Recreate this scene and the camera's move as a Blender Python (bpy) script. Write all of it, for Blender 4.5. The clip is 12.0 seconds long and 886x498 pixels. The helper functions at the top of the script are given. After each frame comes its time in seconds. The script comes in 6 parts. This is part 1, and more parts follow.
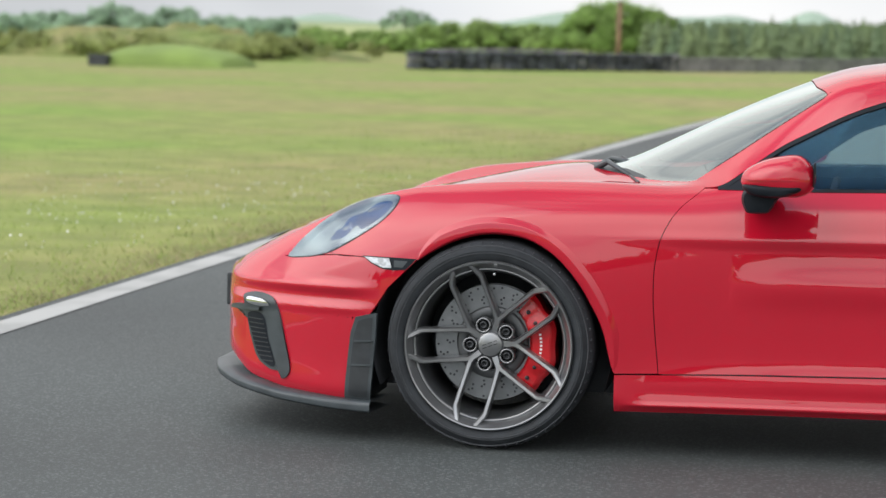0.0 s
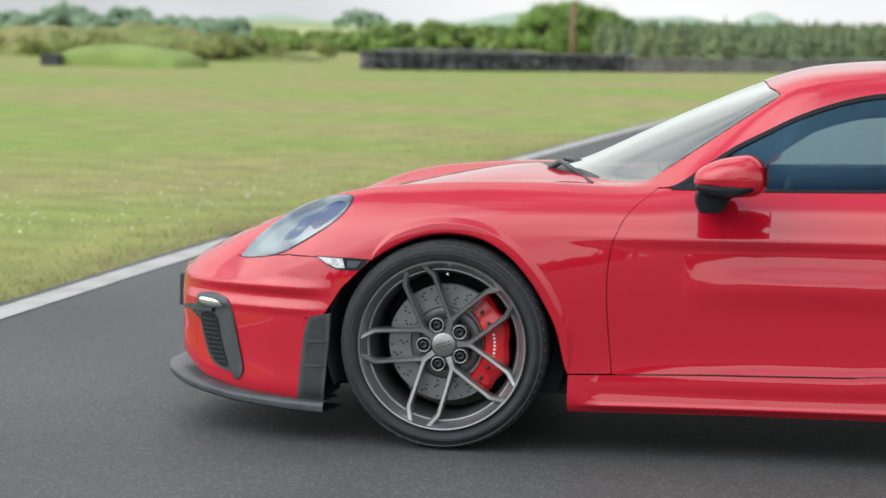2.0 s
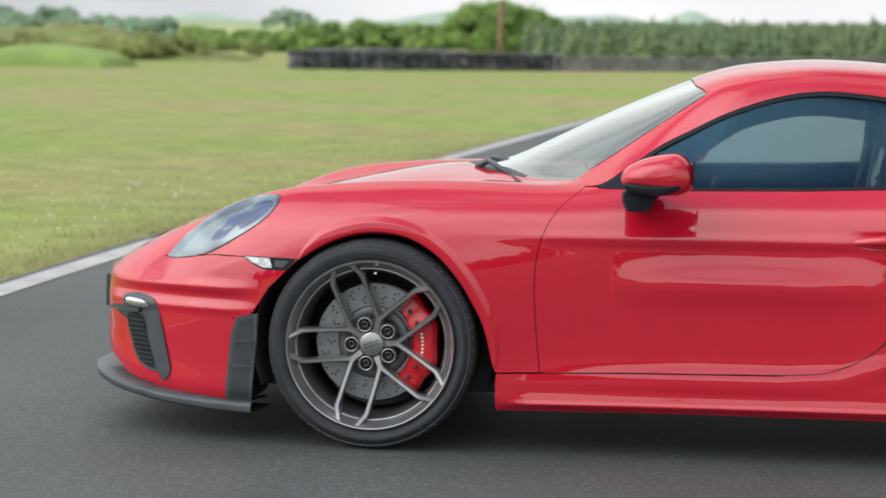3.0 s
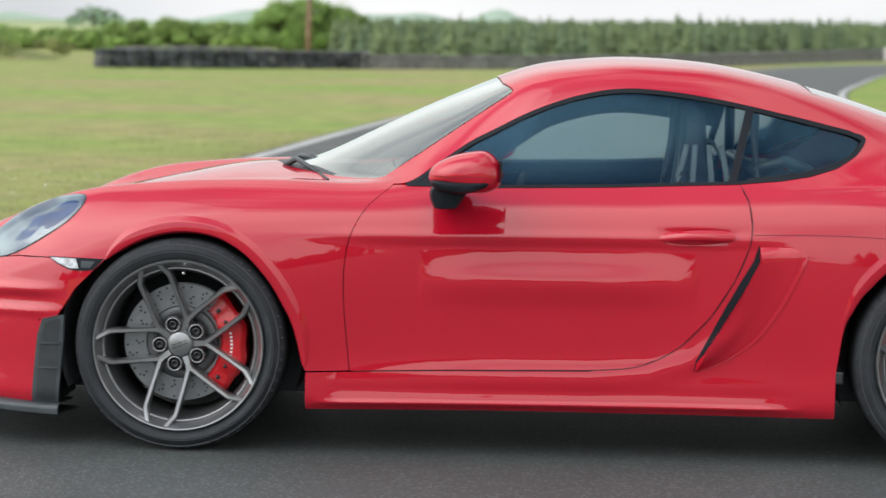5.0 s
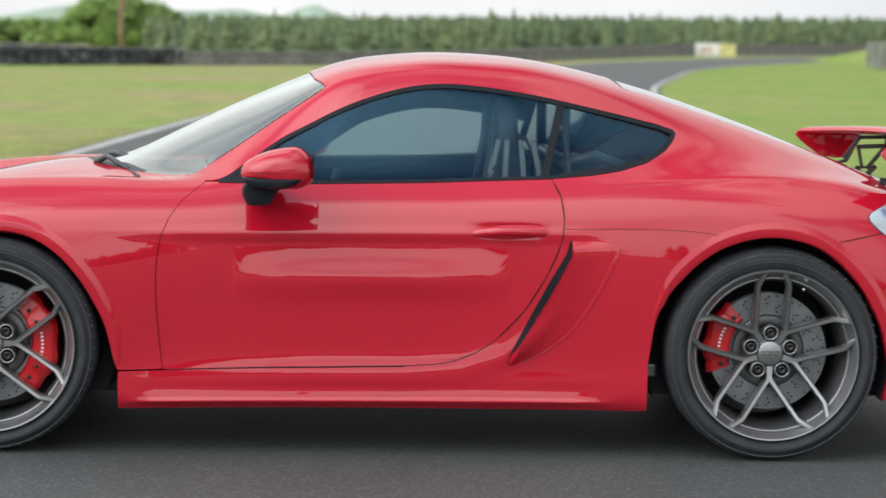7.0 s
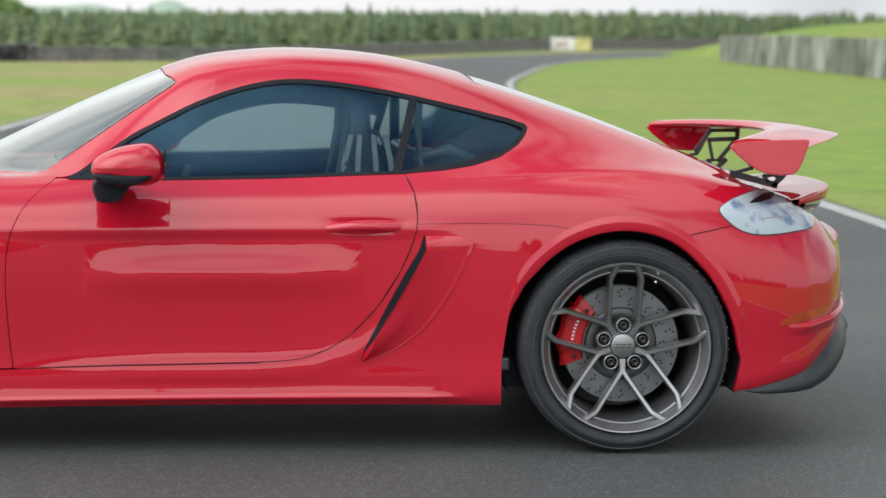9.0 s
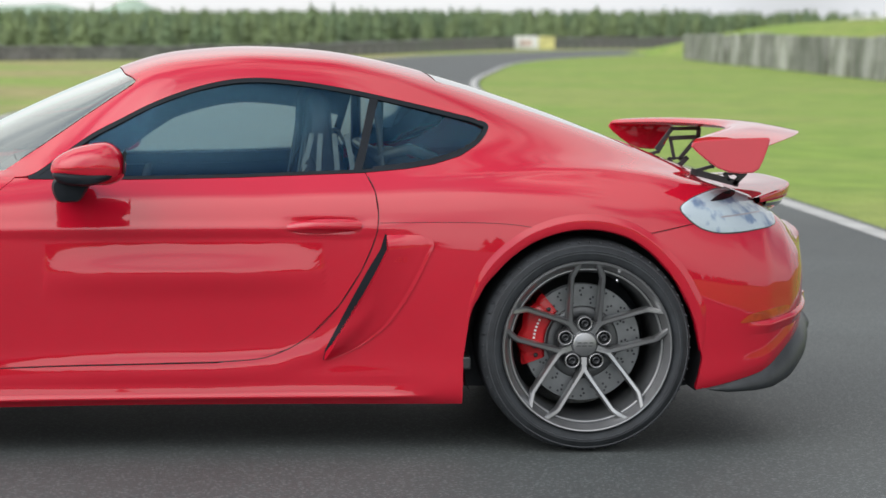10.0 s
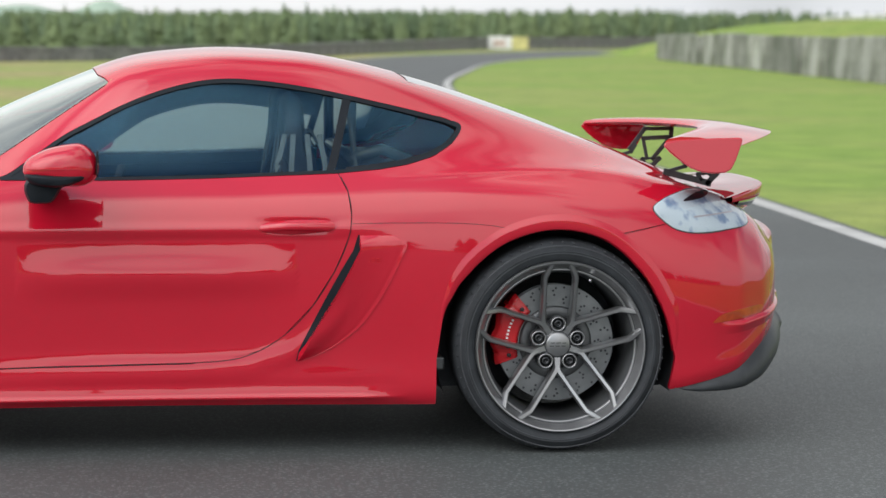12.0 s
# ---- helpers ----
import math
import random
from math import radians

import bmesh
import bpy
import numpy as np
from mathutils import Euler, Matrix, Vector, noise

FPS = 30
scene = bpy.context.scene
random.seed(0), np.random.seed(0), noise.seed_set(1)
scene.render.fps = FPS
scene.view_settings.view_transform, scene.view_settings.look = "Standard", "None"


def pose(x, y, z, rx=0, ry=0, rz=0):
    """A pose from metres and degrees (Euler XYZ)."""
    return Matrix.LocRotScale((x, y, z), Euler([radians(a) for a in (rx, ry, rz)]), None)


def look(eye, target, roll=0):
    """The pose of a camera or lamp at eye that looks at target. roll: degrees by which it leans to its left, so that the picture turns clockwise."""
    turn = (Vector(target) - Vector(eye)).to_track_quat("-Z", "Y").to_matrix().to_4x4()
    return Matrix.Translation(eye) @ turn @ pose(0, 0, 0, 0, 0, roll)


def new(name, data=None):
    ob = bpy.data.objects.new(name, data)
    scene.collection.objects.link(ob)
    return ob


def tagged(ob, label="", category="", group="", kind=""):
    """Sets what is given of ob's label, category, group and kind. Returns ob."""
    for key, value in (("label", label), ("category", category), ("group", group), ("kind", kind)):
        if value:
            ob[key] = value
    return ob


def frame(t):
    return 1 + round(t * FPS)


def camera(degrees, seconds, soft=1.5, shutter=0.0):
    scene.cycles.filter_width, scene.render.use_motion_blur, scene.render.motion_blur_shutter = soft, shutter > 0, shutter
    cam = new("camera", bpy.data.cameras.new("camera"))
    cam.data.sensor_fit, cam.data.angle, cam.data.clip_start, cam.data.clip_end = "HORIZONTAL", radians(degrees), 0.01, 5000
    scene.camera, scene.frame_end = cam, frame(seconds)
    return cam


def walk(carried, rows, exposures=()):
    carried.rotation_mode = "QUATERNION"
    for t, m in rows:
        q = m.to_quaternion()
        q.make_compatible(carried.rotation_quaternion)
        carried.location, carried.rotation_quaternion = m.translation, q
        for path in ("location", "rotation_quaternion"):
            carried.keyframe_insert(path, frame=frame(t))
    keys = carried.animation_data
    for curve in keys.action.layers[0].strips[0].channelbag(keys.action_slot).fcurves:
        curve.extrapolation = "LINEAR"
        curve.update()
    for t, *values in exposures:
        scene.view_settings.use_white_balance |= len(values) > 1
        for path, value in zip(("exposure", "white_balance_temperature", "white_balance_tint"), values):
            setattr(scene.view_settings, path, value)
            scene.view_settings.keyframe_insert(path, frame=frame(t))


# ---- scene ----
# ---- camera: a pan on a tripod beside the car ----
cam = camera(21.09, 12.0, soft=1.5, shutter=0.5)
cam.data.dof.use_dof = True
cam.data.dof.focus_distance = 7.55
cam.data.dof.aperture_fstop = 4.4
ROWS = [
    (0.0, 1.2000, -7.5020, 1.3400, 84.805, -1.176, 10.340),
    (0.5, 1.1994, -7.5029, 1.3401, 84.806, -1.179, 10.276),
    (1.0, 1.1997, -7.5005, 1.3399, 84.809, -1.198, 10.095),
    (1.5, 1.2002, -7.4989, 1.3397, 84.820, -1.208, 9.791),
    (2.0, 1.2003, -7.4951, 1.3394, 84.831, -1.236, 9.231),
    (2.5, 1.2015, -7.4934, 1.3393, 84.847, -1.219, 8.513),
    (3.0, 1.2031, -7.4855, 1.3387, 84.847, -1.184, 7.508),
    (5.0, 1.2070, -7.4817, 1.3385, 84.891, -1.101, 2.909),
    (5.5, 1.2097, -7.4797, 1.3384, 84.890, -1.060, 1.844),
    (6.0, 1.2132, -7.4738, 1.3381, 84.894, -1.057, 0.643),
    (6.5, 1.2139, -7.4736, 1.3381, 84.879, -1.021, -0.438),
    (7.0, 1.2174, -7.4715, 1.3380, 84.871, -0.993, -1.529),
    (9.0, 1.2337, -7.4609, 1.3377, 84.803, -0.835, -4.970),
    (9.5, 1.2405, -7.4559, 1.3375, 84.788, -0.764, -5.477),
    (10.0, 1.2451, -7.4520, 1.3374, 84.785, -0.764, -5.835),
    (10.5, 1.2478, -7.4500, 1.3373, 84.790, -0.752, -6.079),
    (11.0, 1.2468, -7.4532, 1.3375, 84.800, -0.734, -6.254),
    (11.5, 1.2474, -7.4523, 1.3375, 84.802, -0.719, -6.387),
    (12.0, 1.2477, -7.4538, 1.3376, 84.804, -0.693, -6.470),
]
EXPOSURE = -0.24
walk(cam, [(t, pose(x, y, z, rx, ry, rz)) for t, x, y, z, rx, ry, rz in ROWS], [(0.0, EXPOSURE), (12.0, EXPOSURE)])

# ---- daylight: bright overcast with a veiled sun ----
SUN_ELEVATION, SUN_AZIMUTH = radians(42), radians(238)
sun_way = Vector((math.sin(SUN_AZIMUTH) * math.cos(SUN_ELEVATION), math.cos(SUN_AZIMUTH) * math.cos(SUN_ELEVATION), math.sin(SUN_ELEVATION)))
world = bpy.data.worlds.new("broken_cloud_sky")
scene.world = world
world.use_nodes = True
wt = world.node_tree
wt.nodes.clear()


def wnode(kind, links=(), **values):
    n = wt.nodes.new(kind)
    for key, value in values.items():
        n.inputs[key].default_value = value
    for socket, source in links:
        wt.links.new(source, n.inputs[socket])
    return n


def wmath(operation, a, b):
    n = wt.nodes.new("ShaderNodeMath")
    n.operation = operation
    for i, v in enumerate((a, b)):
        if isinstance(v, (int, float)):
            n.inputs[i].default_value = v
        else:
            wt.links.new(v, n.inputs[i])
    return n.outputs[0]


sky = wt.nodes.new("ShaderNodeTexSky")
sky.sky_type, sky.sun_disc = "NISHITA", False
sky.sun_elevation, sky.sun_rotation = SUN_ELEVATION, SUN_AZIMUTH
sky.air_density, sky.dust_density, sky.ozone_density = 1.2, 1.5, 1.5
coord = wt.nodes.new("ShaderNodeTexCoord").outputs["Generated"]
height = wnode("ShaderNodeSeparateXYZ", [("Vector", coord)]).outputs["Z"]
stretch = wnode("ShaderNodeMapping", [("Vector", coord)], Scale=(1.2, 1.2, 1.9))
clouds = wnode("ShaderNodeTexNoise", [("Vector", stretch.outputs["Vector"])], Scale=1.5, Detail=4.0, Roughness=0.48).outputs["Fac"]
# white cloud with grey undersides
ramp = wnode("ShaderNodeValToRGB", [("Fac", clouds)])
ramp.color_ramp.elements[0].position, ramp.color_ramp.elements[0].color = 0.36, (8.0, 8.5, 9.2, 1)
ramp.color_ramp.elements[1].position, ramp.color_ramp.elements[1].color = 0.60, (12.6, 12.6, 12.5, 1)
# blue gaps overhead, closed cloud towards the horizon
cover = wnode("ShaderNodeMapRange", [("Value", wmath("SUBTRACT", clouds, wmath("MULTIPLY", height, 0.12)))])
for key, value in (("From Min", 0.30), ("From Max", 0.46), ("To Min", 0.15), ("To Max", 1.0)):
    cover.inputs[key].default_value = value
mix = wnode("ShaderNodeMixRGB", [("Fac", cover.outputs["Result"]), ("Color1", sky.outputs["Color"]), ("Color2", ramp.outputs["Color"])])
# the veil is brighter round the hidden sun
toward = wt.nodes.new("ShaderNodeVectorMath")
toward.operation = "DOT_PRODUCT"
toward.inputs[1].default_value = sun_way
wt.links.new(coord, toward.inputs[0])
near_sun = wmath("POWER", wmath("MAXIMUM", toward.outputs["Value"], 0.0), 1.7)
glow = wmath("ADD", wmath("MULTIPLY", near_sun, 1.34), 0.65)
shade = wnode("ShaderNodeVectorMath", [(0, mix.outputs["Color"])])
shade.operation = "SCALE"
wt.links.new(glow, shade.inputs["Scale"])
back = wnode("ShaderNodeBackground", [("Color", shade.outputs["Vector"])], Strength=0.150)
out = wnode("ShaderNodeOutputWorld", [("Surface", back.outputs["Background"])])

sun = new("sun", bpy.data.lights.new("sun", "SUN"))
sun.data.energy, sun.data.angle, sun.data.color = 0.75, radians(60), (1.0, 0.985, 0.96)
sun.matrix_world = look(sun_way * 50, (0, 0, 0))


# ---- materials ----
def material(name, colour, rough=0.5, metal=0.0, vary=0.0, scale=8.0, bump=0.0, bump_scale=200.0, coat=0.0, coat_rough=0.03,
             second=None, spread=(0.4, 0.6), detail=5.0, emit=0.0, alpha=1.0, transmission=0.0, ior=1.45, spec=0.5, random_tint=0.0, island=False):
    m = bpy.data.materials.new(name)
    m.use_nodes = True
    nt = m.node_tree
    p = nt.nodes["Principled BSDF"]
    p.inputs["Base Color"].default_value = (*colour, 1)
    p.inputs["Roughness"].default_value, p.inputs["Metallic"].default_value = rough, metal
    p.inputs["Coat Weight"].default_value, p.inputs["Coat Roughness"].default_value = coat, coat_rough
    p.inputs["Transmission Weight"].default_value, p.inputs["IOR"].default_value, p.inputs["Alpha"].default_value = transmission, ior, alpha
    p.inputs["Specular IOR Level"].default_value = spec
    p.inputs["Coat IOR"].default_value = 1.5
    if emit:
        p.inputs["Emission Color"].default_value, p.inputs["Emission Strength"].default_value = (*colour, 1), emit
    tc = nt.nodes.new("ShaderNodeTexCoord")
    last = None
    if vary or second:
        noise_a = nt.nodes.new("ShaderNodeTexNoise")
        noise_a.inputs["Scale"].default_value, noise_a.inputs["Detail"].default_value = scale, detail
        nt.links.new(tc.outputs["Object"], noise_a.inputs["Vector"])
        r = nt.nodes.new("ShaderNodeValToRGB")
        lo = second or tuple(c * (1 - vary) for c in colour)
        hi = colour if second else tuple(min(1, c * (1 + vary)) for c in colour)
        r.color_ramp.elements[0].position, r.color_ramp.elements[0].color = spread[0], (*lo, 1)
        r.color_ramp.elements[1].position, r.color_ramp.elements[1].color = spread[1], (*hi, 1)
        nt.links.new(noise_a.outputs["Fac"], r.inputs["Fac"])
        last = r.outputs["Color"]
        rr = nt.nodes.new("ShaderNodeMapRange")
        rr.inputs["To Min"].default_value, rr.inputs["To Max"].default_value = max(0.02, rough * 0.85), min(1, rough * 1.15)
        nt.links.new(noise_a.outputs["Fac"], rr.inputs["Value"])
        nt.links.new(rr.outputs["Result"], p.inputs["Roughness"])
    if random_tint:
        if island:
            src = nt.nodes.new("ShaderNodeNewGeometry").outputs["Random Per Island"]
        else:
            src = nt.nodes.new("ShaderNodeObjectInfo").outputs["Random"]
        mr = nt.nodes.new("ShaderNodeMapRange")
        mr.inputs["To Min"].default_value, mr.inputs["To Max"].default_value = 1 - random_tint, 1 + random_tint
        nt.links.new(src, mr.inputs["Value"])
        hsv = nt.nodes.new("ShaderNodeHueSaturation")
        hsv.inputs["Color"].default_value = (*colour, 1)
        nt.links.new(mr.outputs["Result"], hsv.inputs["Value"])
        if last:
            nt.links.new(last, hsv.inputs["Color"])
        last = hsv.outputs["Color"]
    if last:
        nt.links.new(last, p.inputs["Base Color"])
    if bump:
        noise_b = nt.nodes.new("ShaderNodeTexNoise")
        noise_b.inputs["Scale"].default_value, noise_b.inputs["Detail"].default_value = bump_scale, 4.0
        nt.links.new(tc.outputs["Object"], noise_b.inputs["Vector"])
        b = nt.nodes.new("ShaderNodeBump")
        b.inputs["Strength"].default_value, b.inputs["Distance"].default_value = bump, 1.0 / bump_scale
        nt.links.new(noise_b.outputs["Fac"], b.inputs["Height"])
        nt.links.new(b.outputs["Normal"], p.inputs["Normal"])
    return m


RED = material("red_paint", (0.495, 0.008, 0.026), rough=0.5, spec=0.0, coat=1.0, coat_rough=0.02, vary=0.02, scale=3)
RED.node_tree.nodes["Principled BSDF"].inputs["Coat IOR"].default_value = 1.68
GAP = material("dark_red_gap", (0.06, 0.005, 0.009), rough=0.7, vary=0.1)
BLACK = material("satin_black_plastic", (0.034, 0.038, 0.042), rough=0.45, vary=0.15, scale=20, bump=0.05, bump_scale=600)
MATT = material("black_liner", (0.052, 0.056, 0.062), rough=0.8, vary=0.2, scale=10)
GREYPLASTIC = material("dark_grey_plastic", (0.052, 0.062, 0.068), rough=0.36, vary=0.12, scale=14, bump=0.05, bump_scale=500)
TRIM = material("black_gloss_trim", (0.014, 0.017, 0.022), rough=0.5, spec=0.15, vary=0.1, scale=12)
RUBBER = material("tyre_rubber", (0.030, 0.034, 0.039), rough=0.72, vary=0.18, scale=16, bump=0.12, bump_scale=260)
ALLOY = material("satin_grey_alloy", (0.33, 0.333, 0.34), rough=0.30, metal=0.85, vary=0.05, scale=12, bump=0.02, bump_scale=900)
# wheel alloy darkened as shade for barrel and hub plate; also bell and bracket
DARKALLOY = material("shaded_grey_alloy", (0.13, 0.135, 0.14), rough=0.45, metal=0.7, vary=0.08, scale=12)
STEEL = material("brake_steel", (0.25, 0.26, 0.27), rough=0.42, metal=0.75, vary=0.06, scale=30, bump=0.03, bump_scale=700)
CALIPER = material("red_caliper_paint", (0.52, 0.008, 0.014), rough=0.25, coat=0.6, vary=0.04, scale=15)
WHITE = material("white_print", (0.78, 0.76, 0.76), rough=0.5, vary=0.03)
CHROME = material("bright_chrome", (0.75, 0.76, 0.78), rough=0.12, metal=1.0, vary=0.03)
NUT = material("dark_wheel_nut", (0.05, 0.052, 0.056), rough=0.3, metal=0.8, vary=0.1)
SEAT = material("black_seat_fabric", (0.02, 0.021, 0.024), rough=0.75, vary=0.2, scale=30, bump=0.1, bump_scale=500)
BELTCLOTH = material("pale_seat_belt", (0.17, 0.19, 0.20), rough=0.7, vary=0.1, scale=40)


def glass(name, tint, rough=0.0, ior=1.52, gain=1.5, shine=(1, 1, 1)):
    """Thin pane: a mirror-like coat over a tinted see-through sheet."""
    m = bpy.data.materials.new(name)
    m.use_nodes = True
    nt = m.node_tree
    nt.nodes.clear()
    o = nt.nodes.new("ShaderNodeOutputMaterial")
    t = nt.nodes.new("ShaderNodeBsdfTransparent")
    t.inputs["Color"].default_value = (*tint, 1)
    g = nt.nodes.new("ShaderNodeBsdfGlossy")
    g.inputs["Roughness"].default_value = rough
    f = nt.nodes.new("ShaderNodeFresnel")
    f.inputs["IOR"].default_value = ior
    g.inputs["Color"].default_value = (*shine, 1)
    k = nt.nodes.new("ShaderNodeMath")
    k.operation = "MULTIPLY"
    k.inputs[1].default_value = gain
    k.use_clamp = True
    mx = nt.nodes.new("ShaderNodeMixShader")
    nt.links.new(f.outputs["Fac"], k.inputs[0])
    nt.links.new(k.outputs["Value"], mx.inputs["Fac"])
    nt.links.new(t.outputs["BSDF"], mx.inputs[1])
    nt.links.new(g.outputs["BSDF"], mx.inputs[2])
    nt.links.new(mx.outputs["Shader"], o.inputs["Surface"])
    return m


# see-through tint, plus blue put into the reflection to stand for blue sky
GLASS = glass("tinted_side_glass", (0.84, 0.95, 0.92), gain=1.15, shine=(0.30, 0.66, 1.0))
SCREEN = glass("windscreen_glass", (0.70, 0.78, 0.77), ior=1.75, gain=1.9, shine=(0.94, 1.0, 0.98))
DARKGLASS = material("dark_rear_glass", (0.006, 0.008, 0.010), rough=0.03, spec=0.6, coat=1.0, coat_rough=0.01, vary=0.1, scale=3)


def mottle(m, scale, low, high, detail=6.0, stretch=(1, 1, 1), ground=False):
    """Varies a material's colour at a second scale."""
    nt = m.node_tree
    shader = nt.nodes["Principled BSDF"]
    tc, spots, tone, join = nt.nodes.new("ShaderNodeTexCoord"), nt.nodes.new("ShaderNodeTexNoise"), nt.nodes.new("ShaderNodeValToRGB"), nt.nodes.new("ShaderNodeMixRGB")
    spots.inputs["Scale"].default_value, spots.inputs["Detail"].default_value = scale, detail
    tone.color_ramp.elements[0].position, tone.color_ramp.elements[0].color = 0.36, (*low, 1)
    tone.color_ramp.elements[1].position, tone.color_ramp.elements[1].color = 0.64, (*high, 1)
    join.blend_type = "MULTIPLY"
    join.inputs["Fac"].default_value = 1.0
    squeeze = nt.nodes.new("ShaderNodeMapping")
    squeeze.inputs["Scale"].default_value = stretch
    nt.links.new(nt.nodes.new("ShaderNodeNewGeometry").outputs["Position"] if ground else tc.outputs["Object"], squeeze.inputs["Vector"])
    nt.links.new(squeeze.outputs["Vector"], spots.inputs["Vector"])
    nt.links.new(spots.outputs["Fac"], tone.inputs["Fac"])
    if shader.inputs["Base Color"].links:
        nt.links.new(shader.inputs["Base Color"].links[0].from_socket, join.inputs["Color1"])
    else:
        join.inputs["Color1"].default_value = shader.inputs["Base Color"].default_value
    nt.links.new(tone.outputs["Color"], join.inputs["Color2"])
    nt.links.new(join.outputs["Color"], shader.inputs["Base Color"])
    return m


def leafy(m, share=0.5):
    """Lets light through a leaf material."""
    nt = m.node_tree
    shader, o = nt.nodes["Principled BSDF"], nt.nodes["Material Output"]
    thin, mx = nt.nodes.new("ShaderNodeBsdfTranslucent"), nt.nodes.new("ShaderNodeMixShader")
    mx.inputs["Fac"].default_value = share
    nt.links.new(shader.inputs["Base Color"].links[0].from_socket, thin.inputs["Color"])
    nt.links.new(shader.outputs["BSDF"], mx.inputs[1])
    nt.links.new(thin.outputs["BSDF"], mx.inputs[2])
    nt.links.new(mx.outputs["Shader"], o.inputs["Surface"])
    return m


# ---- helpers of this scene ----
def mesh_object(name, verts, faces, mat, parent=None, label="", normals=None, smooth=True):
    me = bpy.data.meshes.new(name)
    me.from_pydata([tuple(map(float, v)) for v in verts], [], faces)
    me.materials.append(mat)
    if smooth:
        me.polygons.foreach_set("use_smooth", [True] * len(me.polygons))
    me.update()
    if normals is not None:
        me.normals_split_custom_set_from_vertices([tuple(map(float, n)) for n in normals])
    ob = new(name, me)
    ob.parent = parent
    if label:
        tagged(ob, label=label)
    return ob


def part(name, bm, mat, parent, label="", smooth=None):
    """One mesh object from a bmesh. smooth: the angle in degrees under which edges are smoothed."""
    me = bpy.data.meshes.new(name)
    if smooth:
        for f in bm.faces:
            f.smooth = True
        for e in bm.edges:
            e.smooth = len(e.link_faces) == 2 and e.calc_face_angle(0) < radians(smooth)
    bm.to_mesh(me)
    bm.free()
    me.materials.append(mat)
    ob = new(name, me)
    ob.parent = parent
    if label:
        tagged(ob, label=label)
    return ob


def thing(name, label, category, group="", kind="", at=(0, 0, 0)):
    ob = new(name)
    ob.location = at
    ob.empty_display_size = 0.1
    return tagged(ob, label, category, group, kind)


def box(bm, lo, hi, m=None, bevel=0.0):
    r = bmesh.ops.create_cube(bm, size=1.0, matrix=Matrix.Translation([(a + b) / 2 for a, b in zip(lo, hi)]) @ Matrix.Diagonal([b - a for a, b in zip(lo, hi)] + [1]))
    if bevel:
        r = bmesh.ops.bevel(bm, geom=list({e for v in r["verts"] for e in v.link_edges}), offset=bevel, segments=2, affect="EDGES", profile=0.6)
    if m is not None:
        bmesh.ops.transform(bm, matrix=m, verts=list({v for v in r["verts"]}))
    return bm


def tube(bm, points, radius, sides=8, cap=True):
    """A round bar swept along points."""
    pts = [Vector(p) for p in points]
    rings = []
    up = Vector((0.13, 0.31, 0.94)).normalized()
    for i, p in enumerate(pts):
        d = (pts[min(i + 1, len(pts) - 1)] - pts[max(i - 1, 0)]).normalized()
        a = d.cross(up).normalized()
        b = d.cross(a)
        rad = radius[i] if isinstance(radius, (list, tuple)) else radius
        rings.append([bm.verts.new(p + rad * (math.cos(2 * math.pi * k / sides) * a + math.sin(2 * math.pi * k / sides) * b)) for k in range(sides)])
    for r0, r1 in zip(rings, rings[1:]):
        for k in range(sides):
            bm.faces.new((r0[k], r0[(k + 1) % sides], r1[(k + 1) % sides], r1[k]))
    if cap:
        bm.faces.new(rings[0][::-1])
        bm.faces.new(rings[-1])
    return bm


def lathe(bm, profile, steps=64, centre=(0, 0, 0), closed=False):
    """Turns (radius, y) pairs round the y axis."""
    c = Vector(centre)
    rings = []
    for k in range(steps):
        a = 2 * math.pi * k / steps
        rings.append([bm.verts.new(c + Vector((r * math.cos(a), y, r * math.sin(a)))) for r, y in profile])
    n = len(profile)
    for k in range(steps):
        p, q = rings[k], rings[(k + 1) % steps]
        for j in range(n if closed else n - 1):
            bm.faces.new((p[j], p[(j + 1) % n], q[(j + 1) % n], q[j]))
    return bm
# ---- the car's body: rails along its length, splined into sections ----
CENTRE = 0.90          # y of the car's middle plane; the near wheels' outer faces lie at y = 0
GRID = np.arange(-1.2, 3.6, 0.004)


def rail(*knots):
    """A smooth curve of one value along the car, from (x, value) pairs."""
    kx, kv = np.array(knots).T
    raw = np.interp(GRID, kx, kv)

    def blur(sigma):
        n = int(3 * sigma / 0.004)
        k = np.exp(-0.5 * (np.arange(-n, n + 1) * 0.004 / sigma) ** 2)
        k /= k.sum()
        # odd extension keeps the ends where they are
        ext = np.concatenate([2 * raw[0] - raw[n:0:-1], raw, 2 * raw[-1] - raw[-2:-n - 2:-1]])
        return np.convolve(ext, k, "valid")
    fine, broad = blur(0.015), blur(0.06)
    s = np.clip(np.minimum(GRID + 0.8, 3.15 - GRID) / 0.3, 0, 1)
    s = s * s * (3 - 2 * s)
    return fine * (1 - s) + broad * s


# half-width of the body at its widest
WIDE = rail((-1.2, 0.30), (-1.0, 0.36), (-0.985, 0.45), (-0.96, 0.53), (-0.92, 0.605), (-0.87, 0.67), (-0.80, 0.73), (-0.70, 0.79), (-0.60, 0.832),
            (-0.45, 0.872), (-0.30, 0.892), (0.0, 0.898), (0.3, 0.893), (0.5, 0.880), (0.8, 0.869), (1.2, 0.866), (1.6, 0.871), (1.9, 0.887),
            (2.2, 0.903), (2.484, 0.908), (2.75, 0.900), (2.9, 0.878), (3.0, 0.85), (3.1, 0.80), (3.2, 0.70), (3.26, 0.58), (3.305, 0.42), (3.335, 0.25), (3.6, 0.2))
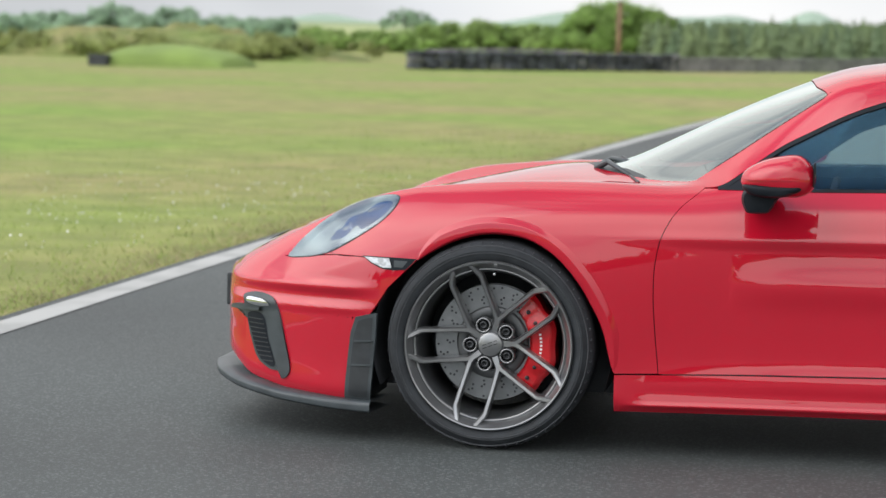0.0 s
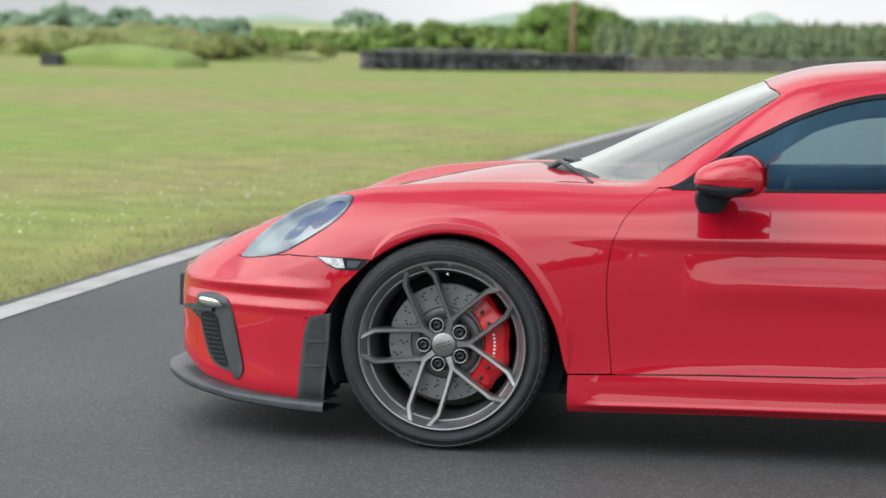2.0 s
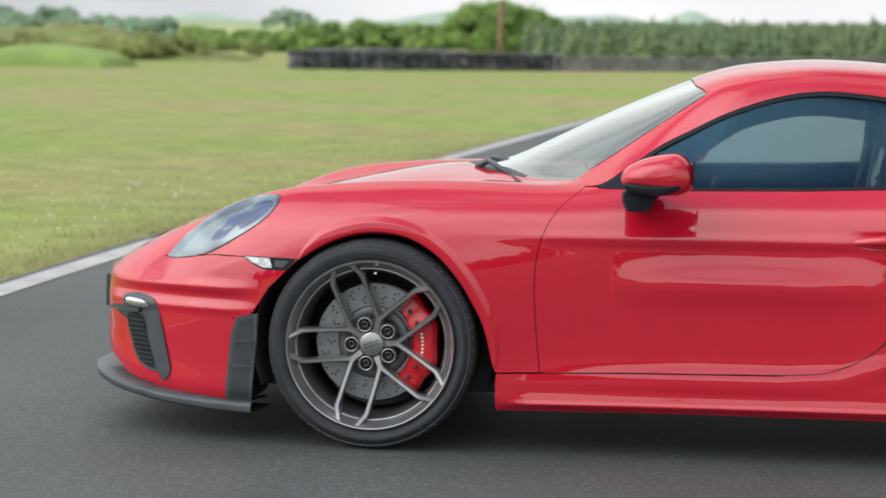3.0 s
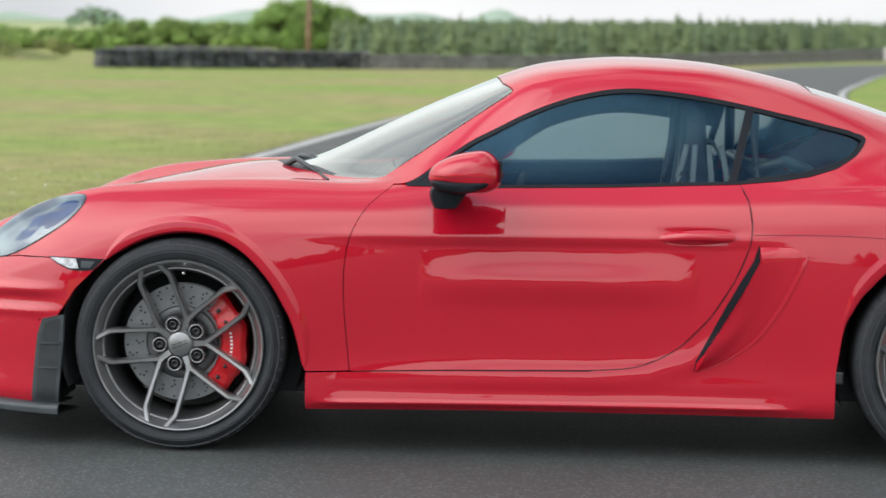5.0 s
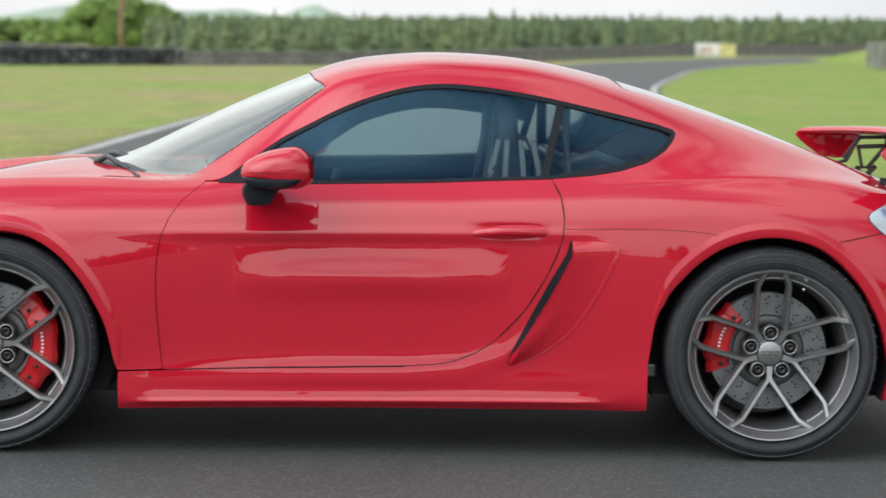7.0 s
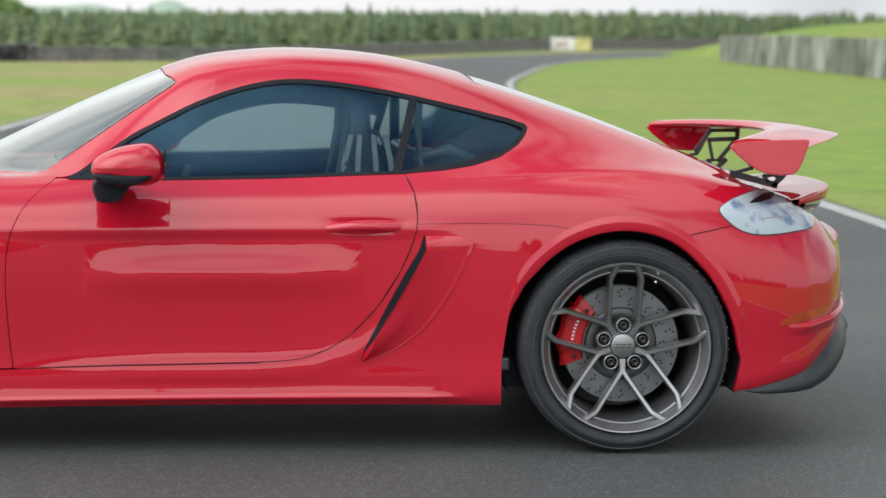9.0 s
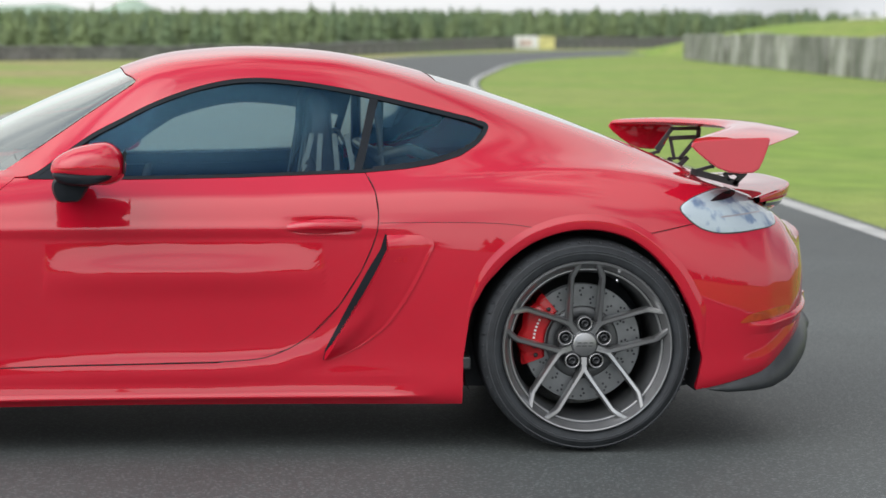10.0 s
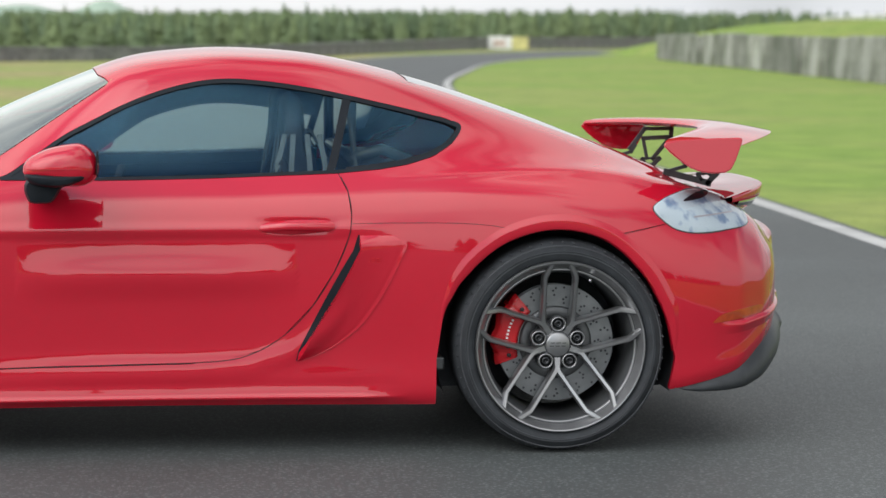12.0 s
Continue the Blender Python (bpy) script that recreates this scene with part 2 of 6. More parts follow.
BOTTOM = rail((-1.2, 0.26), (-0.97, 0.25), (-0.93, 0.235), (-0.85, 0.185), (-0.7, 0.155), (-0.53, 0.138), (0.4, 0.140), (1.0, 0.148), (2.09, 0.154),
              (2.8, 0.19), (2.90, 0.204), (2.96, 0.218), (3.03, 0.232), (3.08, 0.246), (3.13, 0.276), (3.19, 0.328), (3.27, 0.376), (3.35, 0.39), (3.6, 0.39))


N = 13
RAILS = [
    (WIDE - rail((-1.2, 0.01), (0.3, 0.03), (0.5, 0.03), (2.0, 0.03), (2.3, 0.02), (3.6, 0.02)), BOTTOM),
    (WIDE - rail((-1.2, 0.0), (0.3, 0.004), (0.5, -0.004), (1.9, -0.002), (2.2, 0.01), (3.6, 0.0)), BOTTOM + rail((-1.2, 0.03), (0.4, 0.032), (3.6, 0.03))),
    (WIDE - rail((-1.2, 0.01), (0.3, 0.01), (0.6, 0.02), (1.5, 0.02), (2.0, 0.012), (3.6, 0.01)), BOTTOM + rail((-1.2, 0.08), (0.4, 0.125), (2.2, 0.135), (3.0, 0.09), (3.35, 0.04), (3.6, 0.03))),
    (WIDE - rail((-1.2, 0.0), (0.3, 0.003), (0.6, 0.010), (1.5, 0.012), (2.0, 0.006), (3.6, 0.0)), rail((-1.2, 0.38), (-0.5, 0.40), (2.8, 0.42), (3.1, 0.44), (3.6, 0.50))),
    (WIDE - rail((-1.2, 0.01), (0.3, 0.0), (2.7, 0.0), (3.0, 0.005), (3.6, 0.0)), rail((-1.2, 0.45), (-0.6, 0.50), (-0.3, 0.555), (0.3, 0.57), (2.5, 0.575), (3.0, 0.56), (3.6, 0.55))),
    (WIDE - rail((-1.2, 0.03), (-0.8, 0.02), (-0.4, 0.012), (0.3, 0.010), (0.6, 0.003), (1.6, 0.002), (2.0, 0.004), (2.6, 0.006), (3.0, 0.02), (3.2, 0.035), (3.3, 0.02), (3.6, 0.02)),
     rail((-1.2, 0.475), (-0.75, 0.52), (-0.45, 0.60), (-0.2, 0.655), (0.3, 0.672), (1.8, 0.685), (2.6, 0.68), (3.0, 0.63), (3.2, 0.60), (3.28, 0.575), (3.6, 0.56))),
    (WIDE - rail((-1.2, 0.06), (-0.8, 0.04), (-0.4, 0.030), (0.3, 0.024), (0.6, 0.010), (1.6, 0.008), (2.0, 0.010), (2.6, 0.014), (3.0, 0.045), (3.2, 0.07), (3.3, 0.03), (3.6, 0.03)),
     rail((-1.2, 0.49), (-0.75, 0.545), (-0.45, 0.645), (-0.2, 0.71), (0.3, 0.733), (1.0, 0.738), (1.8, 0.75), (2.6, 0.745), (3.0, 0.69), (3.2, 0.65), (3.28, 0.61), (3.6, 0.58))),
    (rail((-1.2, 0.24), (-1.0, 0.28), (-0.93, 0.52), (-0.87, 0.60), (-0.75, 0.70), (-0.6, 0.775), (-0.45, 0.81), (-0.3, 0.83), (0, 0.838), (0.3, 0.836), (0.6, 0.830), (1.0, 0.828),
          (1.5, 0.836), (1.9, 0.856), (2.2, 0.874), (2.484, 0.876), (2.75, 0.852), (2.95, 0.79), (3.1, 0.70), (3.2, 0.57), (3.27, 0.40), (3.35, 0.2), (3.6, 0.2)),
     rail((-1.2, 0.50), (-0.93, 0.535), (-0.87, 0.55), (-0.75, 0.595), (-0.6, 0.655), (-0.45, 0.71), (-0.3, 0.755), (0, 0.793), (0.3, 0.805), (0.6, 0.808), (1.0, 0.812),
          (1.5, 0.822), (1.9, 0.83), (2.2, 0.835), (2.484, 0.828), (2.75, 0.80), (2.95, 0.765), (3.1, 0.735), (3.2, 0.70), (3.28, 0.65), (3.6, 0.60))),
    (rail((-1.2, 0.2), (-1.0, 0.26), (-0.93, 0.46), (-0.87, 0.52), (-0.75, 0.62), (-0.6, 0.69), (-0.45, 0.71), (-0.3, 0.72), (0, 0.725), (0.3, 0.725), (0.6, 0.75), (0.8, 0.772),
          (1.0, 0.774), (1.5, 0.777), (1.8, 0.788), (2.0, 0.80), (2.2, 0.805), (2.484, 0.795), (2.75, 0.76), (2.95, 0.69), (3.1, 0.60), (3.2, 0.50), (3.35, 0.2), (3.6, 0.2)),
     rail((-1.2, 0.50), (-1.0, 0.52), (-0.93, 0.56), (-0.87, 0.59), (-0.75, 0.65), (-0.6, 0.735), (-0.45, 0.822), (-0.3, 0.864), (0, 0.886), (0.3, 0.885), (0.6, 0.867), (0.8, 0.866),
          (1.0, 0.868), (1.5, 0.880), (1.8, 0.895), (2.0, 0.908), (2.2, 0.91), (2.484, 0.908), (2.75, 0.88), (2.95, 0.835), (3.1, 0.785), (3.2, 0.73), (3.28, 0.67), (3.6, 0.62))),
    (rail((-1.2, 0.15), (-1.0, 0.22), (-0.93, 0.36), (-0.75, 0.50), (-0.6, 0.565), (-0.45, 0.59), (-0.3, 0.60), (0, 0.60), (0.3, 0.61), (0.5, 0.625), (0.62, 0.665), (0.75, 0.705), (0.9, 0.71),
          (1.1, 0.70), (1.4, 0.692), (1.8, 0.692), (2.0, 0.69), (2.2, 0.685), (2.484, 0.69), (2.75, 0.66), (2.95, 0.60), (3.1, 0.52), (3.35, 0.15), (3.6, 0.15)),
     rail((-1.2, 0.50), (-1.0, 0.525), (-0.93, 0.568), (-0.75, 0.662), (-0.6, 0.703), (-0.45, 0.746), (-0.3, 0.776), (-0.14, 0.801), (0, 0.822), (0.15, 0.842), (0.3, 0.852), (0.5, 0.855), (0.62, 0.868), (0.75, 0.905),
          (0.9, 0.96), (1.1, 1.02), (1.4, 1.05), (1.8, 1.035), (2.0, 1.0), (2.2, 0.965), (2.484, 0.93), (2.75, 0.892), (2.95, 0.848), (3.1, 0.800), (3.2, 0.74), (3.28, 0.68), (3.6, 0.63))),
    (rail((-1.2, 0.1), (-1.0, 0.15), (-0.93, 0.25), (-0.75, 0.38), (-0.6, 0.42), (-0.3, 0.45), (0.25, 0.45), (0.4, 0.48), (0.55, 0.56), (0.65, 0.59), (0.8, 0.60), (0.95, 0.61),
          (1.1, 0.622), (1.4, 0.622), (1.7, 0.616), (1.9, 0.60), (2.1, 0.575), (2.3, 0.562), (2.484, 0.56), (2.75, 0.55), (2.95, 0.5), (3.1, 0.43), (3.35, 0.12), (3.6, 0.1)),
     rail((-1.2, 0.50), (-1.0, 0.528), (-0.93, 0.573), (-0.75, 0.666), (-0.6, 0.724), (-0.45, 0.768), (-0.3, 0.800), (-0.14, 0.827), (0, 0.850), (0.15, 0.872), (0.25, 0.870), (0.4, 0.857), (0.55, 0.88), (0.65, 0.92),
          (0.8, 1.0), (0.95, 1.105), (1.1, 1.196), (1.4, 1.237), (1.7, 1.222), (1.9, 1.179), (2.1, 1.11), (2.3, 1.035), (2.484, 0.98), (2.75, 0.905), (2.95, 0.848), (3.1, 0.79), (3.2, 0.75), (3.28, 0.69), (3.6, 0.64))),
    (rail((-1.2, 0.05), (-1.0, 0.08), (-0.93, 0.12), (-0.75, 0.2), (-0.3, 0.23), (0.2, 0.24), (0.35, 0.30), (0.5, 0.36), (0.65, 0.40), (0.8, 0.42), (0.95, 0.47), (1.1, 0.53), (1.7, 0.525),
          (1.9, 0.50), (2.1, 0.46), (2.3, 0.41), (2.484, 0.40), (2.75, 0.38), (2.95, 0.33), (3.1, 0.25), (3.35, 0.08), (3.6, 0.06)),
     rail((-1.2, 0.50), (-1.0, 0.53), (-0.93, 0.576), (-0.75, 0.672), (-0.6, 0.730), (-0.45, 0.767), (-0.3, 0.803), (-0.14, 0.838), (0, 0.866), (0.15, 0.887), (0.22, 0.879), (0.35, 0.884), (0.5, 0.952), (0.65, 1.025), (0.8, 1.095),
          (0.95, 1.166), (1.1, 1.234), (1.4, 1.267), (1.7, 1.256), (1.9, 1.214), (2.1, 1.16), (2.3, 1.098), (2.484, 1.038), (2.75, 0.945), (2.95, 0.872), (3.1, 0.815), (3.6, 0.745))),
    (0 * GRID,
     rail((-1.2, 0.50), (-1.0, 0.53), (-0.93, 0.578), (-0.75, 0.675), (-0.6, 0.731), (-0.45, 0.768), (-0.3, 0.804), (-0.14, 0.839), (0, 0.868), (0.15, 0.892), (0.2, 0.891), (0.32, 0.910), (0.516, 1.014), (0.71, 1.11), (0.9, 1.19),
          (0.978, 1.218), (1.07, 1.25), (1.17, 1.27), (1.37, 1.288), (1.567, 1.284), (1.765, 1.264), (1.96, 1.225), (2.16, 1.173), (2.356, 1.109), (2.484, 1.065), (2.64, 1.003), (2.75, 0.957), (2.95, 0.878), (3.1, 0.82), (3.6, 0.75))),
]


def skin(x, q):
    """The body's outer surface: x along the car, q from 0 (bottom edge) to 12 (middle). Gives half-width and height."""
    x, q = np.broadcast_arrays(np.asarray(x, float), np.asarray(q, float))
    q = np.clip(q, 0, N - 1)
    i = np.clip(np.floor(q).astype(int), 0, N - 2)
    t = q - i
    gx = (x - GRID[0]) / 0.004
    j = np.clip(np.floor(gx).astype(int), 0, len(GRID) - 2)
    fx = gx - j
    w = z = 0
    weights = ((1 - t) ** 3 / 6, (3 * t ** 3 - 6 * t ** 2 + 4) / 6, (-3 * t ** 3 + 3 * t ** 2 + 3 * t + 1) / 6, t ** 3 / 6)
    for k, b in zip((-1, 0, 1, 2), weights):
        n = i + k
        m = np.where(n < 0, 0, np.where(n > N - 1, 2 * (N - 1) - n, n))
        pw = WTAB[m, j] * (1 - fx) + WTAB[m, j + 1] * fx
        pz = ZTAB[m, j] * (1 - fx) + ZTAB[m, j + 1] * fx
        pw = np.where(n > N - 1, -pw, pw)
        low = n < 0
        if low.any():
            w1 = WTAB[1, j] * (1 - fx) + WTAB[1, j + 1] * fx
            z1 = ZTAB[1, j] * (1 - fx) + ZTAB[1, j + 1] * fx
            pw, pz = np.where(low, 2 * pw - w1, pw), np.where(low, 2 * pz - z1, pz)
        w, z = w + b * pw, z + b * pz
    # pressed crease along the door, and the ledge low on the sill
    line = 0.690 + 0.011 * (x - 0.7)
    span = np.clip((x - 0.30) / 0.30, 0, 1) * np.clip((1.95 - x) / 0.25, 0, 1)
    inset = np.clip((x - 0.50) / 0.30, 0, 1) * 0.0062 / (1 + np.exp((z - line + 0.010) / 0.0045)) * np.clip((z - 0.36) / 0.24, 0, 1)
    scoop = 0.0185 * np.sqrt(np.clip(1 - ((x - 1.205) / 0.44) ** 2, 0, 1)) * np.exp(-((z - line + 0.132) / 0.056) ** 2)
    w = w + span * 0.75 * (0.0080 * np.exp(-((z - line - 0.016) / 0.018) ** 2) - inset + scoop)
    w = w - 0.010 * np.exp(-((x - 1.64) / 0.105) ** 4 - ((z - 0.722) / 0.022) ** 4)
    # the door's foot sweeps out to the sill, rising along its rear edge
    sweep = np.interp(x, [0.5, 1.3, 1.5, 1.63, 1.74, 1.80], [0.258, 0.266, 0.280, 0.318, 0.40, 0.47])
    w = w + np.clip((x - 0.50) / 0.5, 0, 1) * np.clip((1.84 - x) / 0.14, 0, 1) * 0.0085 * np.exp(-((z - sweep) / 0.040) ** 2)
    nose = np.clip((-0.36 - x) / 0.12, 0, 1) * np.clip((x + 1.0) / 0.05, 0, 1)
    w = w + nose * (0.010 * np.exp(-((z - 0.505) / 0.018) ** 2) - 0.006 * np.exp(-((z - 0.470) / 0.020) ** 2) + 0.006 * np.exp(-((z - 0.435) / 0.014) ** 2))
    hip = np.clip((x - 1.9) / 0.3, 0, 1) * np.clip((2.95 - x) / 0.15, 0, 1)
    hipline = np.interp(x, [1.9, 2.16, 2.35, 2.54, 2.73, 2.88, 3.0], [0.872, 0.889, 0.902, 0.904, 0.886, 0.846, 0.80])
    w = w + hip * 0.0085 * np.exp(-((z - hipline) / 0.011) ** 2)
    ledge = np.clip((x - 0.42) / 0.1, 0, 1) * np.clip((2.0 - x) / 0.15, 0, 1)
    w = w + ledge * (0.010 * np.exp(-((z - 0.166 - 0.010 * (x - 0.5)) / 0.009) ** 2) - 0.004 * np.exp(-((z - 0.205 - 0.010 * (x - 0.5)) / 0.02) ** 2))
    return w, z


WTAB, ZTAB = np.array([r[0] for r in RAILS]), np.array([r[1] for r in RAILS])
QS = np.linspace(0, 11.5, 185)


def q_at(x, z):
    """The section parameter at which the body's side has height z."""
    x, z = np.broadcast_arrays(np.asarray(x, float), np.asarray(z, float))
    flat_x, flat_z = x.ravel(), z.ravel()
    out = np.empty(flat_x.shape)
    for s in range(0, len(flat_x), 4000):
        xs = flat_x[s:s + 4000]
        _, zz = skin(xs[:, None], QS[None, :])
        zz = np.maximum.accumulate(zz + np.arange(len(QS)) * 1e-7, axis=1)
        k = np.clip((zz < flat_z[s:s + 4000, None]).sum(1), 1, len(QS) - 1)
        r = np.arange(len(xs))
        a, b = zz[r, k - 1], zz[r, k]
        out[s:s + 4000] = QS[k - 1] + np.clip((flat_z[s:s + 4000] - a) / (b - a), 0, 1) * (QS[k] - QS[k - 1])
    return out.reshape(x.shape)


def on_skin(x, q, lift=0.0):
    """Points and outward normals on the near half of the body."""
    e = 0.004
    w, z = skin(x, q)
    w1, z1 = skin(x + e, q)
    w0, z0 = skin(x - e, q)
    wq, zq = skin(x, np.minimum(q + 0.03, N - 1))
    wp, zp = skin(x, np.maximum(q - 0.03, 0))
    dx = np.stack([np.full(w.shape, 2 * e), w0 - w1, z1 - z0], -1)
    dq = np.stack([np.zeros(w.shape), wp - wq, zq - zp], -1)
    n = np.cross(dx, dq)
    n /= np.linalg.norm(n, axis=-1, keepdims=True) + 1e-12
    p = np.stack([x + 0 * w, CENTRE - w, z], -1)
    return p + n * np.asarray(lift)[..., None], n


def curve(*knots):
    """x or z along a seam, as a function of the other."""
    a, b = np.array(sorted(knots)).T
    return lambda s: np.interp(s, a, b)


def smooth_curve(*knots):
    """As curve, rounded between its knots."""
    a, b = np.array(sorted(knots)).T
    m = np.gradient(b, a)

    def f(s):
        s = np.clip(s, a[0], a[-1])
        i = np.clip(np.searchsorted(a, s) - 1, 0, len(a) - 2)
        h = a[i + 1] - a[i]
        t = (s - a[i]) / h
        return (2 * t ** 3 - 3 * t ** 2 + 1) * b[i] + (t ** 3 - 2 * t ** 2 + t) * h * m[i] + (3 * t ** 2 - 2 * t ** 3) * b[i + 1] + (t ** 3 - t ** 2) * h * m[i + 1]
    return f


def sheet(name, p, n, mat, parent, label="", far=False, edge=0.014, lip=""):
    """A grid of points as one mesh, its rims turned inwards by edge metres. far: on the other side of the car."""
    h, w = p.shape[:2]
    if far:
        p = p * [1, -1, 1] + [0, 2 * CENTRE, 0]
        n = n * [1, -1, 1]
    idx = np.arange(h * w).reshape(h, w)
    quads = np.stack([idx[:-1, :-1], idx[:-1, 1:], idx[1:, 1:], idx[1:, :-1]], -1).reshape(-1, 4)
    v, nv = p.reshape(-1, 3), n.reshape(-1, 3)

    def facing(q, v, nv):
        c = np.cross(v[q[:, 2]] - v[q[:, 0]], v[q[:, 3]] - v[q[:, 1]])
        return (c * nv[q].sum(1)).sum()
    if facing(quads, v, nv) < 0:
        quads = quads[:, ::-1]
    verts, norms, faces = [v], [nv], [quads]
    count = len(v)
    if edge:
        rims = {"b": (idx[0], idx[1]), "t": (idx[-1], idx[-2]), "l": (idx[:, 0], idx[:, 1]), "r": (idx[:, -1], idx[:, -2])}
        for key in lip or "btlr":
            line, inner = rims[key]
            away = v[line] - v[inner]
            away = away / (np.linalg.norm(away, axis=1, keepdims=True) + 1e-9)
            rv = np.concatenate([v[line], v[line] - edge * nv[line]])
            rn = np.concatenate([away, away])
            m = len(line)
            k = np.arange(m - 1)
            q = np.stack([k, k + 1, k + 1 + m, k + m], 1)
            if facing(q, rv, rn) < 0:
                q = q[:, ::-1]
            verts.append(rv)
            norms.append(rn)
            faces.append(q + count)
            count += 2 * m
    faces = [tuple(int(i) for i in f) for f in np.concatenate(faces)]
    return mesh_object(name, np.concatenate(verts), faces, mat, parent, label, np.concatenate(norms))


def panel(left, right, low, high, nu, nv, lift=0.0, q_low=None, q_high=None):
    """A piece of the body's skin. left, right: x as functions of z. low, high: z as functions of x (or q_low, q_high: section parameters)."""
    u, v = np.meshgrid(np.linspace(0, 1, nu), np.linspace(0, 1, nv))
    x = np.full(u.shape, 0.0)
    z = np.full(u.shape, 0.5)
    for _ in range(6):
        x = left(z) * (1 - u) + right(z) * u
        qa = q_low(x) if q_low else q_at(x, low(x))
        qb = q_high(x) if q_high else q_at(x, high(x))
        q = qa * (1 - v) + qb * v
        z = skin(x, q)[1]
    return on_skin(x, q, lift)


def blob(outline, rings, lift, n=72, dome=0.0, spline=True):
    """A piece of skin inside a closed outline of (x, z) points, from its middle outwards."""
    pts = np.array(outline, float)
    m = len(pts)
    s = np.linspace(0, m, n, endpoint=False)
    if spline:
        i = np.floor(s).astype(int)
        t = (s - i)[:, None]
        a, b, c, d = (pts[(i + k) % m] for k in (-1, 0, 1, 2))
        ring = 0.5 * (2 * b + (c - a) * t + (2 * a - 5 * b + 4 * c - d) * t ** 2 + (3 * b - a - 3 * c + d) * t ** 3)
    else:
        i = np.floor(s).astype(int)
        t = (s - i)[:, None]
        ring = pts[i] * (1 - t) + pts[(i + 1) % m] * t
    ring = np.concatenate([ring, ring[:1]])
    mid = ring[:-1].mean(0)
    r = np.linspace(0.001, 1, rings)[:, None, None]
    xz = mid + r * (ring[None] - mid)
    x, z = xz[..., 0], xz[..., 1]
    p, nn = on_skin(x, q_at(x, z), lift + dome * (1 - r[..., 0] ** 2) + 0 * x)
    return p, nn


def both(make, *args, **kw):
    """Builds the near part and its twin on the far side."""
    return make(*args, far=False, **kw), make(*args, far=True, **kw)
# ---- the car ----
car = thing("sports_car", "low red sports coupe with a rear wing, on asphalt", "car")


def const(v):
    return lambda s: v + 0 * np.asarray(s, float)


ARCH_FRONT = smooth_curve((-0.45, 0.30), (-0.405, 0.40), (-0.38, 0.442), (-0.335, 0.513), (-0.242, 0.604), (-0.15, 0.666), (-0.05, 0.701), (0.03, 0.706), (0.15, 0.676), (0.252, 0.596), (0.325, 0.492), (0.374, 0.383), (0.400, 0.275), (0.405, 0.266))
ARCH_REAR = smooth_curve((2.085, 0.290), (2.090, 0.33), (2.101, 0.41), (2.136, 0.508), (2.193, 0.587), (2.28, 0.663), (2.368, 0.703), (2.459, 0.720), (2.558, 0.711), (2.64, 0.680), (2.72, 0.615), (2.797, 0.510), (2.845, 0.390), (2.862, 0.300))
SILL_SEAM = curve((0.40, 0.262), (0.84, 0.276), (1.38, 0.288), (1.64, 0.298), (2.1, 0.300))
DOOR_FRONT = smooth_curve((0.264, 0.546), (0.419, 0.530), (0.527, 0.523), (0.618, 0.526), (0.709, 0.545), (0.797, 0.596), (0.865, 0.672), (0.9, 0.70))
DOOR_REAR = curve((0.26, 1.20), (0.292, 1.34), (0.299, 1.40), (0.307, 1.45), (0.323, 1.518), (0.345, 1.560), (0.379, 1.606), (0.471, 1.692), (0.581, 1.760), (0.65, 1.790), (0.707, 1.810), (0.76, 1.813), (0.831, 1.803), (0.884, 1.776), (0.95, 1.75))
BELT = curve((0.60, 0.858), (0.70, 0.860), (1.02, 0.862), (1.365, 0.871), (1.762, 0.889), (1.905, 0.903), (1.994, 0.918), (2.083, 0.944), (2.152, 0.981), (2.189, 1.030))
WINDOW_TOP = smooth_curve((0.60, 0.861), (0.66, 0.863), (0.71, 0.868), (0.819, 0.938), (0.909, 1.000), (0.999, 1.048), (1.088, 1.094), (1.178, 1.131), (1.268, 1.159), (1.358, 1.177), (1.43, 1.182), (1.538, 1.176), (1.718, 1.151), (1.899, 1.114), (2.078, 1.073), (2.150, 1.054), (2.189, 1.034))
PILLAR = curve((0.58, 0.862), (0.611, 0.866), (0.751, 0.960), (0.927, 1.082), (1.036, 1.155), (1.056, 1.180))
TAIL_TOP = curve((2.6, 0.694), (2.66, 0.700), (2.821, 0.731), (2.90, 0.745), (3.4, 0.75))
BUMPER_TOP = curve((-1.1, 0.50), (-0.72, 0.588), (-0.62, 0.598), (-0.52, 0.608), (-0.44, 0.607), (-0.25, 0.606), (-0.2, 0.61))


def red(name, pn, label="", lip="", edge=0.014):
    both(lambda far: sheet(name, pn[0], pn[1], RED, car, label, far, edge, lip))


# fender, with the arch cut into its lower edge
def fender_low(x):
    return np.where(x < -0.238, BUMPER_TOP(x) + 0.003, np.where(x < 0.404, ARCH_FRONT(x), SILL_SEAM(x) + 0.003))


Q_EDGE = 9.0


def warped(left, right, low, high, us, nv, q_high=None):
    u, v = np.meshgrid(us, np.linspace(0, 1, nv))
    x, z = np.zeros(u.shape), np.full(u.shape, 0.6)
    for _ in range(8):
        x = left(z) * (1 - u) + right(z) * u
        qa = q_at(x, low(x))
        qb = q_high(x) if q_high else q_at(x, high(x))
        q = qa * (1 - v) + qb * v
        z = skin(x, q)[1]
    return on_skin(x, q)


us_f = np.sort(np.concatenate([np.linspace(0, 1, 130), np.linspace(0.78, 0.9, 50)[1:-1]]))
red("fender", warped(const(-0.72), lambda z: DOOR_FRONT(z) - 0.0012, fender_low, None, us_f, 60, q_high=const(Q_EDGE)), "red front wing with a flared wheel arch", "br")

